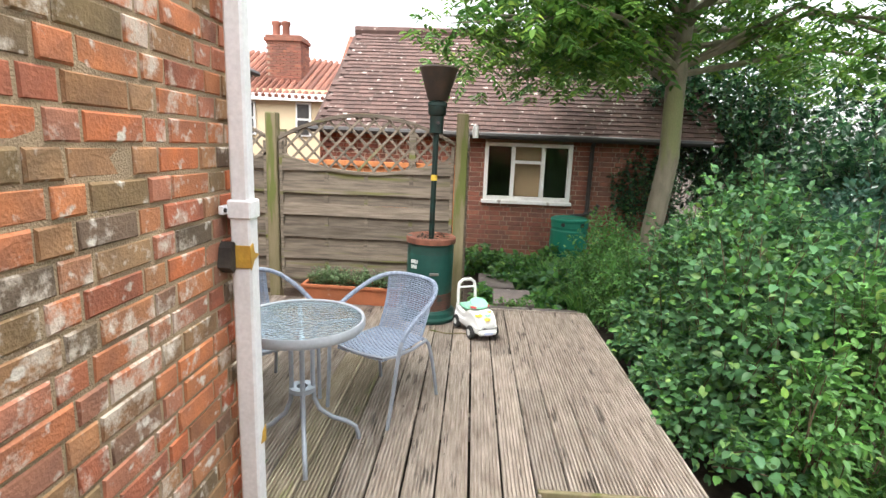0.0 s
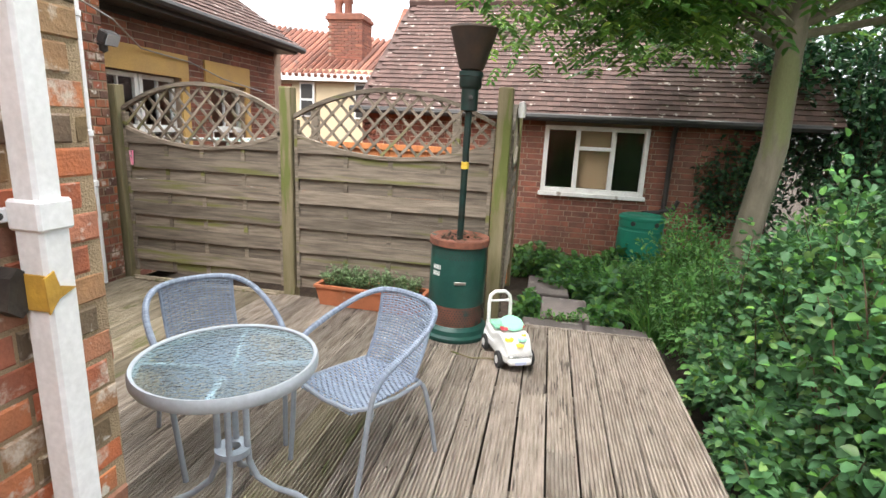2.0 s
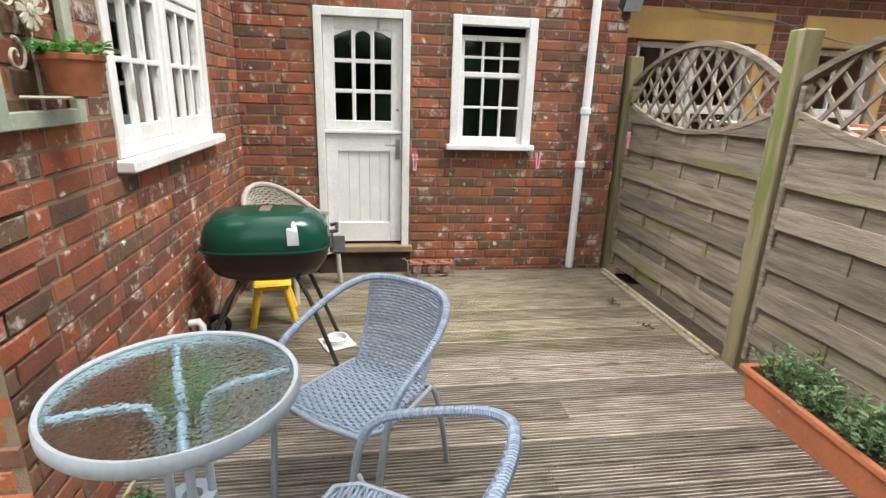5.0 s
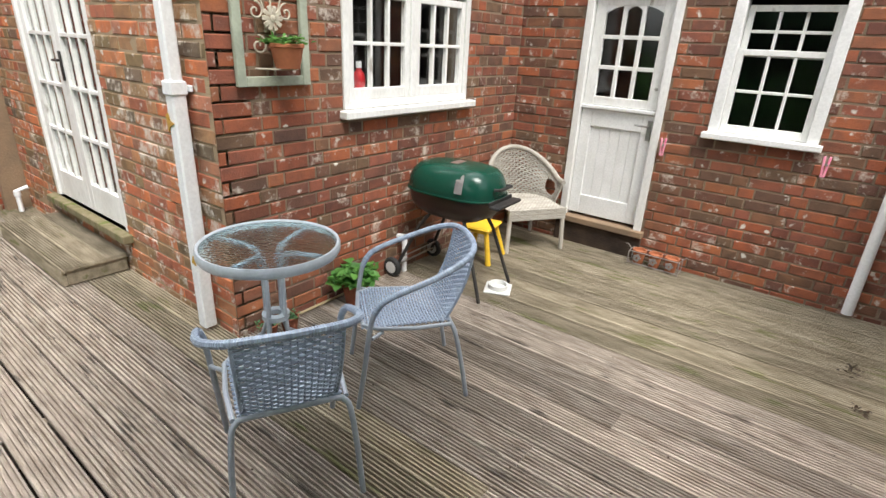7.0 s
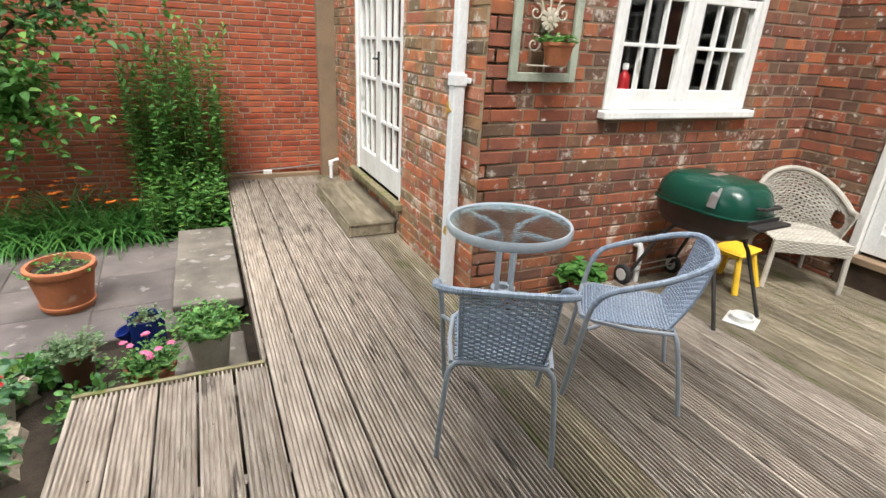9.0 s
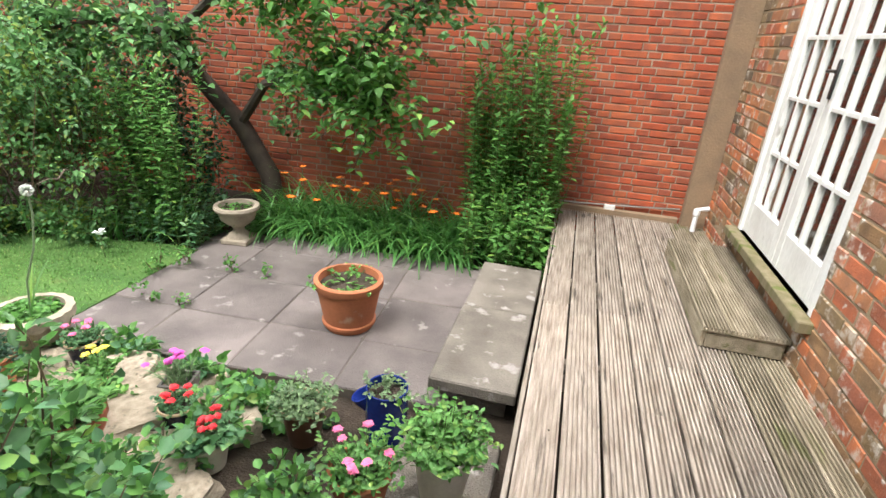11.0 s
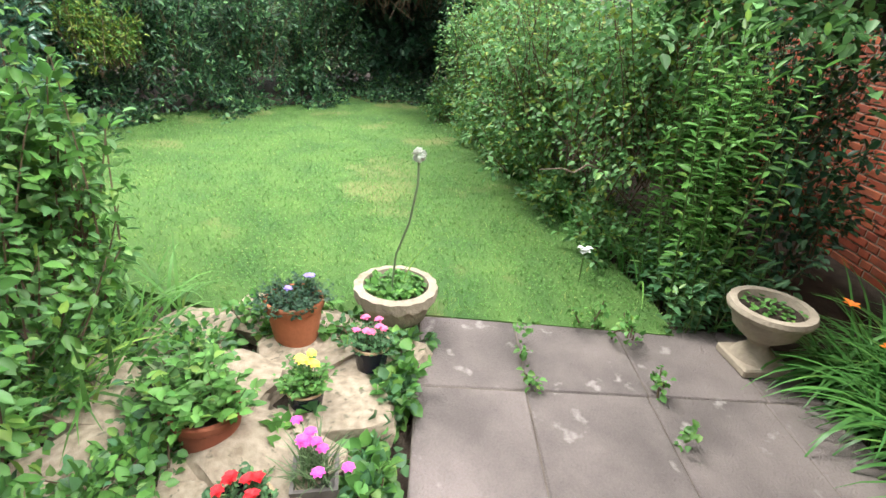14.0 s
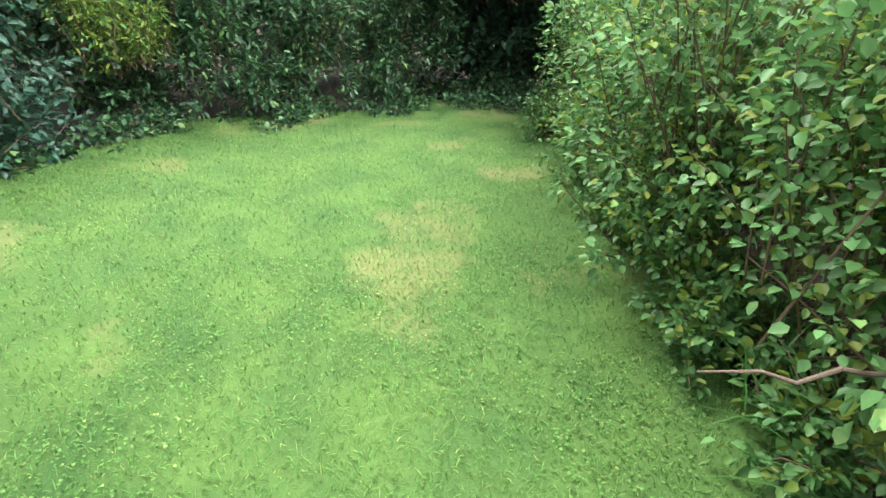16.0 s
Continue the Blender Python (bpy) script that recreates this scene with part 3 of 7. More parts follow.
# glazed double doors in the east wall
fd = tagged(new("door_2"), "white glazed double doors with many small panes", "door", "", "structure")
fd.matrix_world = pose(XF, FD[0], 0, 0, 0, 90)
W, Z0, Z1 = FD[1] - FD[0], FD[2], FD[3]
part("door_frame", Geo().box(0.001, 0.0, Z0, 0.05, 0.10, Z1, 0.004).box(W - 0.05, 0.0, Z0, W - 0.001, 0.10, Z1, 0.004).box(0.05, 0.001, Z1 - 0.05, W - 0.05, 0.10, Z1 - 0.001, 0.004), M_white, fd)
for a, b in ((0.052, W / 2 - 0.002), (W / 2 + 0.002, W - 0.052)):
    grid_sash(fd, "leaf", a, Z0 + 0.01, b, Z1 - 0.052, 3, 5, 0.02, 0.075, 0.026, 0.045, 0.22)
part("lever_handle", Geo().box(W / 2 + 0.015, 0.008, 1.28, W / 2 + 0.045, 0.02, 1.48, 0.003).tube([(W / 2 + 0.03, 0.012, 1.42), (W / 2 + 0.03, -0.035, 1.42), (W / 2 + 0.13, -0.035, 1.42)], 0.008), M_black, fd, smooth=True)
part("door_sill", Geo().box(-0.05, -0.07, Z0 - 0.06, W + 0.06, 0.1, Z0, 0.006), M_post, fd)
st = thing("deck_step", "low mossy grooved timber step below glazed doors", "step")
pr = deck_profile(0.139, 7)
for i in range(3):
    n = len(pr)
    vs = [(px, -0.48, pz) for px, pz in pr] + [(px, 0.886, pz) for px, pz in pr]
    fs = [tuple(range(n)), tuple(range(2 * n - 1, n - 1, -1))] + [(j, n + j, n + (j + 1) % n, (j + 1) % n) for j in range(n)]
    part("board", Geo().add(vs, fs), M_moss, st, m=Matrix.Translation((XF + 0.012 + 0.142 * i, 0, 0.135)))
part("front_board", Geo().box(XF + 0.41, -0.47, 0.005, XF + 0.435, 0.876, 0.105, 0.004), M_moss, st)
part("end_board", Geo().box(XF + 0.025, 0.851, 0.005, XF + 0.408, 0.876, 0.105, 0.004), M_moss, st)


# ---- pipes and fittings ----
dp = thing("downpipe", "white square plastic downpipe at the brick corner", "downpipe")
part("pipe", Geo().box(XF + 0.03, 2.02, 0.02, XF + 0.105, 2.095, 1.385, 0.008), M_upvc, dp)
part("pipe", Geo().box(XF + 0.034, 2.024, 1.385, XF + 0.10, 2.09, 3.3, 0.008), M_upvc, dp)
part("collar", Geo().box(XF + 0.024, 2.014, 1.35, XF + 0.112, 2.102, 1.42, 0.006), M_upvc, dp)
part("bracket", Geo().box(XF + 0.008, 1.985, 1.368, XF + 0.026, 2.125, 1.40, 0.003), M_upvc, dp)
part("bracket_screw", Geo().lathe([(0.008, 0), (0.008, 0.006), (0.001, 0.008)], 8, pose(XF + 0.026, 1.997, 1.384, 0, 90, 0)), M_black, dp)
M_clip = mat("tarred_clip", (0.03, 0.026, 0.022), (0.07, 0.06, 0.05), 12, 0.8, 0.4)
M_ochre = mat("ochre_flaked_tape", (0.55, 0.33, 0.05), (0.38, 0.22, 0.04), 14, 0.7, 0.3)
part("wall_clip", Geo().prism([(1.97, 1.18), (1.985, 1.25), (2.005, 1.27), (2.018, 1.26), (2.018, 1.17), (2.0, 1.155)], XF + 0.003, XF + 0.05, Matrix(((0, 0, 1, 0), (1, 0, 0, 0), (0, 1, 0, 0), (0, 0, 0, 1)))), M_clip, dp, "torn black clip")
part("torn_tape", Geo().prism([(2.014, 1.165), (2.01, 1.25), (2.035, 1.262), (2.045, 1.225), (2.085, 1.212), (2.04, 1.195)], XF + 0.106, XF + 0.110, Matrix(((0, 0, 1, 0), (1, 0, 0, 0), (0, 1, 0, 0), (0, 0, 0, 1)))), M_ochre, dp, "torn ochre tape")
part("torn_tape", Geo().box(XF + 0.05, 2.014, 1.17, XF + 0.106, 2.018, 1.255, 0.001), M_ochre, dp)
part("torn_tape", Geo().prism([(2.05, 0.44), (2.094, 0.43), (2.097, 0.50), (2.07, 0.485)], XF + 0.106, XF + 0.109, Matrix(((0, 0, 1, 0), (1, 0, 0, 0), (0, 1, 0, 0), (0, 0, 0, 1)))), M_ochre, dp)
dp2 = thing("downpipe", "white round downpipe on the west wall", "downpipe")
part("pipe", Geo().lathe([(0.034, 0.03), (0.034, 3.3)], 18, pose(XH + 0.055, 5.10, 0)), M_upvc, dp2, smooth=True)
for z in (1.40, 0.95, 2.4):
    part("collar", Geo().lathe([(0.036, z), (0.044, z + 0.004), (0.044, z + 0.05), (0.036, z + 0.054)], 18, pose(XH + 0.055, 5.10, 0)), M_upvc, dp2, smooth=True)
vp = thing("waste_pipe", "short white plastic waste pipe by the wall", "pipe")
part("pipe", Geo().tube([(-2.56, 2.28, 0.27), (-2.56, 2.33, 0.28), (-2.56, 2.345, 0.255), (-2.56, 2.345, 0.0)], 0.021, 12), M_upvc, vp, smooth=True)
vp = thing("waste_pipe", "white plastic pipe in the wall corner by the step", "pipe")
part("pipe", Geo().tube([(XF + 0.12, -1.16, 0.0), (XF + 0.12, -1.16, 0.20), (XF + 0.03, -1.16, 0.22)], 0.022, 12), M_upvc, vp, smooth=True)
part("collar", Geo().lathe([(0.022, 0.15), (0.029, 0.152), (0.029, 0.2), (0.022, 0.202)], 14, pose(XF + 0.12, -1.16, 0)), M_upvc, vp, smooth=True)
rod = thing("conduit", "thin grey conduit along the foot of the wall", "pipe")
part("pipe", Geo().tube([(XF + 0.22, YG + 0.03, 0.13), (-0.6, YG + 0.03, 0.10), (-0.1, YG + 0.035, 0.07), (0.6, YG + 0.035, 0.06)], 0.009, 8), M_steel, rod, smooth=True)
plug = thing("wall_box", "small weathered white box at the wall foot", "socket")
part("box", Geo().box(-0.42, YG + 0.008, 0.03, -0.32, YG + 0.055, 0.09, 0.006), M_oldwhite, plug)
plinth = tagged(new("trim_plinth", Geo().box(XF + 0.22, YG + 0.003, -0.05, 0.1, YG + 0.06, 0.05, 0.01).mesh("plinth", M_render)), "crumbling cement plinth along the garden wall", "trim", "", "structure")

fl = thing("floodlight", "dark grey security floodlight with motion sensor", "floodlight", pose(XH + 0.01, 5.35, 2.28))
part("housing", Geo().box(0.06, -0.08, -0.02, 0.16, 0.08, 0.10, 0.015, pose(0, 0, 0, 0, 25, 0)), M_black, fl)
part("glass", Geo().box(0.162, -0.07, -0.01, 0.166, 0.07, 0.09, 0.0, pose(0, 0, 0, 0, 25, 0)), mat("lamp_glass", (0.4, 0.43, 0.46), (0.3, 0.33, 0.35), 3, 0.15, 0), fl)
part("bracket", Geo().tube([(0.0, 0, -0.06), (0.06, 0, -0.06), (0.10, 0, 0.0)], 0.012), M_black, fl)
part("sensor", Geo().lathe([(0.005, -0.14), (0.035, -0.12), (0.035, -0.07), (0.01, -0.05)], 14, pose(0.06, 0, 0)), M_black, fl, smooth=True)
cb = thing("wall_cable", "loose grey cable drooping along the house walls", "cable")
part("cable", Geo().tube([(XH + 0.03, 5.2, 2.55), (XH + 0.06, 5.5, 2.45), (-4.42, 6.2, 2.30), (-4.44, 7.0, 2.26), (-4.4, 7.6, 2.12), (-4.3, 8.4, 2.02)], 0.008, 6), M_steel, cb)


# ---- fence ----
def fence_panel(L, label):
    """A lapped panel with a lattice lens on top; x from 0 to L, face towards -y, base at z 0."""
    f = thing("fence", label, "fence panel", group="fence panels")
    r = random.Random(int(L * 100))

    def low(x):
        return 1.30 + 0.17 * (2 * x / L - 1) ** 2

    def high(x):
        return 1.63 + 0.25 * (1 - (2 * x / L - 1) ** 2)
    part("side_batten", Geo().box(0, -0.03, 0.03, 0.035, 0.03, 1.60, 0.004), M_fence, f)
    part("side_batten", Geo().box(L - 0.035, -0.03, 0.03, L, 0.03, 1.60, 0.004), M_fence, f)
    rows, h = 12, 0.122
    for i in range(rows):
        z0 = 0.035 + i * 0.116 + r.uniform(-0.004, 0.004)
        n = 14
        front = -0.022 if i % 2 else 0.0
        top, bot_, ok = [], [], True
        for k in range(n + 1):
            x = 0.03 + (L - 0.06) * k / n
            t = min(z0 + h, low(x) + 0.01)
            if t - z0 < 0.004:
                t = z0 + 0.004
            wob = 0.003 * math.sin(x * 5 + i * 1.7)
            top.append((x, t + wob))
            bot_.append((x, z0 + wob))
        vs, fs = [], []
        for (x, t), (_, b) in zip(top, bot_):
            y = front + 0.002 * math.sin(x * 7 + i)
            vs += [(x, y - 0.009, b), (x, y + 0.001, b), (x, y + 0.004, t), (x, y - 0.003, t)]
        for k in range(n):
            a, b = 4 * k, 4 * k + 4
            fs += [(a, b, b + 3, a + 3), (a + 1, a + 2, b + 2, b + 1), (a, a + 1, b + 1, b), (a + 3, b + 3, b + 2, a + 2)]
        fs += [(0, 3, 2, 1), (4 * n, 4 * n + 1, 4 * n + 2, 4 * n + 3)]
        part("slat", Geo().add(vs, fs), M_fence, f)
    for c in (0.27, 0.5, 0.76):
        x = L * c
        part("batten", Geo().box(x - 0.02, -0.017, 0.04, x + 0.02, -0.003, low(x) - 0.01, 0.002), M_fence, f)
    for fn, w in ((low, 0.032), (high, 0.036)):
        g = Geo()
        n = 20
        vs, fs = [], []
        for k in range(n + 1):
            x = L * k / n
            z = fn(x)
            vs += [(x, -0.03, z - w / 2), (x, 0.03, z - w / 2), (x, 0.03, z + w / 2), (x, -0.03, z + w / 2)]
        for k in range(n):
            a = 4 * k
            for q in range(4):
                fs.append((a + q, a + 4 + q, a + 4 + (q + 1) % 4, a + (q + 1) % 4))
        fs += [(0, 1, 2, 3), (4 * n + 3, 4 * n + 2, 4 * n + 1, 4 * n)]
        part("curved_rail", g.add(vs, fs), M_fence, f)
    for s in (1, -1):
        c = -3.0
        while c < 5.0:
            pts = []
            for k in range(81):
                x = L * k / 80
                z = c + s * 1.05 * x if s > 0 else c + 1.05 * (L - x)
                if low(x) < z < high(x):
                    pts.append((x, z))
            if len(pts) > 2:
                (xa, za), (xb, zb) = pts[0], pts[-1]
                d = Vector((xb - xa, 0, zb - za))
                ang = math.degrees(math.atan2(d.z, d.x))
                part("lattice_lath", Geo().box(0, 0, -0.012, d.length, 0.011, 0.012, 0.0), M_fence, f, m=pose(xa, -0.012 if s > 0 else 0.0, za, 0, -ang, 0))
            c += 0.165
    return f


def fence_post(x, y, h, w=0.115, cap=False):
    p = thing("fence_post", "square mossy timber fence post", "post", pose(x, y, 0), group="fence posts")
    part("post", Geo().box(-w / 2, -w / 2, -0.3, w / 2, w / 2, h, 0.008), M_post, p)
    return p


fence_post(-4.17, 5.52, 1.88)
fence_post(-2.37, 5.52, 1.91)
fence_post(-0.42, 5.51, 1.96, 0.12)
fence_post(-0.44, 7.48, 1.85)
fp = fence_panel(1.66, "narrow grey lapped fence panel with oval lattice top")
fp.matrix_world = pose(-4.09, 5.52, 0.03)
fp = fence_panel(1.81, "grey lapped fence panel with oval lattice top")
fp.matrix_world = pose(-2.30, 5.52, 0.03)
cp = copy_thing(fp, pose(-0.37, 5.58, -0.02, 0, 0, 92))
tagged(cp, "grey lapped fence panel beside the garden path", "fence panel", "fence panels")
capp = thing("fence_peg_pot", "upturned white cup on the fence top", "cup", pose(-0.29, 5.62, 1.78))
part("cup", Geo().lathe([(0.03, -0.05), (0.034, 0.02), (0.025, 0.075), (0.001, 0.085)], 12), M_oldwhite, capp, smooth=True)
gb = thing("gravel_board", "mossy timber board at the fence foot", "board")
part("board", Geo().box(-4.05, 5.405, 0.0, -2.40, 5.435, 0.03, 0.006, pose(0, 0, 0)), M_moss, gb)
part("board", Geo().box(-4.0, 5.36, 0.0, -2.44, 5.40, 0.018, 0.004), M_moss, gb)


def peg(x, y, z, rx, rz, col):
    p = thing("clothes_peg", "faded pink plastic clothes peg hanging", "clothes peg", pose(x, y, z, rx, 0, rz), group="clothes pegs")
    for s in (-1, 1):
        part("arm", Geo().box(-0.006 + s * 0.012 - 0.006, -0.006, -0.07, -0.006 + s * 0.012 + 0.008, 0.006, 0.07, 0.003, pose(0, 0, 0, 0, s * 4, 0)), col, p)
    part("spring", Geo().lathe([(0.009, -0.007), (0.009, 0.007)], 10, pose(0, -0.008, 0.015, 90)), M_steel, p)


M_pink = mat("pink_plastic", (0.85, 0.22, 0.38), (0.75, 0.4, 0.45), 20, 0.5, 0.02)
peg(-4.0, 5.475, 1.20, 0, -6, M_pink)
peg(XH + 0.06, 4.72, 1.0, 0, 90, M_pink)
peg(XH + 0.03, 3.66, 0.97, 0, 90, M_pink)


# ---- bistro set ----
M_greytube = mat("grey_powder_coat", (0.31, 0.34, 0.38), (0.26, 0.29, 0.33), 12, 0.4, 0.05)
M_weave = mat("blue_grey_rattan", (0.29, 0.35, 0.44), (0.22, 0.27, 0.35), 18, 0.5, 0.12, island=0.12)
M_rim = mat("grey_table_rim", (0.42, 0.46, 0.50), (0.36, 0.40, 0.43), 12, 0.35, 0.03)
M_ripple = bpy.data.materials.new("rippled_glass")
M_ripple.use_nodes = True
n, l = M_ripple.node_tree.nodes, M_ripple.node_tree.links
b = n["Principled BSDF"]
b.inputs["Base Color"].default_value = (0.72, 0.90, 0.93, 1)
b.inputs["Roughness"].default_value, b.inputs["Transmission Weight"].default_value, b.inputs["IOR"].default_value = 0.06, 1.0, 1.48
vz = n.new("ShaderNodeTexVoronoi")
vz.feature = "SMOOTH_F1"
vz.inputs["Scale"].default_value = 70
bp = n.new("ShaderNodeBump")
bp.inputs["Strength"].default_value, bp.inputs["Distance"].default_value = 0.45, 0.004
tc = n.new("ShaderNodeTexCoord")
l.new(tc.outputs["Object"], vz.inputs["Vector"])
l.new(vz.outputs["Distance"], bp.inputs["Height"])
l.new(bp.outputs[0], b.inputs["Normal"])

table = thing("bistro_table", "small round grey table with rippled glass top", "table", pose(-1.155, 2.732, 0, 0, 0, 20) @ Matrix.Diagonal((1, 1, 1.035, 1)))
part("rim", Geo().lathe([(0.312, 0.665), (0.325, 0.662), (0.333, 0.675), (0.333, 0.70), (0.327, 0.712), (0.315, 0.708), (0.312, 0.665)], 56, closed=True), M_rim, table, smooth=True)
tg = part("glass_top", Geo().lathe([(0.001, 0.695), (0.3135, 0.695), (0.3135, 0.703), (0.001, 0.703)], 56, closed=True), M_ripple, table, "rippled clear glass")
tg.visible_shadow = False
for i in range(4):
    a = radians(90 * i)
    pts = []
    for r, z in ((0.305, 0.672), (0.25, 0.672), (0.15, 0.668), (0.09, 0.655), (0.062, 0.62), (0.055, 0.55), (0.055, 0.36), (0.06, 0.27), (0.09, 0.20), (0.16, 0.145), (0.24, 0.11), (0.285, 0.075), (0.30, 0.03), (0.302, 0.0)):
        pts.append((r * math.cos(a), r * math.sin(a), z))
    part("leg", Geo().tube(pts, 0.0125, 10), M_greytube, table, smooth=True)
part("collar_ring", Geo().lathe([(0.03, 0.315), (0.068, 0.315), (0.068, 0.34), (0.03, 0.34), (0.03, 0.315)], 24, closed=True), M_greytube, table, smooth=True)


def cord(fn, n=36, r=0.0035):
    return [fn(i / n) for i in range(n + 1)]


def bistro_chair():
    c = thing("bistro_chair", "blue-grey woven rattan armchair with tubular frame", "chair", group="chairs round the table")
    half = [(0.235, 0.27, 0.0), (0.25, 0.24, 0.22), (0.265, 0.215, 0.44), (0.275, 0.19, 0.54), (0.285, 0.14, 0.60), (0.288, 0.04, 0.645), (0.28, -0.08, 0.69), (0.25, -0.19, 0.735), (0.19, -0.265, 0.765), (0.10, -0.295, 0.778)]
    hoop = half + [(0, -0.302, 0.78)] + [(-x, y, z) for x, y, z in reversed(half)]

    def smooth_path(P, k=4):
        out = []
        P = [Vector(p) for p in P]
        for i in range(len(P) - 1):
            p0, p1, p2, p3 = P[max(i - 1, 0)], P[i], P[i + 1], P[min(i + 2, len(P) - 1)]
            for j in range(k):
                t = j / k
                out.append(0.5 * ((2 * p1) + (p2 - p0) * t + (2 * p0 - 5 * p1 + 4 * p2 - p3) * t * t + (3 * p1 - p0 - 3 * p2 + p3) * t ** 3))
        return out + [P[-1]]
    path = smooth_path(hoop, 5)
    part("arm_hoop", Geo().tube(path, 0.0125, 10), M_greytube, c, smooth=True)
    wrap = Geo()
    for i in range(14, len(path) - 15):
        a, b = path[i], path[i + 1]
        for s in (0.0, 0.5):
            p, d = a.lerp(b, s), (b - a).normalized()
            wrap.tube([p - d * 0.004, p + d * 0.004], [0.0155, 0.0155], 8)
    part("rattan_wrap", wrap, M_weave, c, kind="stuff")
    rear = [(0.235, -0.27, 0.0), (0.225, -0.235, 0.20), (0.21, -0.20, 0.36), (0.19, -0.185, 0.395), (0.16, -0.18, 0.405), (0, -0.18, 0.405)]
    rear = rear + [(-x, y, z) for x, y, z in reversed(rear[:-1])]
    part("rear_leg_hoop", Geo().tube(smooth_path(rear, 3), 0.0115, 10), M_greytube, c, smooth=True)
    part("seat_frame", Geo().tube([(0.20, -0.18, 0.405), (0.215, 0.0, 0.405), (0.21, 0.17, 0.415), (0.17, 0.235, 0.415), (0.0, 0.25, 0.41), (-0.17, 0.235, 0.415), (-0.21, 0.17, 0.415), (-0.215, 0.0, 0.405), (-0.20, -0.18, 0.405)], 0.010, 8), M_greytube, c, smooth=True)
    for s in (-1, 1):
        part("stretcher", Geo().tube([(s * 0.21, 0.15, 0.395), (s * 0.262, 0.205, 0.395)], 0.009, 8), M_greytube, c)

    def seat_at(u, v):   # v 0 front to 1 rear
        w = 0.205 - 0.02 * v - (0.03 * max(0, 0.12 - v) / 0.12)
        x = (2 * u - 1) * w
        y = 0.245 - 0.425 * v
        return Vector((x, y, 0.418 - 0.03 * math.sin(math.pi * v) * (1 - (2 * u - 1) ** 2) - (0.02 * max(0, 0.1 - v) / 0.1)))

    def back_at(u, v):   # v 0 low to 1 high
        w = 0.168 + 0.01 * v
        x = (2 * u - 1) * w
        y = -0.18 - 0.115 * v - 0.02 * math.sin(math.pi * v) + 0.02 * (2 * u - 1) ** 2
        return Vector((x, y, 0.415 + 0.355 * v - 0.02 * v * (2 * u - 1) ** 2))
    for name, at, rows, cols in (("woven_seat", seat_at, 30, 17), ("woven_back", back_at, 27, 15)):
        g = Geo()
        for j in range(rows):
            v = (j + 0.5) / rows
            k = cols * 3
            pts = []
            for i in range(k + 1):
                u = i / k
                p = at(u, v)
                nrm = (at(u, min(v + 0.02, 1)) - at(u, max(v - 0.02, 0))).cross(Vector((1, 0, 0))).normalized()
                pts.append(p + nrm * 0.0035 * math.cos(math.pi * (u * cols + j)))
            g.tube(pts, 0.0052, 5)
        part(name, g, M_weave, c, kind="stuff")
        g = Geo()
        for i in range(cols):
            u = (i + 0.5) / cols
            g.tube([at(u, k / 24) for k in range(25)], 0.0038, 4)
        part("warp_weave", g, M_weave, c, kind="stuff")
    part("back_edge", Geo().tube([back_at(0, k / 10) for k in range(11)], 0.007, 8), M_weave, c)
    part("back_edge", Geo().tube([back_at(1, k / 10) for k in range(11)], 0.007, 8), M_weave, c)
    return c


def facing(x, y, dx, dy):
    return pose(x, y, 0, 0, 0, math.degrees(math.atan2(dy, dx)) - 90)


ch = bistro_chair()
ch.matrix_world = facing(-0.807, 3.288, -0.25, -0.47)
copy_thing(ch, facing(-1.577, 3.243, 0.42, -0.335))

# ---- patio heater ----
M_green = mat("dark_green_enamel", (0.012, 0.062, 0.048), (0.008, 0.04, 0.033), 6, 0.35, 0.05, third=(0.10, 0.045, 0.025), third_at=0.69, third_scale=6)
M_rust = mat("rusted_steel", (0.22, 0.085, 0.05), (0.11, 0.045, 0.03), 9, 0.85, 0.4, third=(0.03, 0.07, 0.06), third_at=0.62, third_scale=7)
M_guard = mat("rusted_guard_steel", (0.15, 0.06, 0.038), (0.075, 0.042, 0.03), 6, 0.7, 0.3, third=(0.02, 0.05, 0.042), third_at=0.60, third_scale=6)
M_darkmetal = mat("scorched_metal", (0.045, 0.035, 0.03), (0.08, 0.05, 0.035), 7, 0.55, 0.2)
M_poledark = mat("blackened_green_enamel", (0.007, 0.026, 0.022), (0.012, 0.016, 0.013), 9, 0.4, 0.05)
ht = thing("patio_heater", "dark green gas patio heater with rusted rim", "patio heater", pose(-0.675, 5.035, 0.0, 0, 0.8, 0))
part("base", Geo().lathe([(0.275, 0.0), (0.285, 0.012), (0.285, 0.035), (0.262, 0.05), (0.255, 0.085), (0.235, 0.10), (0.225, 0.11)], 48), M_green, ht, smooth=True)
part("lower_guard", Geo().lathe([(0.218, 0.11), (0.218, 0.27)], 48, closed=True), M_guard, ht, "dark rust-stained perforated guard", smooth=True)
part("drum", Geo().lathe([(0.218, 0.27), (0.221, 0.272), (0.221, 0.64), (0.219, 0.645), (0.219, 0.74)], 48, closed=True), M_green, ht, smooth=True)
# no holes are cut: flat black hexagons paint in their dark
holes = Geo()
for rowz, nn in [(0.655 + 0.017 * k, 60) for k in range(5)] + [(0.13 + 0.019 * k, 60) for k in range(7)]:
    for i in range(nn):
        a = 2 * math.pi * (i + (0.5 if round(rowz * 1000) % 2 else 0)) / nn
        m = pose(0.2205 * math.cos(a), 0.2205 * math.sin(a), rowz, 0, 0, math.degrees(a))
        holes.add([(0, 0.006 * math.cos(t * math.pi / 3), 0.006 * math.sin(t * math.pi / 3)) for t in range(6)], [(0, 1, 2, 3, 4, 5)], m)
part("vent_holes", holes, M_black, ht, kind="stuff")
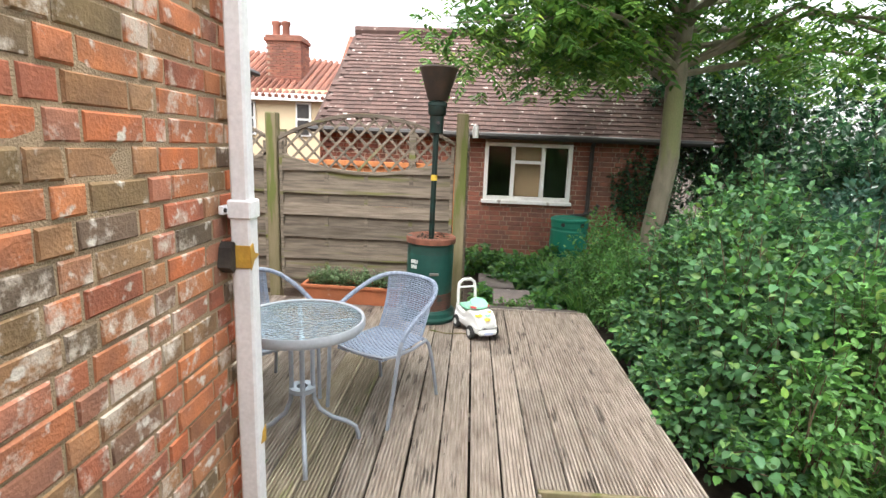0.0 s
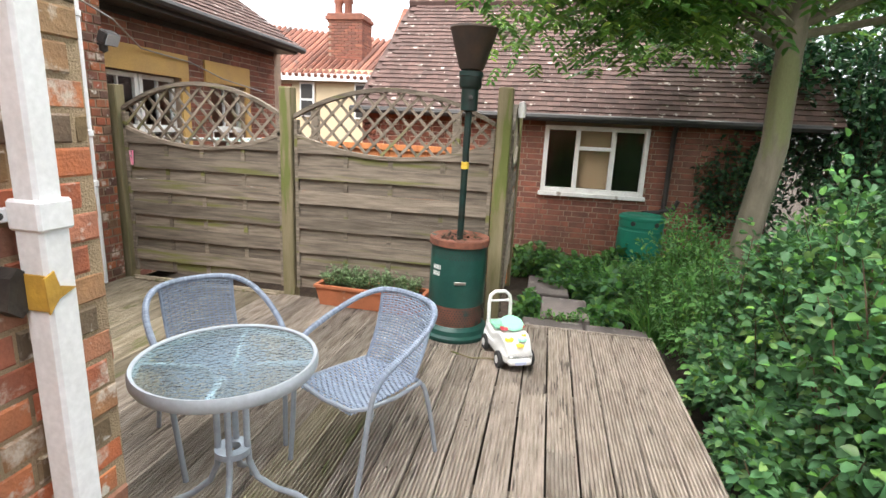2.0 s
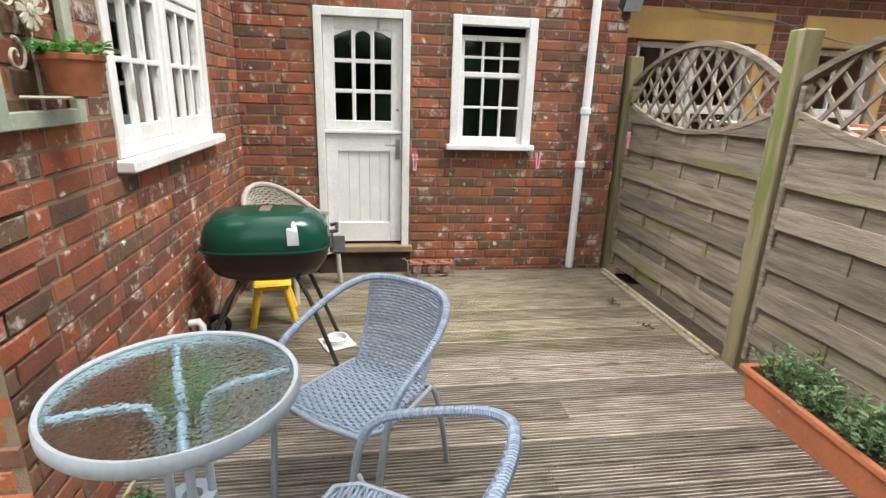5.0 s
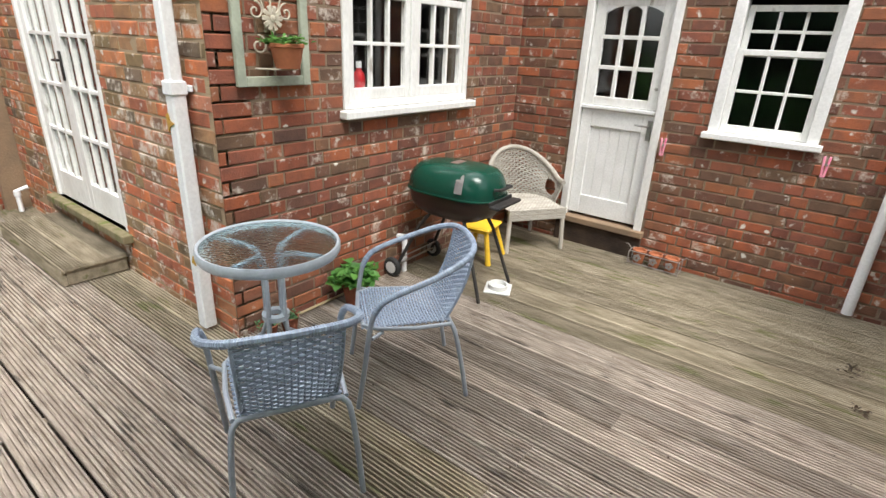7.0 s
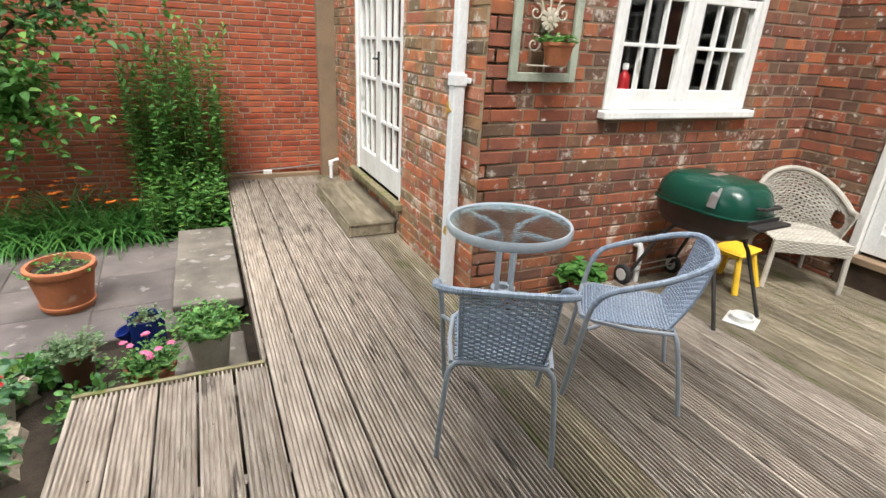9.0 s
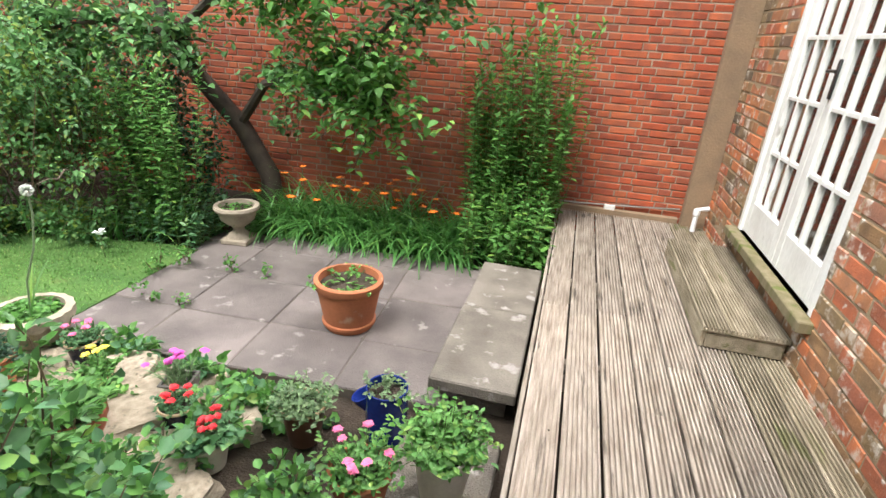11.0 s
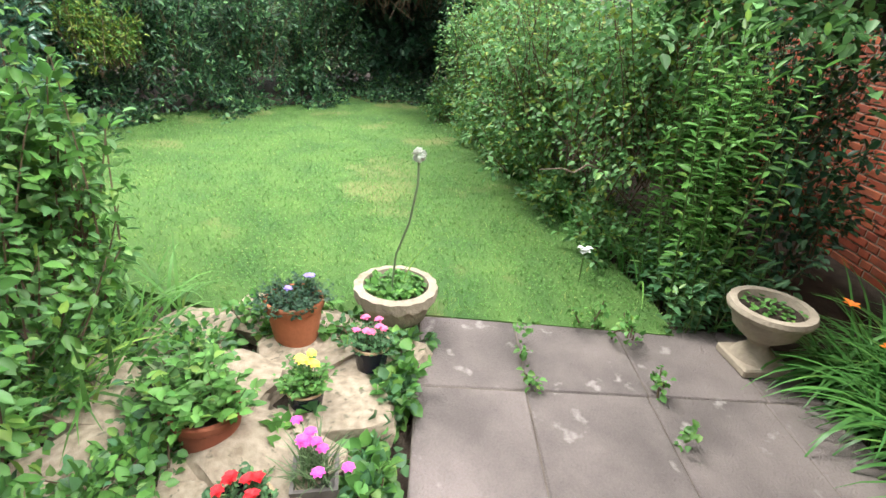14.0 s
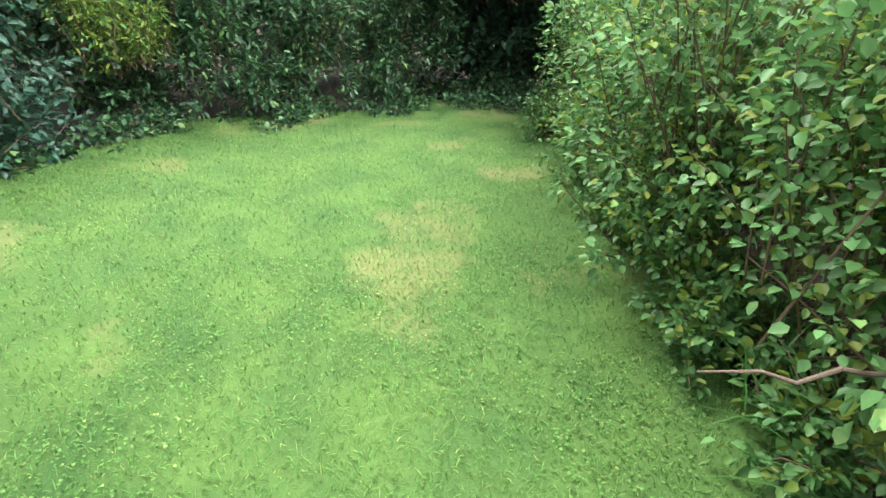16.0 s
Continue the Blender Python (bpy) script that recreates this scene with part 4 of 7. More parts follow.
part("rim", Geo().lathe([(0.219, 0.74), (0.234, 0.742), (0.236, 0.79), (0.225, 0.80), (0.20, 0.79), (0.15, 0.775), (0.06, 0.77), (0.001, 0.77)], 48, closed=True), M_rust, ht, "rusted rim and lid", smooth=True)
rl = random.Random(5)
lv = Geo()
for i in range(40):
    a, r = rl.uniform(0, 6.28), rl.uniform(0.06, 0.19)
    lv.add([(-0.03, -0.008, 0), (0.0, -0.016, 0.006), (0.03, 0, 0.012), (0, 0.014, 0.004)], [(0, 1, 2, 3)], pose(r * math.cos(a), r * math.sin(a), 0.785 + rl.uniform(0, 0.02), rl.uniform(-20, 20), rl.uniform(-25, 25), rl.uniform(0, 360)))
part("dry_leaves", lv, mat("dry_leaf", (0.07, 0.045, 0.025), (0.03, 0.02, 0.012), 30, 0.9, 0.1, island=0.4), ht, kind="stuff")
part("pole", Geo().lathe([(0.026, 0.77), (0.026, 1.76)], 20), M_poledark, ht, smooth=True)
part("yellow_tape", Geo().lathe([(0.029, 1.32), (0.030, 1.322), (0.030, 1.37), (0.029, 1.372)], 20, closed=True), mat("yellow_tape", (0.62, 0.45, 0.06), (0.5, 0.33, 0.04), 12, 0.5), ht)
part("burner_box", Geo().lathe([(0.03, 1.74), (0.062, 1.75), (0.064, 1.90), (0.075, 1.91), (0.083, 1.925), (0.083, 1.985), (0.09, 1.99), (0.09, 2.02), (0.07, 2.03)], 28), M_poledark, ht, smooth=True)
part("control_knob", Geo().lathe([(0.016, 0), (0.016, 0.02), (0.001, 0.022)], 12, pose(0.02, -0.062, 1.84, 90)), M_black, ht, smooth=True)
part("reflector", Geo().lathe([(0.07, 2.03), (0.09, 2.045), (0.168, 2.30), (0.178, 2.31), (0.176, 2.325), (0.16, 2.33), (0.001, 2.335)], 36), M_darkmetal, ht, "scorched flared reflector", smooth=True)
M_whitemark = mat("white_print", (0.75, 0.76, 0.74), (0.45, 0.5, 0.48), 40, 0.5)
bars = Geo()
for k, (w_, z_) in enumerate(((0.085, 0.575), (0.075, 0.525))):
    for i in range(6):
        a = radians(222) + (i * w_ / 6) / 0.2215
        m = pose(0.2225 * math.cos(a), 0.2225 * math.sin(a), z_, 0, 0, math.degrees(a))
        bars.box(-0.0006, 0.0, -0.016 if i else -0.02, 0.0006, 0.009, 0.016 + 0.004 * (i % 2), 0, m)
part("maker_mark", bars, M_whitemark, ht, "worn white printed mark")
part("latch", Geo().box(-0.008, -0.045, -0.012, 0.004, 0.045, 0.012, 0.003, pose(0.2225 * math.cos(radians(285)), 0.2225 * math.sin(radians(285)), 0.47, 0, 0, 285)), M_steel, ht)
ca = thing("gas_hose", "thin tan rope lying on the deck", "rope")
part("rope", Geo().tube([(-0.62, 4.62, 0.006), (-0.46, 4.55, 0.006), (-0.33, 4.58, 0.006), (-0.24, 4.56, 0.006)], 0.006, 6), M_post, ca)

# ---- ride-on toy ----
M_toywhite = mat("white_toy_plastic", (0.68, 0.68, 0.66), (0.60, 0.61, 0.59), 6, 0.4, 0.05)
M_mint = mat("mint_toy_plastic", (0.30, 0.66, 0.45), (0.27, 0.6, 0.42), 6, 0.35, 0.02)
M_red = mat("red_toy_plastic", (0.62, 0.04, 0.06), (0.5, 0.04, 0.05), 6, 0.35, 0.02)
M_yellow = mat("yellow_toy_plastic", (0.85, 0.55, 0.04), (0.75, 0.46, 0.04), 6, 0.4, 0.02)
M_purple = mat("purple_toy_plastic", (0.28, 0.12, 0.42), (0.24, 0.1, 0.36), 6, 0.35, 0.02)
M_rubber = mat("black_rubber", (0.02, 0.02, 0.02), (0.035, 0.035, 0.035), 12, 0.8, 0.1)
toy = thing("ride_on_toy", "white plastic ride-on car with mint steering wheel", "toy car", pose(-0.21, 4.66, 0, 0, 0, 24))
bm = bmesh.new()
bmesh.ops.create_cube(bm, size=1.0, matrix=Matrix.Translation((0, 0, 0.14)) @ Matrix.Diagonal((0.23, 0.50, 0.15, 1)))
bmesh.ops.subdivide_edges(bm, edges=bm.edges[:], cuts=4, use_grid_fill=True)
for v in bm.verts:
    y = v.co.y
    if v.co.z > 0.15:
        hood = -0.055 if y < -0.16 else 0.02 if y < 0.02 else -0.04 if y < 0.16 else 0.0
        v.co.z += hood
        v.co.x *= 0.88
    if y < -0.2:
        v.co.x *= 0.86
bmesh.ops.bevel(bm, geom=bm.edges[:], offset=0.004, segments=1, affect="EDGES")
bmesh.ops.smooth_vert(bm, verts=bm.verts[:], factor=0.5, use_axis_x=True, use_axis_y=True, use_axis_z=True)
bmesh.ops.smooth_vert(bm, verts=bm.verts[:], factor=0.5, use_axis_x=True, use_axis_y=True, use_axis_z=True)
me = bpy.data.meshes.new("body")
bm.to_mesh(me)
bm.free()
me.materials.append(M_toywhite)
me.polygons.foreach_set("use_smooth", [True] * len(me.polygons))
part("body", me, M_toywhite, toy)
part("bumper", Geo().box(-0.085, -0.275, 0.055, 0.085, -0.225, 0.10, 0.015), M_toywhite, toy)
for sx in (-1, 1):
    for sy in (-0.15, 0.16):
        w_ = part("wheel", Geo().lathe([(0.02, -0.02), (0.055, -0.02), (0.06, -0.012), (0.06, 0.012), (0.055, 0.02), (0.02, 0.02)], 20, pose(sx * 0.112, sy, 0.06, 0, 90, 0)), M_rubber, toy, smooth=True)
        part("hub", Geo().lathe([(0.028, -0.023), (0.028, 0.023)], 14, pose(sx * 0.113, sy, 0.06, 0, 90, 0)), M_toywhite, w_)
part("seat", Geo().box(-0.085, 0.05, 0.195, 0.085, 0.20, 0.225, 0.012), M_mint, toy)
part("steering_wheel", Geo().lathe([(0.03, -0.008), (0.075, -0.012), (0.085, 0.0), (0.075, 0.012), (0.03, 0.010)], 24, pose(0.01, -0.03, 0.275, 20)), M_mint, toy, smooth=True)
part("column", Geo().tube([(0.01, -0.06, 0.2), (0.01, -0.035, 0.27)], 0.02), M_toywhite, toy)
part("push_handle", Geo().tube([(-0.085, 0.21, 0.18), (-0.085, 0.225, 0.34), (-0.075, 0.23, 0.40), (-0.04, 0.232, 0.43), (0.04, 0.232, 0.43), (0.075, 0.23, 0.40), (0.085, 0.225, 0.34), (0.085, 0.21, 0.18)], 0.014, 10), M_toywhite, toy, smooth=True)
part("crossbar", Geo().tube([(-0.085, 0.226, 0.36), (0.085, 0.226, 0.36)], 0.010), M_toywhite, toy)
for x_, y_, z_, mm, r_ in ((-0.06, -0.17, 0.188, M_yellow, 0.026), (0.03, -0.18, 0.186, M_mint, 0.026), (-0.065, -0.08, 0.232, M_red, 0.022), (-0.03, 0.0, 0.24, M_purple, 0.016), (0.075, -0.06, 0.232, M_red, 0.014), (0.0, -0.235, 0.165, M_yellow, 0.02), (0.06, -0.14, 0.20, M_yellow, 0.014)):
    fl_ = Geo()
    z_, r_ = z_ + 0.022, r_ * 1.35
    for q in range(5):
        a = q * 2 * math.pi / 5
        fl_.lathe([(0.001, 0), (r_ * 0.55, 0.006), (0.001, 0.014)], 8, pose(x_ + r_ * 0.6 * math.cos(a), y_ + r_ * 0.6 * math.sin(a), z_, 18))
    part("flower_button", fl_, mm, toy, smooth=True)
part("number_plate", Geo().box(-0.04, -0.281, 0.066, 0.04, -0.274, 0.09, 0.002), mat("pale_blue_plate", (0.45, 0.5, 0.68), (0.4, 0.45, 0.6), 20, 0.4), toy)

# ---- barbecue ----
bq = thing("barbecue", "dark green kettle barbecue on black tubular legs", "barbecue", pose(-2.708, 2.70, 0, 0, 0, 3))


def rounded_shell(lx, ly, zs, n=40, power=3.2):
    g = Geo()
    k = len(zs)
    vs, fs = [], []
    for s, z in zs:
        for i in range(n):
            a = 2 * math.pi * i / n
            ca, sa = math.cos(a), math.sin(a)
            rr = (abs(ca) ** power + abs(sa) ** power) ** (-1 / power)
            vs.append((lx * s * rr * ca, ly * s * rr * sa, z))
    for j in range(k - 1):
        for i in range(n):
            q = (i + 1) % n
            fs.append((j * n + i, j * n + q, (j + 1) * n + q, (j + 1) * n + i))
    fs += [tuple(range(n - 1, -1, -1)), tuple(range((k - 1) * n, k * n))]
    return g.add(vs, fs)


M_bbqgreen = mat("glossy_green_enamel", (0.006, 0.055, 0.035), (0.005, 0.045, 0.03), 3, 0.22, 0.02)
M_bbqblack = mat("brown_black_enamel", (0.028, 0.018, 0.015), (0.045, 0.025, 0.02), 4, 0.3, 0.03)
part("lid", rounded_shell(0.235, 0.345, [(0.99, 0.70), (1.0, 0.715), (0.97, 0.775), (0.90, 0.83), (0.78, 0.868), (0.55, 0.885), (0.2, 0.89)]), M_bbqgreen, bq, "glossy dark green lid", smooth=True)
part("lid_lip", rounded_shell(0.242, 0.352, [(1.0, 0.688), (1.01, 0.695), (1.0, 0.704)]), M_bbqgreen, bq, smooth=True)
part("bowl", rounded_shell(0.235, 0.345, [(0.35, 0.505), (0.62, 0.515), (0.82, 0.55), (0.94, 0.61), (0.99, 0.688)]), M_bbqblack, bq, smooth=True)
part("tape_patch", Geo().add([(0.235, 0.13, 0.735), (0.235, 0.19, 0.735), (0.212, 0.185, 0.80), (0.175, 0.17, 0.85), (0.165, 0.12, 0.858), (0.205, 0.125, 0.815)], [(0, 1, 2, 5), (5, 2, 3, 4)], Matrix.Translation((0.008, 0, 0.006))), M_steel, bq, "silver tape patch")
part("lid_vent", Geo().box(-0.06, -0.03, 0.888, 0.06, 0.03, 0.894, 0.002), mat("vent_plate", (0.35, 0.25, 0.22), (0.2, 0.12, 0.1), 20, 0.5, metal=0.5), bq)
part("lid_handle", Geo().tube([(-0.08, 0.345, 0.77), (-0.08, 0.385, 0.775), (0.08, 0.385, 0.775), (0.08, 0.345, 0.77)], 0.011), M_black, bq)
part("side_shelf", Geo().box(-0.16, 0.36, 0.66, 0.16, 0.43, 0.68, 0.004).box(-0.15, 0.345, 0.67, 0.15, 0.36, 0.70, 0.002), M_black, bq)
for sx in (-1, 1):
    part("front_leg", Geo().tube([(sx * 0.14, 0.16, 0.53), (sx * 0.17, 0.22, 0.42), (sx * 0.22, 0.37, 0.0)], 0.013), M_black, bq, smooth=True)
    part("rear_leg", Geo().tube([(sx * 0.14, -0.12, 0.53), (sx * 0.17, -0.2, 0.42), (sx * 0.22, -0.36, 0.07)], 0.013), M_black, bq, smooth=True)
    w_ = part("wheel", Geo().lathe([(0.03, -0.02), (0.065, -0.02), (0.075, -0.01), (0.075, 0.01), (0.065, 0.02), (0.03, 0.02)], 24, pose(sx * 0.26, -0.37, 0.075, 0, 90, 0)), M_rubber, bq, smooth=True)
    part("hub", Geo().lathe([(0.036, -0.022), (0.045, -0.022), (0.045, 0.022), (0.036, 0.022)], 20, pose(sx * 0.26, -0.37, 0.075, 0, 90, 0)), M_toywhite, w_)
part("axle", Geo().tube([(-0.28, -0.37, 0.075), (0.28, -0.37, 0.075)], 0.007), M_steel, bq)
part("wire_rack", Geo().tube([(-0.2, -0.33, 0.10), (0.2, -0.33, 0.10)], 0.005, 6).tube([(-0.2, -0.31, 0.16), (0.2, -0.31, 0.16)], 0.005, 6), M_steel, bq)

# ---- yellow stool ----
stl = thing("stool", "small yellow plastic child's step stool", "stool", pose(-3.22, 2.61, 0, 0, 0, 10))
part("seat", Geo().box(-0.15, -0.12, 0.27, 0.15, 0.12, 0.295, 0.012).box(-0.13, -0.10, 0.245, 0.13, 0.10, 0.27, 0.006), M_yellow, stl)
for sx in (-1, 1):
    for sy in (-1, 1):
        part("leg", Geo().tube([(sx * 0.10, sy * 0.08, 0.26), (sx * 0.155, sy * 0.14, 0.0)], [0.02, 0.024], 8), M_yellow, stl)

# ---- wicker chair ----
M_wicker = mat("grey_white_wicker", (0.44, 0.41, 0.36), (0.32, 0.295, 0.25), 10, 0.75, 0.2, island=0.15)
wk = thing("wicker_chair", "faded off-white wicker tub armchair in the corner", "chair", facing(-3.80, 2.66, 0.55, 0.83))


def tub(a, v):
    """Back-and-arms surface: a in degrees from -110 to 110 about the rear, v from 0 at the seat to 1 at the rim."""
    t = radians(a)
    r = 0.27 + 0.06 * v
    h = 0.36 + (0.20 + 0.24 * max(0, math.cos(t)) ** 1.2) * v
    return Vector((r * math.sin(t), -r * math.cos(t) * 0.95, h))


g = Geo()
for j in range(22):
    v = (j + 0.5) / 22
    pts = []
    for i in range(91):
        a = -112 + 224 * i / 90
        p = tub(a, v)
        pts.append(p + p.normalized() * 0.004 * math.cos(math.pi * (i / 2 + j)))
    cut = 0.22 < v < 0.72
    if cut:
        w_ = 13 * math.sqrt(max(0, 1 - ((v - 0.47) / 0.26) ** 2))
        seg, run = [], []
        for i, p in enumerate(pts):
            a = -112 + 224 * i / 90
            if abs(abs(a) - 78) < w_:
                if len(run) > 1:
                    seg.append(run)
                run = []
            else:
                run.append(p)
        seg.append(run)
    else:
        seg = [pts]
    for s_ in seg:
        if len(s_) > 1:
            g.tube(s_, 0.0075, 4)
part("woven_back", g, M_wicker, wk, kind="stuff")
g = Geo()
for i in range(38):
    a = -110 + 220 * i / 37
    if 66 < abs(a) < 90:
        g.tube([tub(a, k / 3 * 0.2) for k in range(4)], 0.004, 4)
        continue
    g.tube([tub(a, k / 6) for k in range(7)], 0.004, 4)
part("stakes", g, M_wicker, wk, kind="stuff")
part("rim", Geo().tube([tub(-112 + 224 * i / 40, 1.0) for i in range(41)], 0.02, 8), M_wicker, wk, smooth=True)
g = Geo()
for j in range(24):
    y = -0.24 + 0.5 * j / 23
    w_ = 0.26 - 0.05 * max(0, -y - 0.1)
    g.tube([(-w_ + 2 * w_ * i / 30, y, 0.37 + 0.004 * math.cos(math.pi * (i + j))) for i in range(31)], 0.009, 4)
part("woven_seat", g, M_wicker, wk, kind="stuff")
g = Geo()
for j in range(9):
    z = 0.29 + 0.011 * j
    g.tube([(-0.27 + 0.54 * i / 24, 0.27 + 0.003 * math.cos(math.pi * (i + j)), z) for i in range(25)], 0.006, 4)
part("apron", g, M_wicker, wk, kind="stuff")
for sx in (-1, 1):
    part("leg", Geo().tube([(sx * 0.25, 0.25, 0.37), (sx * 0.265, 0.27, 0.0)], 0.02, 8), M_wicker, wk, smooth=True)
    part("leg", Geo().tube([(sx * 0.2, -0.2, 0.37), (sx * 0.22, -0.23, 0.0)], 0.018, 8), M_wicker, wk, smooth=True)

# ---- small things on the deck ----
ash = thing("feeding_dish", "white square dish with a raised ring", "dish", pose(-2.79, 3.06, 0, 0, 0, 25))
part("plate", Geo().box(-0.095, -0.095, 0.0, 0.095, 0.095, 0.012, 0.004), M_toywhite, ash)
part("ring", Geo().lathe([(0.062, 0.012), (0.072, 0.012), (0.072, 0.045), (0.062, 0.045), (0.062, 0.012)], 28, closed=True), M_toywhite, ash, smooth=True)
M_terra = mat("terracotta", (0.40, 0.135, 0.06), (0.31, 0.11, 0.05), 5, 0.85, 0.2, third=(0.42, 0.27, 0.19), third_at=0.64, third_scale=5)
M_terra_dark = mat("dark_terracotta", (0.27, 0.085, 0.045), (0.19, 0.06, 0.035), 6, 0.85, 0.2)
M_pale_rust = mat("pale_grey_iron", (0.30, 0.27, 0.25), (0.22, 0.18, 0.16), 8, 0.7, 0.2)
rk = thing("pot_rack", "grey wirework rack holding three terracotta pots", "pot rack", pose(XH + 0.13, 3.80, 0.0, 0, 0, 90))
for z in (0.02, 0.12):
    part("rail", Geo().tube([(-0.2, -0.055, z), (0.2, -0.055, z), (0.2, 0.055, z), (-0.2, 0.055, z)], 0.004, 6, loop=True), M_pale_rust, rk)
for i in range(3):
    x_ = -0.13 + 0.13 * i
    part("scroll", Geo().tube([(x_ + 0.035 * math.cos(t / 10 * 4 * math.pi) * (1 - t / 30), -0.06, 0.07 + 0.035 * math.sin(t / 10 * 4 * math.pi) * (1 - t / 30)) for t in range(24)], 0.0035, 5), M_pale_rust, rk)
    pot_ = part("pot", Geo().lathe([(0.038, 0.012), (0.05, 0.11), (0.056, 0.112), (0.056, 0.13), (0.048, 0.13), (0.044, 0.11), (0.001, 0.105)], 22, pose(x_, 0, 0)), M_terra, rk, smooth=True)
for sx in (-1, 1):
    part("handle", Geo().tube([(sx * 0.2, 0, 0.12), (sx * 0.235, 0, 0.16), (sx * 0.25, 0, 0.15)], 0.004, 5), M_pale_rust, rk)
    for sy in (-0.055, 0.055):
        part("foot", Geo().tube([(sx * 0.2, sy, 0.12), (sx * 0.2, sy, 0.0)], 0.004, 5), M_pale_rust, rk)
br = thing("twig_brush", "pale bamboo cane lying along the wall foot", "cane")
part("cane", Geo().tube([(-2.05, YK + 0.05, 0.012), (-1.35, YK + 0.06, 0.012)], 0.008, 6), mat("bamboo", (0.45, 0.36, 0.22), (0.36, 0.28, 0.16), 9, 0.6), br)

# ---- wall ornament ----
M_sage = mat("sage_green_metal", (0.40, 0.43, 0.34), (0.30, 0.33, 0.26), 8, 0.6, 0.2, third=(0.48, 0.46, 0.38), third_at=0.6)
M_creamiron = mat("cream_ironwork", (0.55, 0.50, 0.40), (0.42, 0.36, 0.28), 12, 0.7, 0.2, third=(0.25, 0.13, 0.08), third_at=0.63, third_scale=12)
orn = thing("wall_trellis", "sage green framed ornament with cream iron scrolls", "wall ornament", pose(-1.555, YK + 0.012, 1.40, 0, 0, 180))
part("frame", Geo().box(-0.225, -0.03, 0.0, -0.175, -0.002, 0.95, 0.004).box(0.175, -0.03, 0.0, 0.225, -0.002, 0.95, 0.004).box(-0.175, -0.029, 0.0, 0.175, -0.003, 0.05, 0.004).box(-0.175, -0.029, 0.90, 0.175, -0.003, 0.95, 0.004), M_sage, orn)


def spiral(cx, cz, r0, turns, a0, sgn):
    return [(cx + r0 * (1 - t / 34) * math.cos(a0 + sgn * turns * 2 * math.pi * t / 30), -0.02, cz + r0 * (1 - t / 34) * math.sin(a0 + sgn * turns * 2 * math.pi * t / 30)) for t in range(31)]


part("stem", Geo().tube([(0, -0.02, 0.05), (0, -0.02, 0.62), (0, -0.02, 0.90)], 0.006, 6), M_creamiron, orn)
for sx in (-1, 1):
    for cx, cz, r_ in ((0.085, 0.20, 0.05), (0.09, 0.36, 0.045), (0.075, 0.57, 0.055), (0.09, 0.74, 0.045)):
        part("scroll", Geo().tube(spiral(sx * cx, cz, r_, 1.3, 1.57 + (0 if sx > 0 else 0), sx), 0.005, 6), M_creamiron, orn)
    part("branch", Geo().tube([(0, -0.02, 0.25), (sx * 0.06, -0.02, 0.42), (sx * 0.14, -0.02, 0.50), (sx * 0.12, -0.02, 0.60)], 0.005, 6), M_creamiron, orn)
    part("branch", Geo().tube([(0, -0.02, 0.50), (sx * 0.05, -0.02, 0.68), (sx * 0.13, -0.02, 0.84)], 0.005, 6), M_creamiron, orn)
ros = Geo()
for q in range(10):
    part("petal", Geo().box(0.015, -0.006, -0.012, 0.06, 0.002, 0.012, 0.003, pose(0, -0.028, 0.33, 0, q * 36, 0)), M_creamiron, orn)
ros.lathe([(0.001, 0), (0.022, 0.004), (0.016, 0.014), (0.001, 0.018)], 14, pose(0, -0.022, 0.33, 90))
part("rosette", ros, M_creamiron, orn)
part("shelf_ring", Geo().tube([(0.12 * math.cos(t / 10 * math.pi), -0.03 - 0.10 * math.sin(t / 10 * math.pi), 0.09) for t in range(11)], 0.005, 6), M_creamiron, orn)


# things on the kitchen window sill, behind the panes
def sill_bottle(x, r, h, name, label, material, cap_mat):
    b = thing(name, label, "bottle", pose(x, 2.105, 1.245), group="things on the kitchen sill")
    part("body", Geo().lathe([(0.001, 0), (r * 0.92, 0), (r, 0.012), (r, h * 0.62), (r * 0.85, h * 0.72), (r * 0.4, h * 0.8), (r * 0.38, h * 0.86)], 20), material, b, smooth=True)
    part("cap", Geo().lathe([(r * 0.46, h * 0.85), (r * 0.46, h * 0.98), (r * 0.38, h)], 16), cap_mat, b, smooth=True)


M_red_pl = mat("red_plastic", (0.60, 0.02, 0.03), (0.45, 0.015, 0.02), 8, 0.35, 0.0)
M_orange_pl = mat("orange_plastic", (0.75, 0.16, 0.03), (0.6, 0.12, 0.02), 8, 0.35, 0.0)
sill_bottle(-2.34, 0.042, 0.27, "bottle", "red plastic washing-up bottle behind the window", M_red_pl, M_white)
sill_bottle(-2.25, 0.034, 0.16, "jar", "small red jar behind the window", M_red_pl, M_white)
sill_bottle(-2.82, 0.04, 0.30, "bottle", "orange-red bottle behind the window", M_orange_pl, M_red_pl)
sill_bottle(-2.90, 0.036, 0.20, "bottle", "white bottle behind the window", M_white, M_orange_pl)


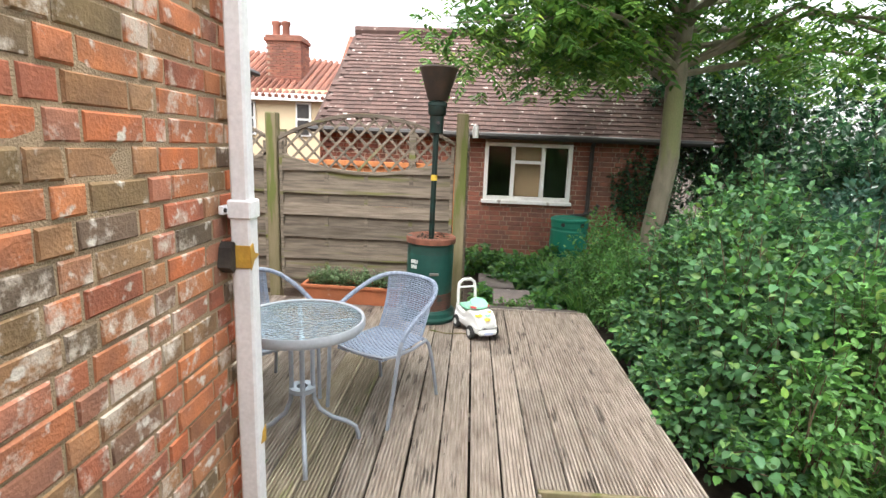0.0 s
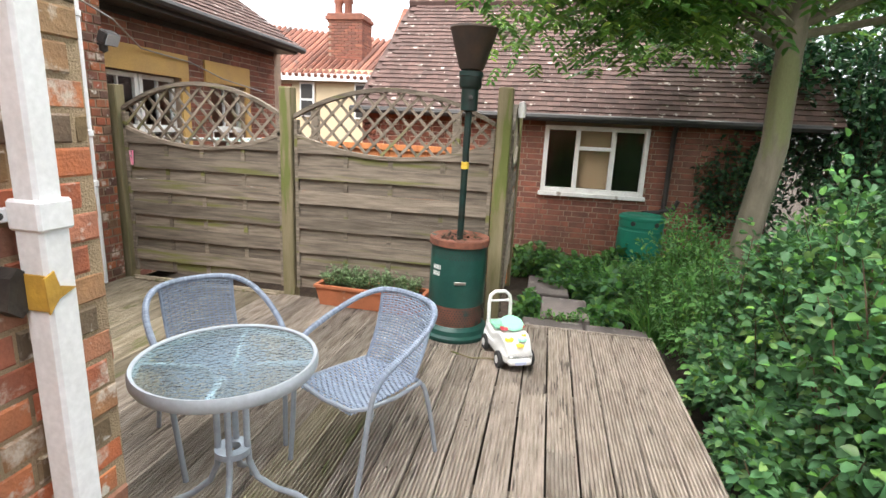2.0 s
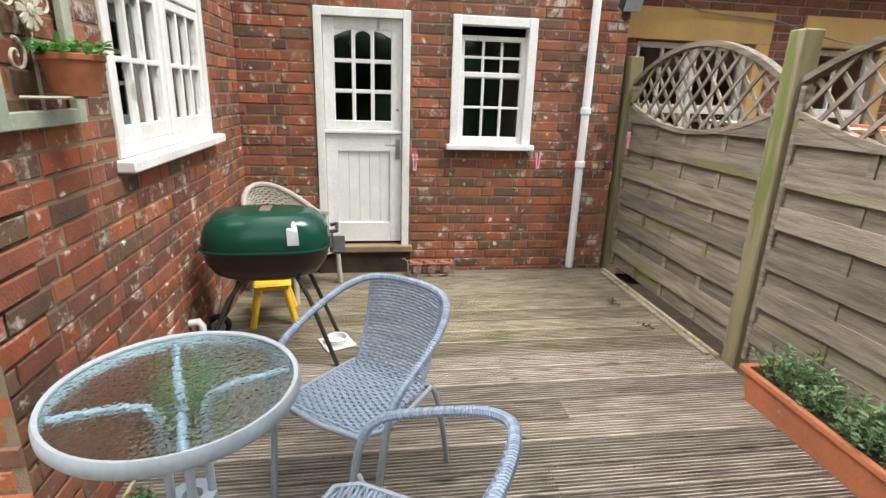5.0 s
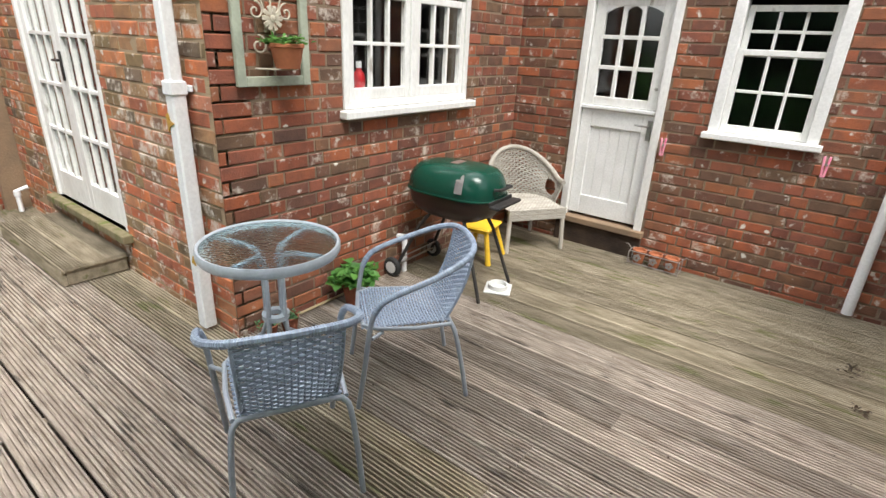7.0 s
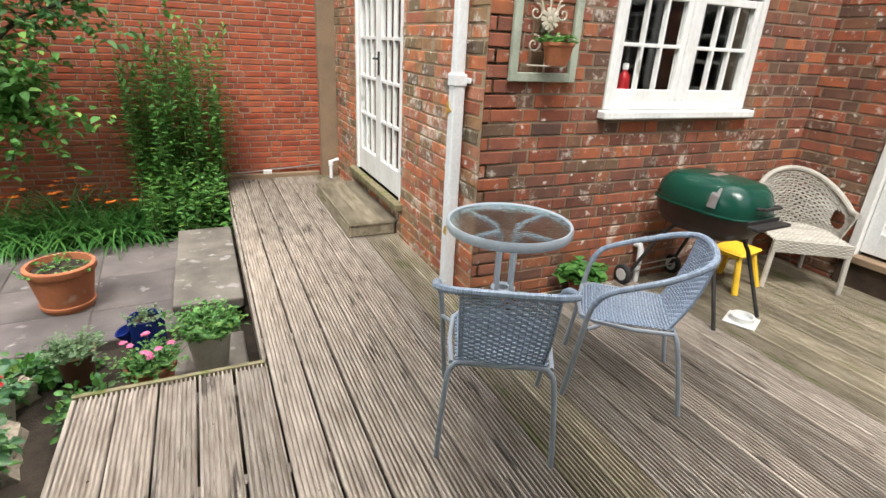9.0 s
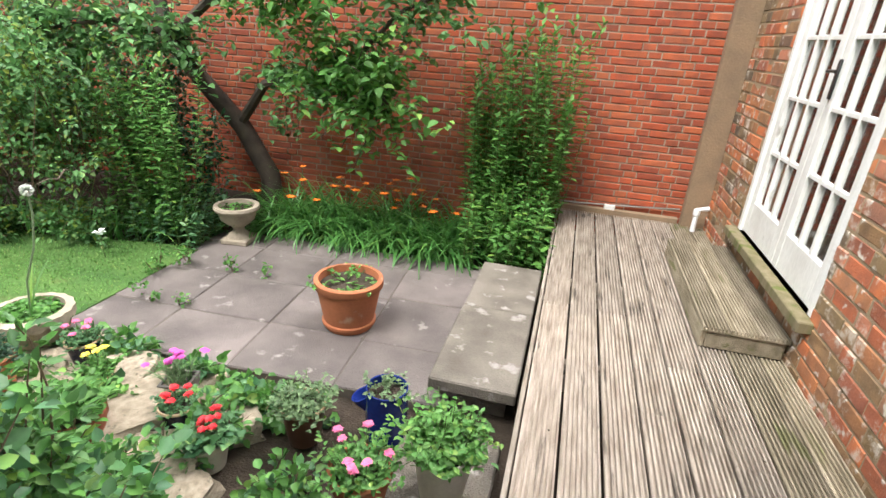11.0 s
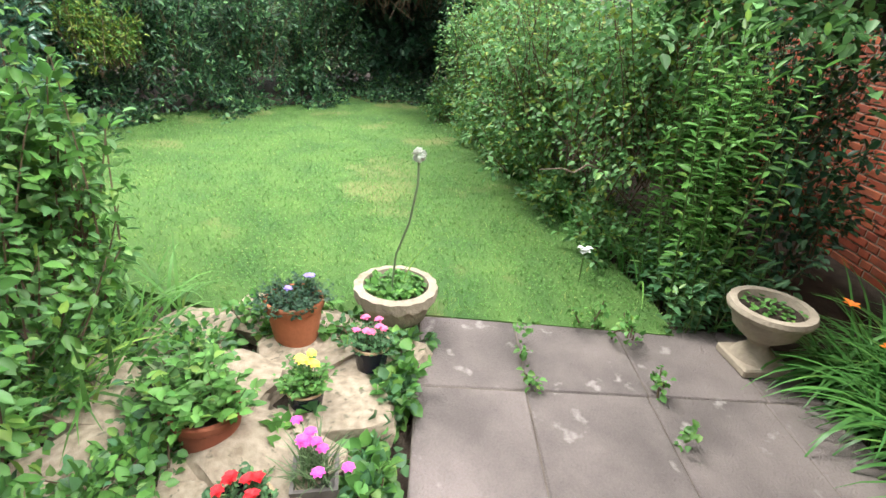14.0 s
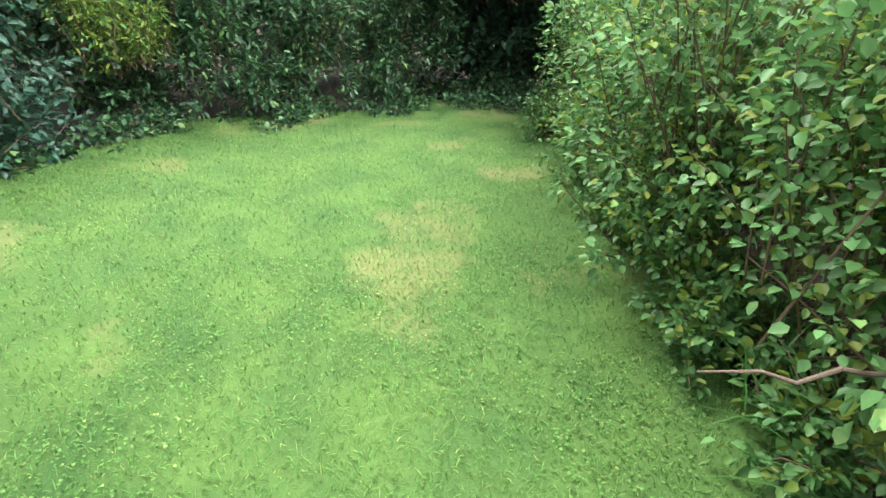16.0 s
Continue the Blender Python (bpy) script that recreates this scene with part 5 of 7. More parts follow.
# ---- buildings beyond the fence ----
def tiled_slope(parent, name, x0, x1, eave, ridge, tile_w, gauge, material, seed=1, cut=None, near=0):
    """Rows of overlapping tiles from the eave (y, z) to the ridge (y, z) between x0 and x1."""
    r = random.Random(seed)
    e, t = Vector((0, *eave)), Vector((0, *ridge))
    up = t - e
    rows = int(up.length / gauge)
    up.normalize()
    nrm = Vector((1, 0, 0)).cross(up).normalized()
    if nrm.z < 0:
        nrm = -nrm
    g = Geo()
    for j in range(rows):
        base = e + up * (j * gauge)
        x = x0 - (tile_w / 2 if j % 2 else 0)
        while x < x1:
            a, b = max(x, x0) + 0.002, min(x + tile_w, x1) - 0.002
            if b - a > 0.02 and not (cut and cut(j / rows, a, b)):
                lift = r.uniform(0.0, 0.006)
                lo = base + nrm * (0.022 + lift) - up * r.uniform(0, 0.012)
                hi = base + up * (gauge * 1.5) + nrm * 0.004
                d = nrm * -0.014
                vs = [Vector((a, 0, 0)) + lo, Vector((b, 0, 0)) + lo + nrm * r.uniform(-0.002, 0.002), Vector((b, 0, 0)) + hi, Vector((a, 0, 0)) + hi]
                vs += [v + d for v in vs[:2]]
                g.add(vs, [(0, 1, 2, 3), (0, 4, 5, 1)])
            x += tile_w
    return part(name, g, material, parent, kind="stuff")


shed = thing("outbuilding", "brick outbuilding roof and window with mossy plain tiles", "outbuilding", m=pose(-0.15, -0.09, 0.03), kind="structure")
part("roof_deck", Geo().add([(-2.72, 8.42, 1.80), (3.6, 8.42, 1.80), (3.6, 10.6, 3.66), (-2.5, 10.6, 3.66), (3.6, 12.9, 1.7), (-2.72, 12.9, 1.7)], [(0, 1, 2, 3), (3, 2, 4, 5)]), M_tile, shed)
tiled_slope(shed, "roof_tiles", -2.70, 3.6, (8.40, 1.80), (10.6, 3.68), 0.17, 0.105, M_tile, 3, cut=lambda v, a, b: a < -2.70 + 0.2 * v)
part("ridge_tiles", Geo().tube([(-2.5, 10.6, 3.70), (3.6, 10.6, 3.70)], 0.09, 8), M_tile, shed)
part("gable_wall", Geo().prism([(8.6, -0.2), (12.7, -0.2), (12.7, 1.8), (10.6, 3.6), (8.6, 1.85)], -2.62, -2.42, Matrix(((0, 0, 1, 0), (1, 0, 0, 0), (0, 1, 0, 0), (0, 0, 0, 1)))), M_brick_shed, shed)
part("back_wall", Geo().box(-2.6, 12.5, -0.2, 3.0, 12.7, 1.8), M_brick_shed, shed)
# near-black wall that paints the unlit inside dark
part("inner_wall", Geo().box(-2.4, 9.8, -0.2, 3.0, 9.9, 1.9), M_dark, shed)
part("gutter", Geo().tube([(-2.72, 8.36, 1.80), (3.4, 8.36, 1.78)], 0.05, 8), M_black, shed)
part("drainpipe", Geo().tube([(1.68, 8.40, 1.78), (1.68, 8.52, 1.66), (1.68, 8.53, 0.72), (1.66, 8.5, 0.62), (1.4, 8.42, 0.60)], 0.034, 10), M_black, shed, smooth=True)
part("overflow_pipe", Geo().tube([(1.62, 8.46, 0.64), (1.78, 8.42, 0.68), (1.82, 8.4, 0.80)], 0.03, 8), M_black, shed, smooth=True)
sw = part("window", Geo().box(0.03, 8.56, 0.80, 0.09, 8.66, 1.70, 0.004).box(1.34, 8.56, 0.80, 1.40, 8.66, 1.70, 0.004).box(0.09, 8.561, 0.80, 1.34, 8.66, 0.86, 0.004).box(0.09, 8.561, 1.64, 1.34, 8.66, 1.70, 0.004).box(0.45, 8.562, 0.86, 0.51, 8.65, 1.64, 0.004).box(0.92, 8.562, 0.86, 0.98, 8.65, 1.64, 0.004).box(0.51, 8.563, 1.38, 0.92, 8.65, 1.43, 0.004), M_oldwhite, shed)
for a, b, c, d in ((0.09, 0.86, 0.45, 1.64), (0.51, 0.86, 0.92, 1.38), (0.51, 1.43, 0.92, 1.64), (0.98, 0.86, 1.34, 1.64)):
    ob = part("pane", Geo().box(a, 8.61, b, c, 8.615, d), M_glass, sw)
    ob.visible_shadow = False
part("window_sill", Geo().box(0.0, 8.52, 0.745, 1.43, 8.66, 0.80, 0.006), M_oldwhite, sw)
part("blind", Geo().box(0.49, 8.70, 0.86, 0.94, 8.71, 1.66), mat("plywood_board", (0.42, 0.29, 0.17), (0.35, 0.24, 0.14), 3, 0.8), sw)

butt = thing("water_butt", "green plastic water butt with moulded lid", "water butt", pose(1.21, 8.06, -0.10))
M_buttgreen = mat("bright_green_plastic", (0.012, 0.20, 0.125), (0.01, 0.15, 0.10), 4, 0.45, 0.05)
part("barrel", Geo().lathe([(0.24, 0.0), (0.27, 0.02), (0.285, 0.25), (0.275, 0.26), (0.275, 0.30), (0.287, 0.31), (0.28, 0.56), (0.27, 0.57), (0.27, 0.60), (0.28, 0.61), (0.275, 0.70)], 32), M_buttgreen, butt, smooth=True)
part("lid", Geo().lathe([(0.285, 0.69), (0.29, 0.70), (0.285, 0.73), (0.25, 0.75), (0.20, 0.755), (0.18, 0.74), (0.001, 0.742)], 32), M_buttgreen, butt, smooth=True)
for a in (-120, -60):
    part("lid_grip", Geo().lathe([(0.03, 0), (0.03, 0.012), (0.001, 0.013)], 12, pose(0.275 * math.cos(radians(a)), 0.275 * math.sin(radians(a)), 0.66, 90, 0, a + 90)), M_black, butt)

# neighbouring house: roof, stone lintels and windows above the fence
nb = thing("neighbour_house", "neighbouring brick house with yellow stone lintels", "house", kind="structure")
g = Geo().add([(-4.12, 5.44, 2.76), (-4.12, 9.25, 2.76), (-6.3, 7.6, 4.5), (-6.3, 5.44, 4.5), (-9.5, 9.25, 2.8), (-9.5, 7.6, 4.5)], [(0, 1, 2, 3), (1, 4, 5, 2)])
part("roof_deck", g, M_tile, nb)
tl = tiled_slope(nb, "roof_tiles", 0.0, 3.85, (0.0, 2.76), (2.2, 4.55), 0.17, 0.105, M_tile, 6, cut=lambda v, a, b: b > 3.85 - 1.7 * v)
tl.matrix_basis = Matrix.Translation((-4.10, 5.44, 0)) @ Matrix(((0, -1, 0, 0), (1, 0, 0, 0), (0, 0, 1, 0), (0, 0, 0, 1)))
part("soffit", Geo().box(-4.5, 5.44, 2.66, -4.14, 9.22, 2.72), M_black, nb)
part("gutter", Geo().tube([(-4.08, 5.44, 2.75), (-4.08, 9.3, 2.73)], 0.05, 8), M_black, nb)
for y0, y1, w0, w1 in ((5.55, 7.0, 5.7, 6.86), (7.32, 8.34, 7.45, 8.22)):
    part("lintel", Geo().box(-4.5, y0, 2.06, -4.465, y1, 2.33, 0.004), M_stone_y, nb, "yellow painted stone lintel")
    part("jamb_stone", Geo().box(-4.5, w1, 0.85, -4.468, y1 + 0.0, 2.06, 0.004), M_stone_y, nb)
    part("window_sill", Geo().box(-4.5, y0, 0.76, -4.42, y1, 0.85, 0.004), M_stone_y, nb)
    fw = new("window")
    fw.parent = nb
    fw.matrix_basis = pose(-4.5, w0, 0, 0, 0, 90)
    ww = w1 - w0
    half = ww / 2 if ww > 1 else ww
    for k in range(2 if ww > 1 else 1):
        grid_sash(fw, "upper_sash", half * k + 0.01, 1.45, half * (k + 1) - 0.01, 2.05, 2, 1, 0.06, 0.05, 0.022, 0.05)
        grid_sash(fw, "lower_sash", half * k + 0.01, 0.86, half * (k + 1) - 0.01, 1.47, 2, 1, 0.02, 0.05, 0.022, 0.05)
airer = thing("clothes_airer", "green and white wire clothes airer behind the fence", "clothes airer")
for k in range(7):
    part("wire", Geo().tube([(-4.0 + 0.12 * k, 6.0, 1.38), (-4.0 + 0.12 * k + 0.05, 8.2, 1.36)], 0.006, 5), M_buttgreen if k % 2 else M_upvc, airer)
part("stand", Geo().tube([(-3.7, 7.0, -0.2), (-3.65, 7.0, 1.38)], 0.02, 8), M_steel, airer)
part("crossbar", Geo().tube([(-4.05, 6.0, 1.38), (-3.2, 6.0, 1.38)], 0.012, 8), M_steel, airer)
part("crossbar", Geo().tube([(-4.0, 8.2, 1.36), (-3.15, 8.2, 1.36)], 0.012, 8), M_steel, airer)

# orange-stained fence further back
M_orange = mat("orange_stained_wood", (0.55, 0.21, 0.075), (0.42, 0.15, 0.055), 4, 0.75, 0.3, island=0.12, stretch=(4, 1, 0.5))
of = thing("board_fence", "orange-stained close-board fence behind the lattice", "fence")
x = -3.6
while x < -0.45:
    part("board", Geo().box(x, 7.2, -0.2, x + 0.148, 7.218, 1.38, 0.003), M_orange, of)
    x += 0.152
for z in (1.33, 0.7):
    part("rail", Geo().box(-3.6, 7.16, z, -0.45, 7.198, z + 0.07, 0.003), M_orange, of)
for x in (-2.9, -1.15):
    part("post", Geo().box(x, 7.08, -0.2, x + 0.09, 7.155, 1.78, 0.006), M_fence, of)

# cream house with orange roof and chimney
ho = thing("cream_house", "cream rendered house with orange pantile roof", "house", kind="structure")
part("wall", Geo().box(-13, 14.5, -0.3, -4.35, 19.5, 3.0), M_cream, ho)
part("brick_end", Geo().box(-9.5, 14.44, -0.3, -7.0, 14.49, 2.6), M_brick_shed, ho)
part("roof_deck", Geo().add([(-13, 14.2, 2.95), (-4.2, 14.2, 2.72), (-4.1, 17.0, 4.0), (-13, 17.0, 4.9), (-4.2, 19.8, 2.7), (-13, 19.8, 2.9)], [(0, 1, 2, 3), (3, 2, 4, 5)]), M_pantile, ho)
g = Geo()
for i in range(50):
    x = -13 + 8.8 * i / 49
    f = i / 49
    z0, z1 = 2.97 - 0.22 * f, 4.92 - 0.88 * f
    g.tube([(x, 14.18, z0), (x + 0.02, 17.0, z1)], 0.06, 5)
part("pantile_rolls", g, M_pantile, ho, kind="stuff")
part("fascia", Geo().box(-13, 14.2, 2.68, -4.3, 14.26, 2.86), M_white, ho)
for x in (-6.75, -5.2):
    wn_ = part("window", Geo().box(x, 14.42, 1.75, x + 0.42, 14.50, 2.66, 0.01), M_white, ho)
    part("pane", Geo().box(x + 0.05, 14.40, 1.8, x + 0.37, 14.42, 2.18), M_black, wn_)
    part("pane", Geo().box(x + 0.05, 14.40, 2.24, x + 0.37, 14.42, 2.6), M_black, wn_)
cm = part("chimney", Geo().box(-6.25, 15.2, 2.9, -5.3, 15.9, 4.35), M_mortar_grey, ho)
rest = Geo()
rc = random.Random(3)
for j in range(19):
    for i in range(5):
        a = -6.27 + 0.2 * i + (0.1 if j % 2 else 0)
        rest.box(a, 15.17, 2.9 + 0.077 * j, min(a + 0.19, -5.27), 15.2, 2.9 + 0.077 * j + 0.066)
    for i in range(4):
        a = 15.18 + 0.19 * i
        rest.box(-5.3, a, 2.9 + 0.077 * j, -5.27, a + 0.18, 2.9 + 0.077 * j + 0.066)
part("bricks", rest, M_brick_shed, cm, kind="stuff")
part("capping", Geo().box(-6.32, 15.12, 4.35, -5.22, 15.95, 4.45, 0.01).box(-6.28, 15.15, 4.45, -5.27, 15.92, 4.52, 0.01), M_brick_shed, cm)
for x in (-6.08, -5.80):
    part("chimney_pot", Geo().lathe([(0.11, 4.52), (0.10, 4.8), (0.13, 4.84), (0.13, 4.92), (0.09, 4.94)], 16, pose(x, 15.5, 0)), M_pantile, cm, smooth=True)


# ---- plants ----
def leaf_mat(name, base, dark, light, gloss=0.45, through_=0.3):
    m = mat(name, base, dark, 2.5, gloss, 0.0, island=0.35, third=light, third_at=0.58, third_scale=1.6, spec=0.35)
    n, l = m.node_tree.nodes, m.node_tree.links
    b, out = n["Principled BSDF"], n["Material Output"]
    t = n.new("ShaderNodeBsdfTranslucent")
    l.new(b.inputs["Base Color"].links[0].from_socket, t.inputs["Color"])
    mx = n.new("ShaderNodeMixShader")
    mx.inputs[0].default_value = through_
    l.new(b.outputs[0], mx.inputs[1])
    l.new(t.outputs[0], mx.inputs[2])
    l.new(mx.outputs[0], out.inputs["Surface"])
    return m


L_rose = leaf_mat("rose_leaf", (0.12, 0.255, 0.10), (0.065, 0.175, 0.085), (0.22, 0.36, 0.12), 0.38, through_=0.4)
L_ash = leaf_mat("ash_leaf", (0.10, 0.22, 0.045), (0.055, 0.15, 0.036), (0.21, 0.33, 0.06), through_=0.5)
L_ashlight = leaf_mat("young_ash_leaf", (0.17, 0.31, 0.055), (0.10, 0.23, 0.045), (0.28, 0.40, 0.07), through_=0.55)
L_dark = leaf_mat("dark_evergreen", (0.034, 0.096, 0.046), (0.018, 0.056, 0.03), (0.065, 0.145, 0.055), 0.4)
L_holly = leaf_mat("holly_leaf", (0.075, 0.17, 0.115), (0.042, 0.115, 0.08), (0.13, 0.24, 0.15), 0.28)
L_light = leaf_mat("fresh_green_leaf", (0.13, 0.30, 0.065), (0.08, 0.22, 0.055), (0.23, 0.38, 0.08), through_=0.35)
L_apple = leaf_mat("apple_leaf", (0.14, 0.30, 0.10), (0.09, 0.215, 0.08), (0.22, 0.37, 0.11), through_=0.35)
L_yellow = leaf_mat("yellow_green_leaf", (0.19, 0.26, 0.045), (0.12, 0.2, 0.035), (0.27, 0.31, 0.06), through_=0.35)
L_strap = leaf_mat("strap_leaf", (0.095, 0.25, 0.055), (0.055, 0.175, 0.045), (0.16, 0.32, 0.07), 0.35)
L_silver = leaf_mat("grey_green_leaf", (0.17, 0.26, 0.12), (0.11, 0.19, 0.09), (0.27, 0.35, 0.19), through_=0.35)
L_grass = leaf_mat("lawn_blade", (0.13, 0.27, 0.06), (0.075, 0.20, 0.045), (0.26, 0.33, 0.10), 0.6)
M_bark = mat("grey_brown_bark", (0.20, 0.175, 0.13), (0.12, 0.11, 0.075), 6, 0.9, 0.6, third=(0.16, 0.17, 0.08), third_at=0.6, stretch=(2, 2, 0.6))
M_bark_dark = mat("dark_bark", (0.085, 0.065, 0.05), (0.045, 0.035, 0.028), 8, 0.95, 0.7)
M_stem = mat("green_stem", (0.09, 0.15, 0.04), (0.06, 0.10, 0.03), 8, 0.6)
M_twig = mat("brown_twig", (0.14, 0.10, 0.06), (0.08, 0.055, 0.035), 8, 0.9, 0.3)
M_petal_red = mat("red_petal", (0.55, 0.01, 0.02), (0.4, 0.01, 0.015), 20, 0.5)
M_petal_pink = mat("pink_petal", (0.75, 0.18, 0.33), (0.62, 0.10, 0.24), 20, 0.5)
M_petal_magenta = mat("magenta_petal", (0.68, 0.10, 0.45), (0.52, 0.06, 0.33), 20, 0.5)
M_petal_yellow = mat("yellow_petal", (0.85, 0.74, 0.10), (0.8, 0.62, 0.07), 20, 0.5)
M_petal_orange = mat("orange_petal", (0.80, 0.22, 0.02), (0.68, 0.15, 0.02), 20, 0.5)
M_petal_white = mat("white_petal", (0.80, 0.82, 0.78), (0.7, 0.74, 0.68), 20, 0.5)
M_petal_violet = mat("violet_petal", (0.28, 0.22, 0.55), (0.2, 0.15, 0.42), 20, 0.5)


def leaf_mesh(name, P, D, N, S, material, width=0.55, fold=0.18, curl=0.25):
    """Folded six-point leaves at the points P along D with upward sides N and lengths S, all numpy rows."""
    P, D, N, S = (np.asarray(a, float) for a in (P, D, N, S))
    D = D / np.maximum(np.linalg.norm(D, axis=1, keepdims=True), 1e-6)
    R = np.cross(D, N)
    R = R / np.maximum(np.linalg.norm(R, axis=1, keepdims=True), 1e-6)
    U = np.cross(R, D)
    shape = [(0, 0, 0), (-0.42, 0.3, fold), (-0.36, 0.68, fold - curl * 0.3), (0, 1, -curl), (0.36, 0.68, fold - curl * 0.3), (0.42, 0.3, fold)]
    k = len(P)
    V = np.empty((k, 6, 3))
    s = S[:, None]
    for i, (x, y, z) in enumerate(shape):
        V[:, i] = P + (R * x * width * 1.2 + D * y + U * z * width) * s
    base = np.arange(k)[:, None] * 6
    F = np.concatenate([base + np.array([[0, 5, 4, 3]]), base + np.array([[0, 3, 2, 1]])], axis=1).reshape(-1)
    me = bpy.data.meshes.new(name)
    me.vertices.add(k * 6)
    me.vertices.foreach_set("co", V.reshape(-1))
    me.loops.add(k * 8)
    me.loops.foreach_set("vertex_index", F)
    me.polygons.add(k * 2)
    me.polygons.foreach_set("loop_start", np.arange(0, k * 8, 4))
    me.polygons.foreach_set("loop_total", np.full(k * 2, 4))
    me.materials.append(material)
    me.update()
    return me


def blade_mesh(name, roots, heads, length, width, material, rs_, droop=0.8, seg=5):
    """Arching strap leaves: roots (k,3), outward flat directions heads (k,2), lengths and widths."""
    k = len(roots)
    V = np.empty((k, (seg + 1) * 2, 3))
    hd_ = np.concatenate([heads / np.linalg.norm(heads, axis=1, keepdims=True), np.zeros((k, 1))], axis=1)
    side = np.stack([-hd_[:, 1], hd_[:, 0], np.zeros(k)], axis=1)
    lean = rs_.uniform(0.25, 1.0, k) * droop
    for j in range(seg + 1):
        t = j / seg
        ang = radians(80) - lean * t * 1.9
        if j == 0:
            p = roots.copy()
        else:
            p = p + (hd_ * np.cos(ang)[:, None] + np.array([0, 0, 1]) * np.sin(ang)[:, None]) * (length / seg)[:, None]
        w = (width * (1 - t ** 2.2) * (0.6 + 0.8 * min(t * 3, 1) * 0.5) + 0.0004)[:, None]
        V[:, 2 * j], V[:, 2 * j + 1] = p - side * w, p + side * w
    base = np.arange(k)[:, None] * (seg + 1) * 2
    F = np.concatenate([base + np.array([[2 * j, 2 * j + 1, 2 * j + 3, 2 * j + 2]]) for j in range(seg)], axis=1).reshape(-1)
    me = bpy.data.meshes.new(name)
    me.vertices.add(V.shape[0] * V.shape[1])
    me.vertices.foreach_set("co", V.reshape(-1))
    me.loops.add(len(F))
    me.loops.foreach_set("vertex_index", F)
    me.polygons.add(k * seg)
    me.polygons.foreach_set("loop_start", np.arange(0, len(F), 4))
    me.polygons.foreach_set("loop_total", np.full(k * seg, 4))
    me.materials.append(material)
    me.update()
    return me


def shrub(name, label, category, blobs, twigs, per, size, material, seed, root_z=-0.3, second=None, share=0.15, spread=0.6, width=0.55, bark=None, up=0.35, inner=0.25, ground=None, kind="", pinnate=0):
    """A bush: thin stems from the ground into each blob (centre, radii), with leaves clustered along their outer half."""
    rs_ = np.random.RandomState(seed)
    tw = Geo()
    P, D, N, S = [], [], [], []
    vol = np.array([b[1][0] * b[1][1] * b[1][2] for b in blobs]) ** 0.8
    for bi, ((cx, cy, cz), (rx, ry, rz)) in enumerate(blobs):
        cnt = int(twigs * vol[bi] / vol.sum())
        for _ in range(cnt):
            v = rs_.normal(size=3)
            v /= np.linalg.norm(v)
            if v[2] < -0.35:
                v[2] *= -1
            rad = rs_.uniform(0.55, 1.12) if rs_.rand() > inner else rs_.uniform(0.2, 0.6)
            tip = np.array([cx + v[0] * rx * rad, cy + v[1] * ry * rad, cz + v[2] * rz * rad])
            root = np.array([cx + rs_.normal() * rx * 0.3, cy + rs_.normal() * ry * 0.3, min(root_z, tip[2] - 0.05)])
            if tip[2] < root_z + 0.03:
                tip[2] = root_z + 0.05 + rs_.rand() * 0.15
            mid = (root + tip) / 2 + np.array([0, 0, 0.2 * (tip[2] - root[2])]) + rs_.normal(size=3) * 0.06
            ts = np.linspace(0, 1, 9)[:, None]
            path = (1 - ts) ** 2 * root + 2 * ts * (1 - ts) * mid + ts ** 2 * tip
            if rs_.rand() < 0.55:
                tw.tube([tuple(p) for p in path[3::2]] + [tuple(path[-1])], [0.005, 0.004, 0.003, 0.002][: len(path[3::2]) + 1], 4, cap=False)
            span = 0.28 * (rx + ry + rz) / 3 + 0.10
            for _k in range(per):
                t = 1 - rs_.rand() ** 1.3 * 0.5
                p = (1 - t) ** 2 * root + 2 * t * (1 - t) * mid + t * t * tip
                q = rs_.normal(size=3)
                q /= np.linalg.norm(q)
                p = p + q * rs_.rand() * spread * span * 0.5
                P.append(p)
                d = q * 0.8 + v * 0.5 + np.array([0, 0, -0.15])
                D.append(d)
                N.append(np.array([0, 0, 1.0]) * (0.7 + up) + rs_.normal(size=3) * 0.45)
                S.append(size * rs_.uniform(0.6, 1.25))
    P, D, N, S = np.array(P), np.array(D), np.array(N), np.array(S)
    if pinnate:
        d = D / np.linalg.norm(D, axis=1, keepdims=True)
        side = np.cross(d, np.array([0, 0, 1.0]))
        side /= np.maximum(np.linalg.norm(side, axis=1, keepdims=True), 1e-3)
        PP, DD, NN, SS = [P + d * (pinnate * 0.9 * S)[:, None]], [d], [N], [S * 0.9]
        for k in range(pinnate // 2):
            f = ((k + 0.6) * 1.9 * S)[:, None] * 0.9
            drop = np.array([0, 0, -0.12]) * f * (k / 3)
            for sg in (-1, 1):
                PP.append(P + d * f + drop)
                DD.append(d * 0.45 + side * sg + np.array([0, 0, -0.25]))
                NN.append(N)
                SS.append(S * 0.95)
        P, D, N, S = np.concatenate(PP), np.concatenate(DD), np.concatenate(NN), np.concatenate(SS)
    ok = P[:, 2] > (root_z - 0.02 if ground is None else ground)
    P, D, N, S = P[ok], D[ok], N[ok], S[ok]
    ob = thing(name, label, category, kind=kind)
    pick = rs_.rand(len(P)) < (share if second else 0)
    part("foliage", leaf_mesh("foliage", P[~pick], D[~pick], N[~pick], S[~pick], material, width), material, ob, kind="stuff")
    if second:
        part("young_leaves", leaf_mesh("young_leaves", P[pick], D[pick], N[pick], S[pick] * 0.9, second, width), second, ob, kind="stuff")
    if tw.v:
        part("stemwork", tw, bark or M_twig, ob, kind="stuff")
    return ob


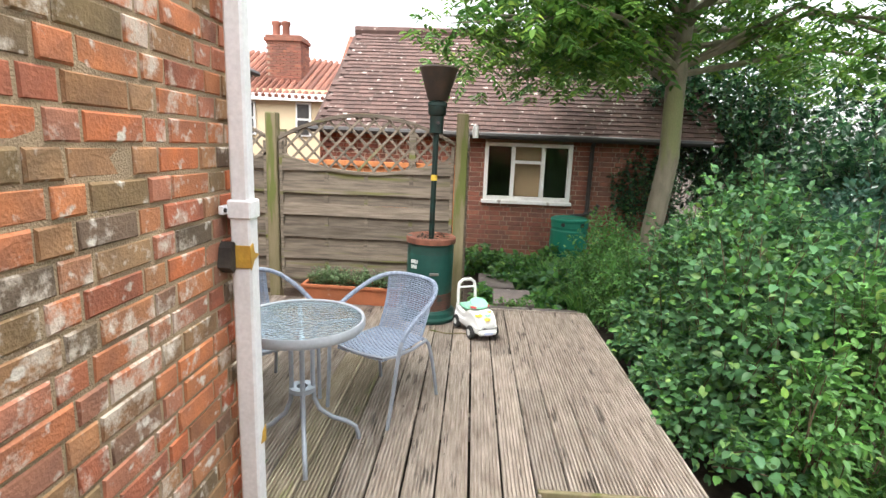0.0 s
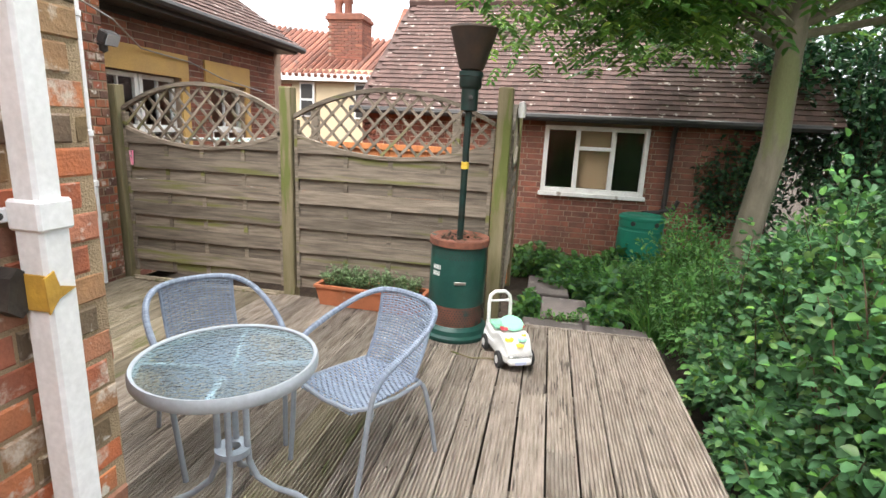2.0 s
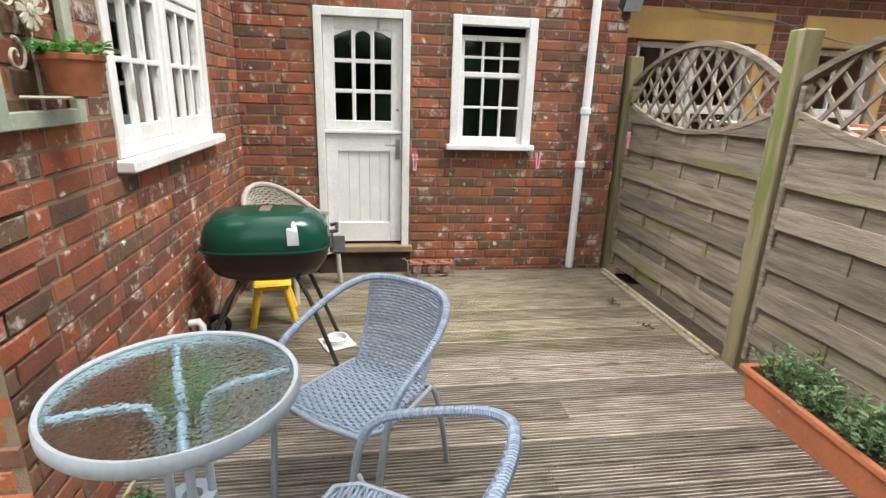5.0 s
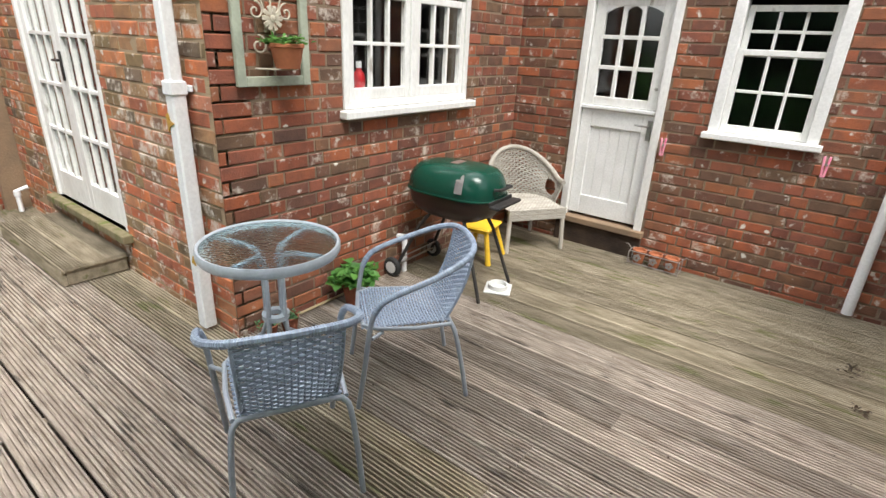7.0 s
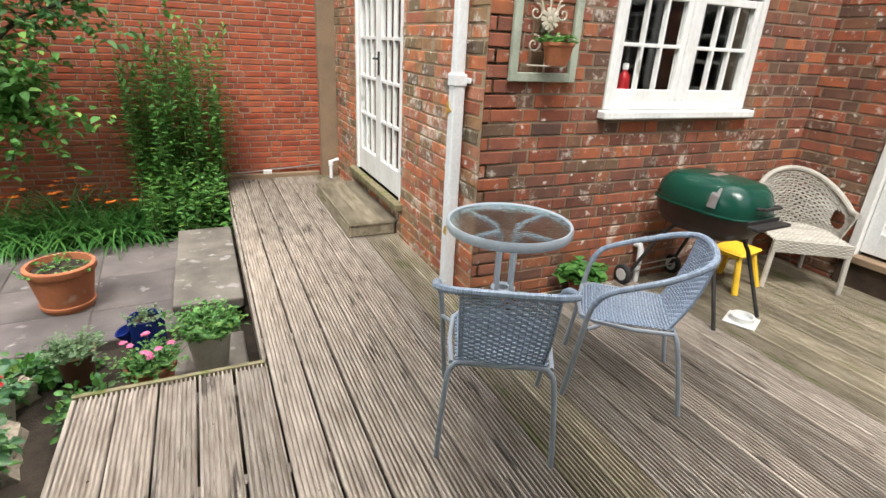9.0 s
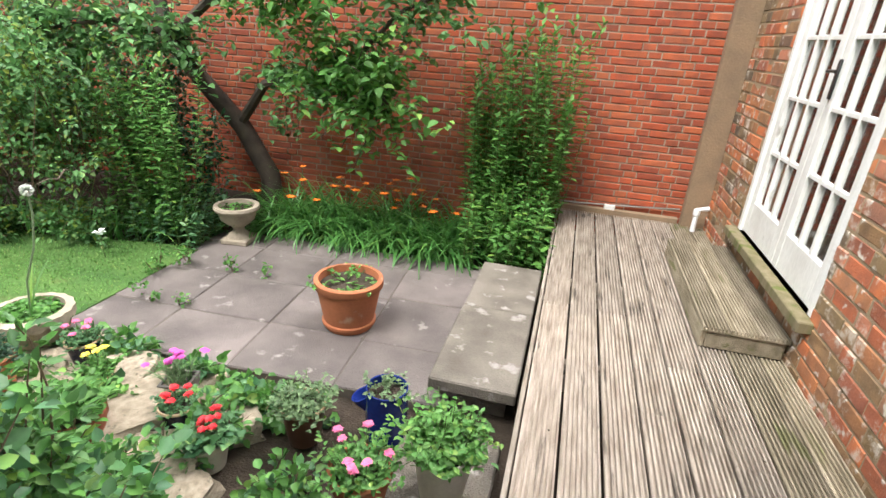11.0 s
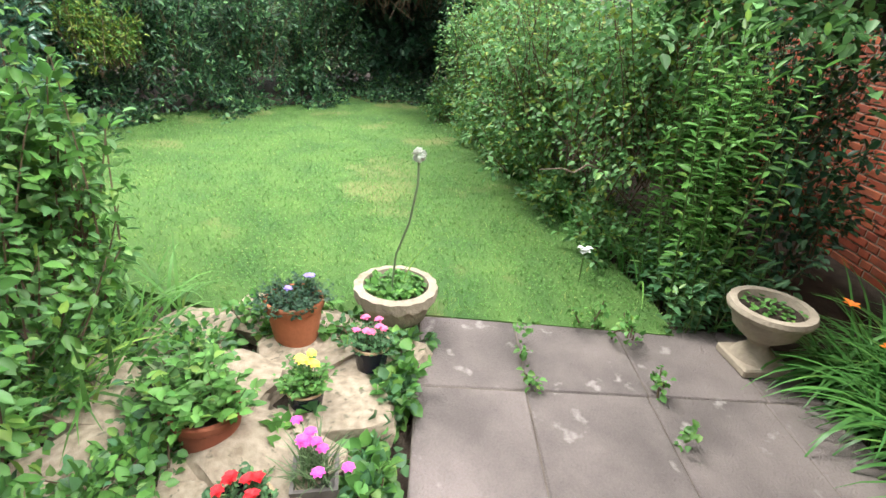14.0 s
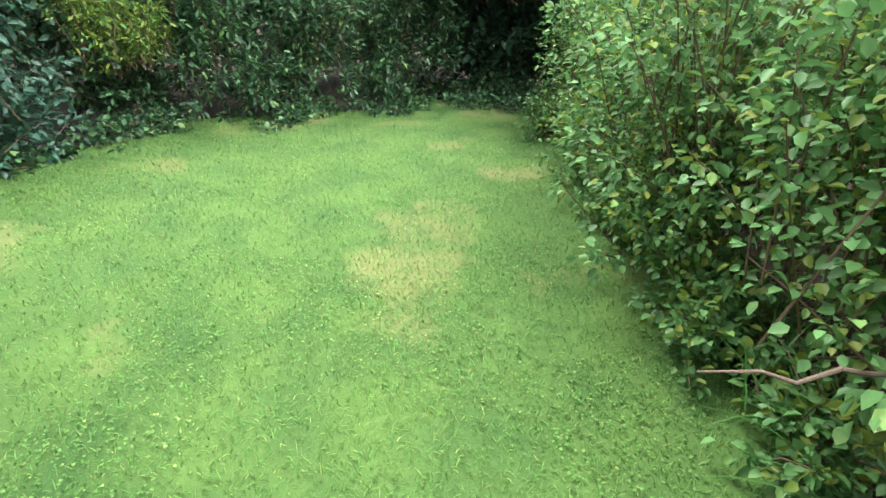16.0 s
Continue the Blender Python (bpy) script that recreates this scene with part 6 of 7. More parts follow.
# ---- lawn grass ----
def inside(x, y, poly):
    c = False
    j = len(poly) - 1
    for i in range(len(poly)):
        (xi, yi), (xj, yj) = poly[i], poly[j]
        if (yi > y) != (yj > y) and x < (xj - xi) * (y - yi) / (yj - yi) + xi:
            c = not c
        j = i
    return c


rs = np.random.RandomState(2)
pts = []
while len(pts) < 60000:
    c = rs.uniform((2.6, 0.3), (9.5, 5.5), size=(6000, 2))
    keep = rs.rand(6000) < np.clip(1.35 - (c[:, 0] - 2.6) / 5.5, 0.12, 1)
    pts += [p for p in c[keep] if inside(p[0], p[1], lawn_outline)]
pts = np.array(pts[:60000])
roots = np.column_stack([pts, np.full(len(pts), -0.278)])
grass = tagged(new("grass", blade_mesh("grass", roots, rs.normal(size=(len(pts), 2)), rs.uniform(0.018, 0.045, len(pts)), rs.uniform(0.0014, 0.0026, len(pts)), L_grass, rs, 0.9, 2)), "short mown lawn grass", "grass", "", "stuff")
cl = rs.uniform((2.9, 0.4), (8.0, 5.2), size=(34000, 2))
msk = np.array([inside(p[0], p[1], lawn_outline) and noise.noise(Vector((p[0] * 1.3, p[1] * 1.3, 3))) > 0.02 for p in cl])
cl = cl[msk]
tagged(new("clover", leaf_mesh("clover", np.column_stack([cl, rs.uniform(-0.268, -0.25, len(cl))]), np.column_stack([rs.normal(size=(len(cl), 2)), np.full(len(cl), 0.15)]), np.column_stack([rs.normal(size=(len(cl), 2)) * 0.3, np.ones(len(cl))]), rs.uniform(0.007, 0.014, len(cl)), L_grass, 1.0)), "patches of clover leaves in the lawn", "clover", "", "stuff")

# ---- big shrubs and trees ----
shrub("rose_shrub", "dense green rose shrub spilling over the deck edge", "shrub",
      [((1.22, 3.4, 0.0), (0.26, 0.9, 0.4)), ((1.25, 4.6, 0.0), (0.26, 0.7, 0.4)), ((1.46, 3.3, 0.3), (0.40, 0.55, 1.0)), ((1.72, 4.1, 0.45), (0.55, 0.65, 1.15)), ((1.68, 4.8, 0.3), (0.55, 0.5, 0.9)), ((2.15, 3.7, 0.4), (0.4, 0.5, 1.0))],
      1150, 32, 0.058, L_rose, 11, second=L_light, share=0.28, width=0.72)
# piece of the rose shrub whose sunlit look is put into lighter leaf colour
shrub("rose_bush", "open rose bush above the rockery, sunlight put into its light green", "shrub", [((1.52, 2.78, 0.1), (0.26, 0.26, 0.62)), ((1.95, 2.98, 0.4), (0.32, 0.25, 0.85)), ((2.35, 3.0, 0.3), (0.3, 0.25, 0.75))], 330, 22, 0.055, L_light, 27, second=L_apple, share=0.4, inner=0.12)
shrub("tall_weeds", "light green feathery plants beside the path", "plants",
      [((1.38, 5.45, 0.1), (0.45, 0.55, 0.75)), ((1.35, 6.3, 0.1), (0.5, 0.6, 0.85)), ((2.4, 5.6, 0.35), (0.7, 0.7, 0.9))], 620, 34, 0.055, L_light, 12, second=L_apple, share=0.4, width=0.42, bark=M_stem)
shrub("ground_cover", "low leafy ground cover below the outbuilding window", "plants",
      [((0.45, 7.6, -0.2), (0.5, 0.6, 0.28)), ((1.0, 6.9, -0.2), (0.5, 0.5, 0.35)), ((-0.05, 8.2, -0.2), (0.4, 0.3, 0.3)), ((1.1, 7.9, -0.2), (0.5, 0.4, 0.4)), ((0.62, 6.35, -0.24), (0.2, 0.28, 0.2)), ((-0.1, 6.5, -0.22), (0.14, 0.4, 0.16))], 520, 18, 0.085, L_light, 13, root_z=-0.32, second=L_rose, share=0.5, width=0.8)
rs = np.random.RandomState(31)
k = 520
ang = rs.uniform(0, 6.28, k)
cen = np.array([(1.12, 6.05), (0.85, 7.3), (1.25, 7.2)])[rs.randint(0, 3, k)]
iris = thing("strap_leaf_clump", "arching strap-leaved clumps by the path", "plants")
part("leaves", blade_mesh("leaves", np.column_stack([cen + rs.normal(size=(k, 2)) * 0.10, np.full(k, -0.3)]), np.column_stack([np.cos(ang), np.sin(ang)]), rs.uniform(0.35, 0.7, k), rs.uniform(0.006, 0.012, k), L_light, rs), L_light, iris, kind="stuff")

tree = thing("ash_tree", "slender ash tree with pale trunk and feathery leaves", "tree", pose(-0.24, 0, 0))
trunk = [(1.93, 6.05, -0.35), (1.95, 6.02, 0.4), (1.97, 6.0, 0.9), (2.05, 6.0, 1.6), (2.03, 6.0, 2.3), (2.05, 6.02, 3.0), (2.1, 6.05, 3.8), (2.1, 6.1, 5.0)]
part("trunk", Geo().tube(trunk, [0.14, 0.12, 0.11, 0.105, 0.10, 0.09, 0.08, 0.05], 14), M_bark, tree, smooth=True)
rt = random.Random(8)
P, D, N, S = [], [], [], []
for i in range(66):
    z0 = rt.uniform(2.2, 4.4)
    a = rt.uniform(0, 2 * math.pi)
    if i < 28:
        a = radians(rt.uniform(150, 275))
    ln = rt.uniform(1.3, 3.0)
    c0 = Vector((2.05, 6.02, z0))
    end = c0 + Vector((math.cos(a) * ln, math.sin(a) * ln, rt.uniform(-0.25, 0.9)))
    mid = c0.lerp(end, 0.5) + Vector((0, 0, rt.uniform(0.15, 0.5)))
    path = [c0, c0.lerp(mid, 0.6), mid, mid.lerp(end, 0.5), end]
    part("limb", Geo().tube(path, [0.04, 0.03, 0.022, 0.015, 0.006], 6), M_bark, tree)
    for kx in range(80):
        t = 1 - rt.random() ** 1.4 * 0.75
        seg = min(int(t * 4), 3)
        p = path[seg].lerp(path[seg + 1], t * 4 - seg) + Vector((rt.gauss(0, 0.22), rt.gauss(0, 0.22), rt.gauss(-0.02, 0.16)))
        P.append(p)
        D.append(Vector((rt.gauss(0, 1), rt.gauss(0, 1), -0.35)))
        N.append(Vector((rt.gauss(0, 0.25), rt.gauss(0, 0.25), 1)))
        S.append(rt.uniform(0.07, 0.115))


def pinnate_leaves(P, D, N, S, pairs, material, parent, width=0.42, name="foliage"):
    P, D, N, S = np.array(P), np.array(D), np.array(N), np.array(S)
    D = D / np.linalg.norm(D, axis=1, keepdims=True)
    side = np.cross(D, np.array([0, 0, 1.0]))
    side /= np.maximum(np.linalg.norm(side, axis=1, keepdims=True), 1e-3)
    PP, DD, NN, SS = [], [], [], []
    for k in range(pairs):
        f = ((k + 0.8) * 0.5 * S)[:, None]
        drop = np.array([0, 0, -0.06]) * (k / pairs) ** 2
        for sg in (-1, 1):
            PP.append(P + D * f + drop)
            DD.append(D * 0.55 + side * sg + np.array([0, 0, -0.2]))
            NN.append(N)
            SS.append(S * (1.0 - 0.3 * abs(k / pairs - 0.45)))
    PP.append(P + D * (pairs * 0.5 * S)[:, None])
    DD.append(D)
    NN.append(N)
    SS.append(S)
    return part(name, leaf_mesh(name, np.concatenate(PP), np.concatenate(DD), np.concatenate(NN), np.concatenate(SS), material, width), material, parent, kind="stuff")


pinnate_leaves(P[::2], D[::2], N[::2], S[::2], 4, L_ash, tree)
pinnate_leaves(P[1::2], D[1::2], N[1::2], S[1::2], 4, L_ashlight, tree, name="young_foliage")

# hedges and shrubs around the lawn
shrub("holly_bush", "dense dark blue-green holly bush by the lawn", "shrub", [((5.3, 6.1, 0.5), (1.0, 0.9, 1.3)), ((4.6, 6.3, 0.5), (0.9, 0.9, 1.3)), ((4.0, 5.9, 0.4), (0.8, 0.7, 1.2)), ((5.0, 5.55, -0.1), (1.1, 0.35, 0.5)), ((4.0, 5.45, -0.1), (0.8, 0.3, 0.5))], 760, 30, 0.075, L_holly, 14, root_z=-0.32)
shrub("conifer_hedge", "dark layered conifer hedge behind the lawn", "hedge", [((6.5, 6.1, 0.5), (0.9, 0.8, 1.5)), ((7.3, 5.3, 0.5), (0.8, 0.8, 1.4)), ((8.1, 4.5, 0.5), (0.8, 0.7, 1.3)), ((9.0, 4.0, 0.5), (0.8, 0.7, 1.4)), ((7.0, 6.2, 1.2), (1.8, 0.8, 1.6)), ((6.6, 5.75, -0.05), (0.9, 0.4, 0.5)), ((7.7, 4.75, -0.05), (0.8, 0.5, 0.5)), ((8.7, 3.9, -0.05), (0.7, 0.4, 0.5)), ((9.6, 3.6, 0.4), (0.5, 0.6, 1.0))], 1350, 30, 0.085, L_dark, 15, root_z=-0.32, second=L_rose, share=0.5, width=0.4)
shrub("golden_conifer", "yellow-green conifer branch tips in the hedge", "shrub", [((6.55, 5.45, 0.55), (0.5, 0.35, 0.45)), ((6.2, 5.5, 0.9), (0.35, 0.3, 0.3))], 110, 24, 0.06, L_yellow, 16, root_z=0.0, second=L_light, share=0.5, width=0.35)
shrub("ivy_bank", "dark ivy creeping along the hedge foot", "ivy", [((6.4, 5.35, -0.28), (0.9, 0.3, 0.22)), ((7.6, 4.5, -0.28), (0.9, 0.35, 0.22)), ((5.2, 5.35, -0.28), (0.6, 0.2, 0.15)), ((9.3, 2.7, -0.3), (0.5, 1.0, 0.15)), ((9.9, 2.7, -0.25), (0.6, 1.2, 0.3)), ((8.6, 3.6, -0.28), (0.6, 0.35, 0.22))], 420, 18, 0.06, L_rose, 17, root_z=-0.33, second=L_dark, share=0.5, width=0.8)
# blob at z 2.6 is an unseen canopy, added to darken the gap below
shrub("far_trees", "very dark trees at the garden's end with an added shading canopy", "trees", [((11.0, 3.0, 1.0), (0.9, 1.6, 2.2)), ((10.4, 4.6, 1.0), (1.0, 1.0, 2.0)), ((9.6, 0.9, 1.0), (1.0, 0.9, 2.2)), ((10.3, 2.6, 0.3), (0.5, 1.4, 0.7)), ((9.9, 2.8, 2.6), (1.8, 2.2, 0.8)), ((11.2, 2.6, 0.2), (0.6, 1.8, 1.0))], 1000, 32, 0.14, L_dark, 18, root_z=-0.33)
shrub("privet_shrub", "large arching light green privet shrub", "shrub", [((5.2, 0.75, 0.45), (0.85, 0.75, 1.2)), ((4.2, 0.3, 0.65), (0.8, 0.7, 1.0)), ((6.4, 0.9, 0.5), (0.9, 0.75, 1.2)), ((7.8, 1.2, 0.5), (0.9, 0.7, 1.3)), ((3.9, 0.45, -0.2), (0.5, 0.28, 0.3)), ((4.7, 0.7, -0.2), (0.6, 0.32, 0.35)), ((5.7, 1.0, -0.15), (0.7, 0.32, 0.4)), ((6.9, 1.3, -0.1), (0.8, 0.32, 0.45)), ((8.2, 1.7, -0.1), (0.7, 0.35, 0.5))], 1450, 34, 0.045, L_apple, 19, root_z=-0.32, second=L_yellow, share=0.24, width=0.66)
shrub("dark_thicket", "dark tangled thicket against the brick wall", "shrub", [((4.0, -0.55, 0.5), (0.8, 0.55, 1.4)), ((5.2, -0.5, 0.6), (0.9, 0.6, 1.6)), ((3.35, -0.35, 0.2), (0.45, 0.4, 0.7)), ((6.6, -0.3, 0.7), (1.0, 0.7, 1.6))], 600, 24, 0.055, L_dark, 20, root_z=-0.32, second=L_rose, share=0.3)
shrub("backdrop_trees", "dark tall evergreen trees beyond the garden", "trees", [((4.2, 9.0, 1.6), (1.6, 1.2, 2.4)), ((6.5, 8.2, 1.8), (1.7, 1.3, 2.6)), ((3.0, 9.2, 2.6), (1.0, 0.8, 1.4)), ((4.6, 7.2, 1.0), (1.2, 0.9, 1.5))], 1000, 30, 0.11, L_dark, 22, root_z=-0.32, second=L_rose, share=0.4)
shrub("wall_ivy", "ivy climbing the outbuilding corner", "ivy", [((2.15, 8.5, 0.9), (0.3, 0.12, 0.9)), ((2.6, 8.4, 1.0), (0.35, 0.2, 1.0))], 160, 18, 0.06, L_dark, 23, root_z=-0.2, second=L_rose, share=0.4, width=0.9)

# added hedge: its dark leaves fill gaps that showed bright ground
shrub("boundary_hedge", "dark dense evergreen hedge added to fill gaps", "hedge", [((12.6, 0.2, 1.2), (0.7, 1.6, 2.0)), ((12.8, 2.8, 1.2), (0.7, 1.6, 2.2)), ((12.4, 5.4, 1.2), (0.8, 1.6, 2.2)), ((10.6, 7.4, 1.2), (1.5, 0.8, 2.2)), ((8.0, 8.6, 1.2), (1.6, 0.7, 2.2)), ((8.9, 6.3, 1.0), (1.2, 0.8, 1.8)), ((10.2, 5.6, 0.4), (1.0, 0.7, 1.2))], 1000, 30, 0.19, L_dark, 24, root_z=-0.33)


# ---- garden wall bed ----
apple = thing("apple_tree", "old crooked apple tree leaning on the brick wall", "tree")
part("trunk", Geo().tube([(3.0, -1.03, -0.35), (3.02, -1.05, 0.0), (3.3, -1.05, 0.47), (3.72, -1.04, 0.90), (4.0, -1.02, 1.2), (4.1, -1.0, 1.9)], [0.12, 0.10, 0.09, 0.085, 0.07, 0.05], 12), M_bark_dark, apple, smooth=True)
limbs = [[(3.32, -1.04, 0.5), (2.95, -0.95, 0.92), (2.55, -0.85, 1.05), (2.2, -0.8, 1.0), (1.9, -0.72, 1.25), (1.5, -0.6, 1.6), (1.0, -0.5, 1.8)],
         [(3.72, -1.03, 0.92), (3.55, -0.6, 1.3), (3.7, -0.1, 1.4), (4.2, 0.2, 1.3)],
         [(4.0, -1.0, 1.25), (3.3, -0.9, 1.7), (2.6, -0.8, 1.9), (1.8, -0.7, 2.1), (0.8, -0.7, 2.2)],
         [(2.2, -0.8, 1.0), (2.0, -0.5, 1.15), (1.7, -0.35, 1.1), (1.45, -0.25, 0.95)],
         [(2.6, -0.8, 1.9), (2.3, -0.3, 1.9), (1.9, 0.0, 1.75)]]
P, D, N, S = [], [], [], []
ra = random.Random(17)
for L_ in limbs:
    path = [Vector(p) for p in L_]
    k = len(path)
    part("limb", Geo().tube(path, [0.05 * (1 - 0.8 * i / (k - 1)) for i in range(k)], 8), M_bark_dark, apple, smooth=True)
    for _ in range(84):
        t = (1 - ra.random() ** 1.2 * 0.8) * (k - 1)
        i = min(int(t), k - 2)
        c = path[i].lerp(path[i + 1], t - i)
        e = c + Vector((ra.gauss(0, 0.24), ra.gauss(0.08, 0.18), ra.gauss(-0.06, 0.26)))
        if ra.random() < 0.4:
            part("twig", Geo().tube([c, c.lerp(e, 0.5) + Vector((0, 0, 0.03)), e], [0.007, 0.005, 0.003], 4), M_bark_dark, apple)
        for _k in range(16):
            f = ra.uniform(0.25, 1.05)
            p = c.lerp(e, f) + Vector((ra.gauss(0, 0.035), ra.gauss(0, 0.035), ra.gauss(0, 0.03)))
            if p.y < YG + 0.03:
                continue
            P.append(p)
            D.append(Vector((ra.gauss(0, 1), ra.gauss(0, 1), ra.gauss(-0.3, 0.4))))
            N.append(Vector((ra.gauss(0, 0.4), ra.gauss(0, 0.4), 1)))
            S.append(ra.uniform(0.055, 0.10))
half = len(P) // 2
part("foliage", leaf_mesh("foliage", P[:half], D[:half], N[:half], S[:half], L_apple, 0.62), L_apple, apple, kind="stuff")
# sunlight on the later limbs is put into a lighter leaf green
part("sunlit_foliage", leaf_mesh("sunlit_foliage", P[half:], D[half:], N[half:], S[half:], L_light, 0.62), L_light, apple, kind="stuff")


def leafy_stems(name, label, spots, height, n_leaf, leaf, material, seed, flower=None):
    """Upright stems with leaves all the way up, like phlox."""
    r = random.Random(seed)
    ob = thing(name, label, "plants")
    P, D, N, S = [], [], [], []
    st_ = Geo()
    for (x, y, z) in spots:
        h = height * r.uniform(0.65, 1.15)
        top = Vector((x + r.gauss(0, 0.07) * h, y + abs(r.gauss(0, 0.06)) * h, z + h))
        c = Vector((x, y, z))
        st_.tube([c, c.lerp(top, 0.5) + Vector((r.gauss(0, 0.02), r.gauss(0, 0.02), 0)), top], [0.005, 0.004, 0.002], 4, cap=False)
        for i in range(n_leaf):
            f = 0.12 + 0.9 * i / n_leaf
            a = i * 2.4 + r.uniform(-0.4, 0.4)
            P.append(c.lerp(top, min(f, 1.0)))
            D.append(Vector((math.cos(a), math.sin(a), r.uniform(-0.1, 0.5) + (0.8 if f > 0.93 else 0))))
            N.append(Vector((r.gauss(0, 0.2), r.gauss(0, 0.2), 1)))
            S.append(leaf * r.uniform(0.6, 1.2) * (1 - 0.45 * max(0, f - 0.7)))
    part("foliage", leaf_mesh("foliage", P, D, N, S, material, 0.36), material, ob, kind="stuff")
    part("stemwork", st_, M_stem, ob, kind="stuff")
    return ob


rp = random.Random(9)
leafy_stems("tall_phlox", "tall leafy phlox stems against the red wall", [(rp.uniform(0.14, 0.95), rp.uniform(-1.22, -0.72), -0.34) for _ in range(84)], 1.72, 58, 0.085, L_light, 3)
leafy_stems("border_stems", "low leafy stems spilling beside the step", [(rp.uniform(0.14, 0.8), rp.uniform(-0.75, -0.2), -0.34) for _ in range(46)], 0.62, 20, 0.10, L_light, 4)
leafy_stems("tall_border_plant", "upright pale green leafy stems by the lawn edge", [(rp.uniform(3.05, 3.75), rp.uniform(-0.15, 0.3), -0.33) for _ in range(44)], 1.38, 50, 0.08, L_light, 5)
leafy_stems("border_weeds", "leafy green weeds below the thicket", [(rp.uniform(2.9, 3.5), rp.uniform(-0.25, 0.32), -0.33) for _ in range(60)], 0.40, 16, 0.08, L_rose, 6)

rs = np.random.RandomState(41)
k = 2300
lily = thing("day_lily_bed", "bed of day lilies with arching leaves and orange flowers", "flower bed")
cx = np.column_stack([rs.uniform(0.85, 2.75, k), rs.uniform(-1.0, -0.34, k)])
hd2 = np.column_stack([rs.normal(size=k) * 0.8 - 0.15, rs.normal(size=k) * 0.6 + 0.5])
part("leaves", blade_mesh("leaves", np.column_stack([cx, np.full(k, -0.34)]), hd2, rs.uniform(0.34, 0.72, k), rs.uniform(0.007, 0.014, k), L_strap, rs, 1.75, 8), L_strap, lily, kind="stuff")
rf = random.Random(12)
for _ in range(26):
    x, y = rf.uniform(0.95, 2.7), rf.uniform(-0.95, -0.24)
    h = rf.uniform(0.34, 0.60)
    tx, ty = x + rf.gauss(0, 0.06), y + rf.uniform(0.02, 0.18)
    stem = part("flower_stem", Geo().tube([(x, y, -0.34), (x, y, -0.34 + h * 0.6), (tx, ty, -0.34 + h)], 0.003, 4), M_stem, lily)
    P, D, N, S = [], [], [], []
    for q in range(6):
        a = q * math.pi / 3 + rf.uniform(0, 0.5)
        P.append((tx, ty, -0.34 + h))
        D.append((math.cos(a), math.sin(a), 0.45))
        N.append((-math.cos(a) * 0.3, -math.sin(a) * 0.3, 1))
        S.append(rf.uniform(0.035, 0.055))
    part("flower", leaf_mesh("flower", P, D, N, S, M_petal_orange, 0.5), M_petal_orange, stem, "orange lily flower")

k = 420
sg = thing("long_grass", "long arching grass below the thicket", "grass", kind="stuff")
cx = np.column_stack([rs.uniform(3.3, 5.6, k), np.zeros(k)])
cx[:, 1] = 0.28 * (cx[:, 0] - 3.3) + rs.uniform(-0.15, 0.35, k)
part("leaves", blade_mesh("leaves", np.column_stack([cx, np.full(k, -0.33)]), rs.normal(size=(k, 2)), rs.uniform(0.3, 0.65, k), rs.uniform(0.004, 0.008, k), L_strap, rs, 1.0, 6), L_strap, sg, kind="stuff")
db = thing("dead_branch", "bare grey dead branch under the shrub", "branch")
part("branch", Geo().tube([(3.46, 1.01, 0.37), (3.5, 0.88, 0.375), (3.52, 0.80, 0.35), (3.53, 0.73, 0.40), (3.56, 0.67, 0.38), (3.7, 0.55, 0.30)], [0.002, 0.004, 0.005, 0.006, 0.006, 0.006], 6), mat("pale_dead_wood", (0.19, 0.145, 0.11), (0.11, 0.08, 0.06), 9, 0.9, 0.3), db, smooth=True)
wf = thing("white_flower", "single white flower at the lawn edge", "flower")
stem = part("stem", Geo().tube([(3.37, 0.69, -0.30), (3.38, 0.69, -0.12)], 0.004, 5), M_stem, wf)
P, D, N, S = [], [], [], []
for q in range(7):
    a = q * 0.9
    P.append((3.38, 0.69, -0.09 + 0.012 * (q % 3)))
    D.append((math.cos(a), math.sin(a), 0.5))
    N.append((0, 0, 1))
    S.append(0.05)
part("petals", leaf_mesh("petals", P, D, N, S, M_petal_white, 0.9), M_petal_white, wf)

# ---- rockery ----
M_rock = mat("pale_sandstone", (0.42, 0.35, 0.265), (0.25, 0.205, 0.15), 6, 0.95, 0.7, fine=60, third=(0.15, 0.14, 0.10), third_at=0.62, third_scale=4)


def rock(x, y, z, sx, sy, sz, seed, label="flat-topped pale sandstone rock in the rockery"):
    bm = bmesh.new()
    bmesh.ops.create_icosphere(bm, subdivisions=3, radius=1.0)
    for v in bm.verts:
        n_ = noise.noise(v.co * 1.3 + Vector((seed * 7.1, 0, 0))) * 0.32 + noise.noise(v.co * 3.5 + Vector((0, seed * 3.3, 0))) * 0.10
        q = v.co.copy()
        q = Vector((max(-0.72, min(0.72, q.x)), max(-0.72, min(0.72, q.y)), max(-0.6, min(0.55, q.z))))
        v.co = q * (1 + n_) * 1.3
    me = bpy.data.meshes.new("rock")
    bm.to_mesh(me)
    bm.free()
    me.materials.append(M_rock)
    ob = new("rock", me)
    ob.matrix_world = pose(x, y, z, 0, 0, seed * 53) @ Matrix.Diagonal((sx, sy, sz, 1))
    return tagged(ob, label, "rock", "rockery stones")


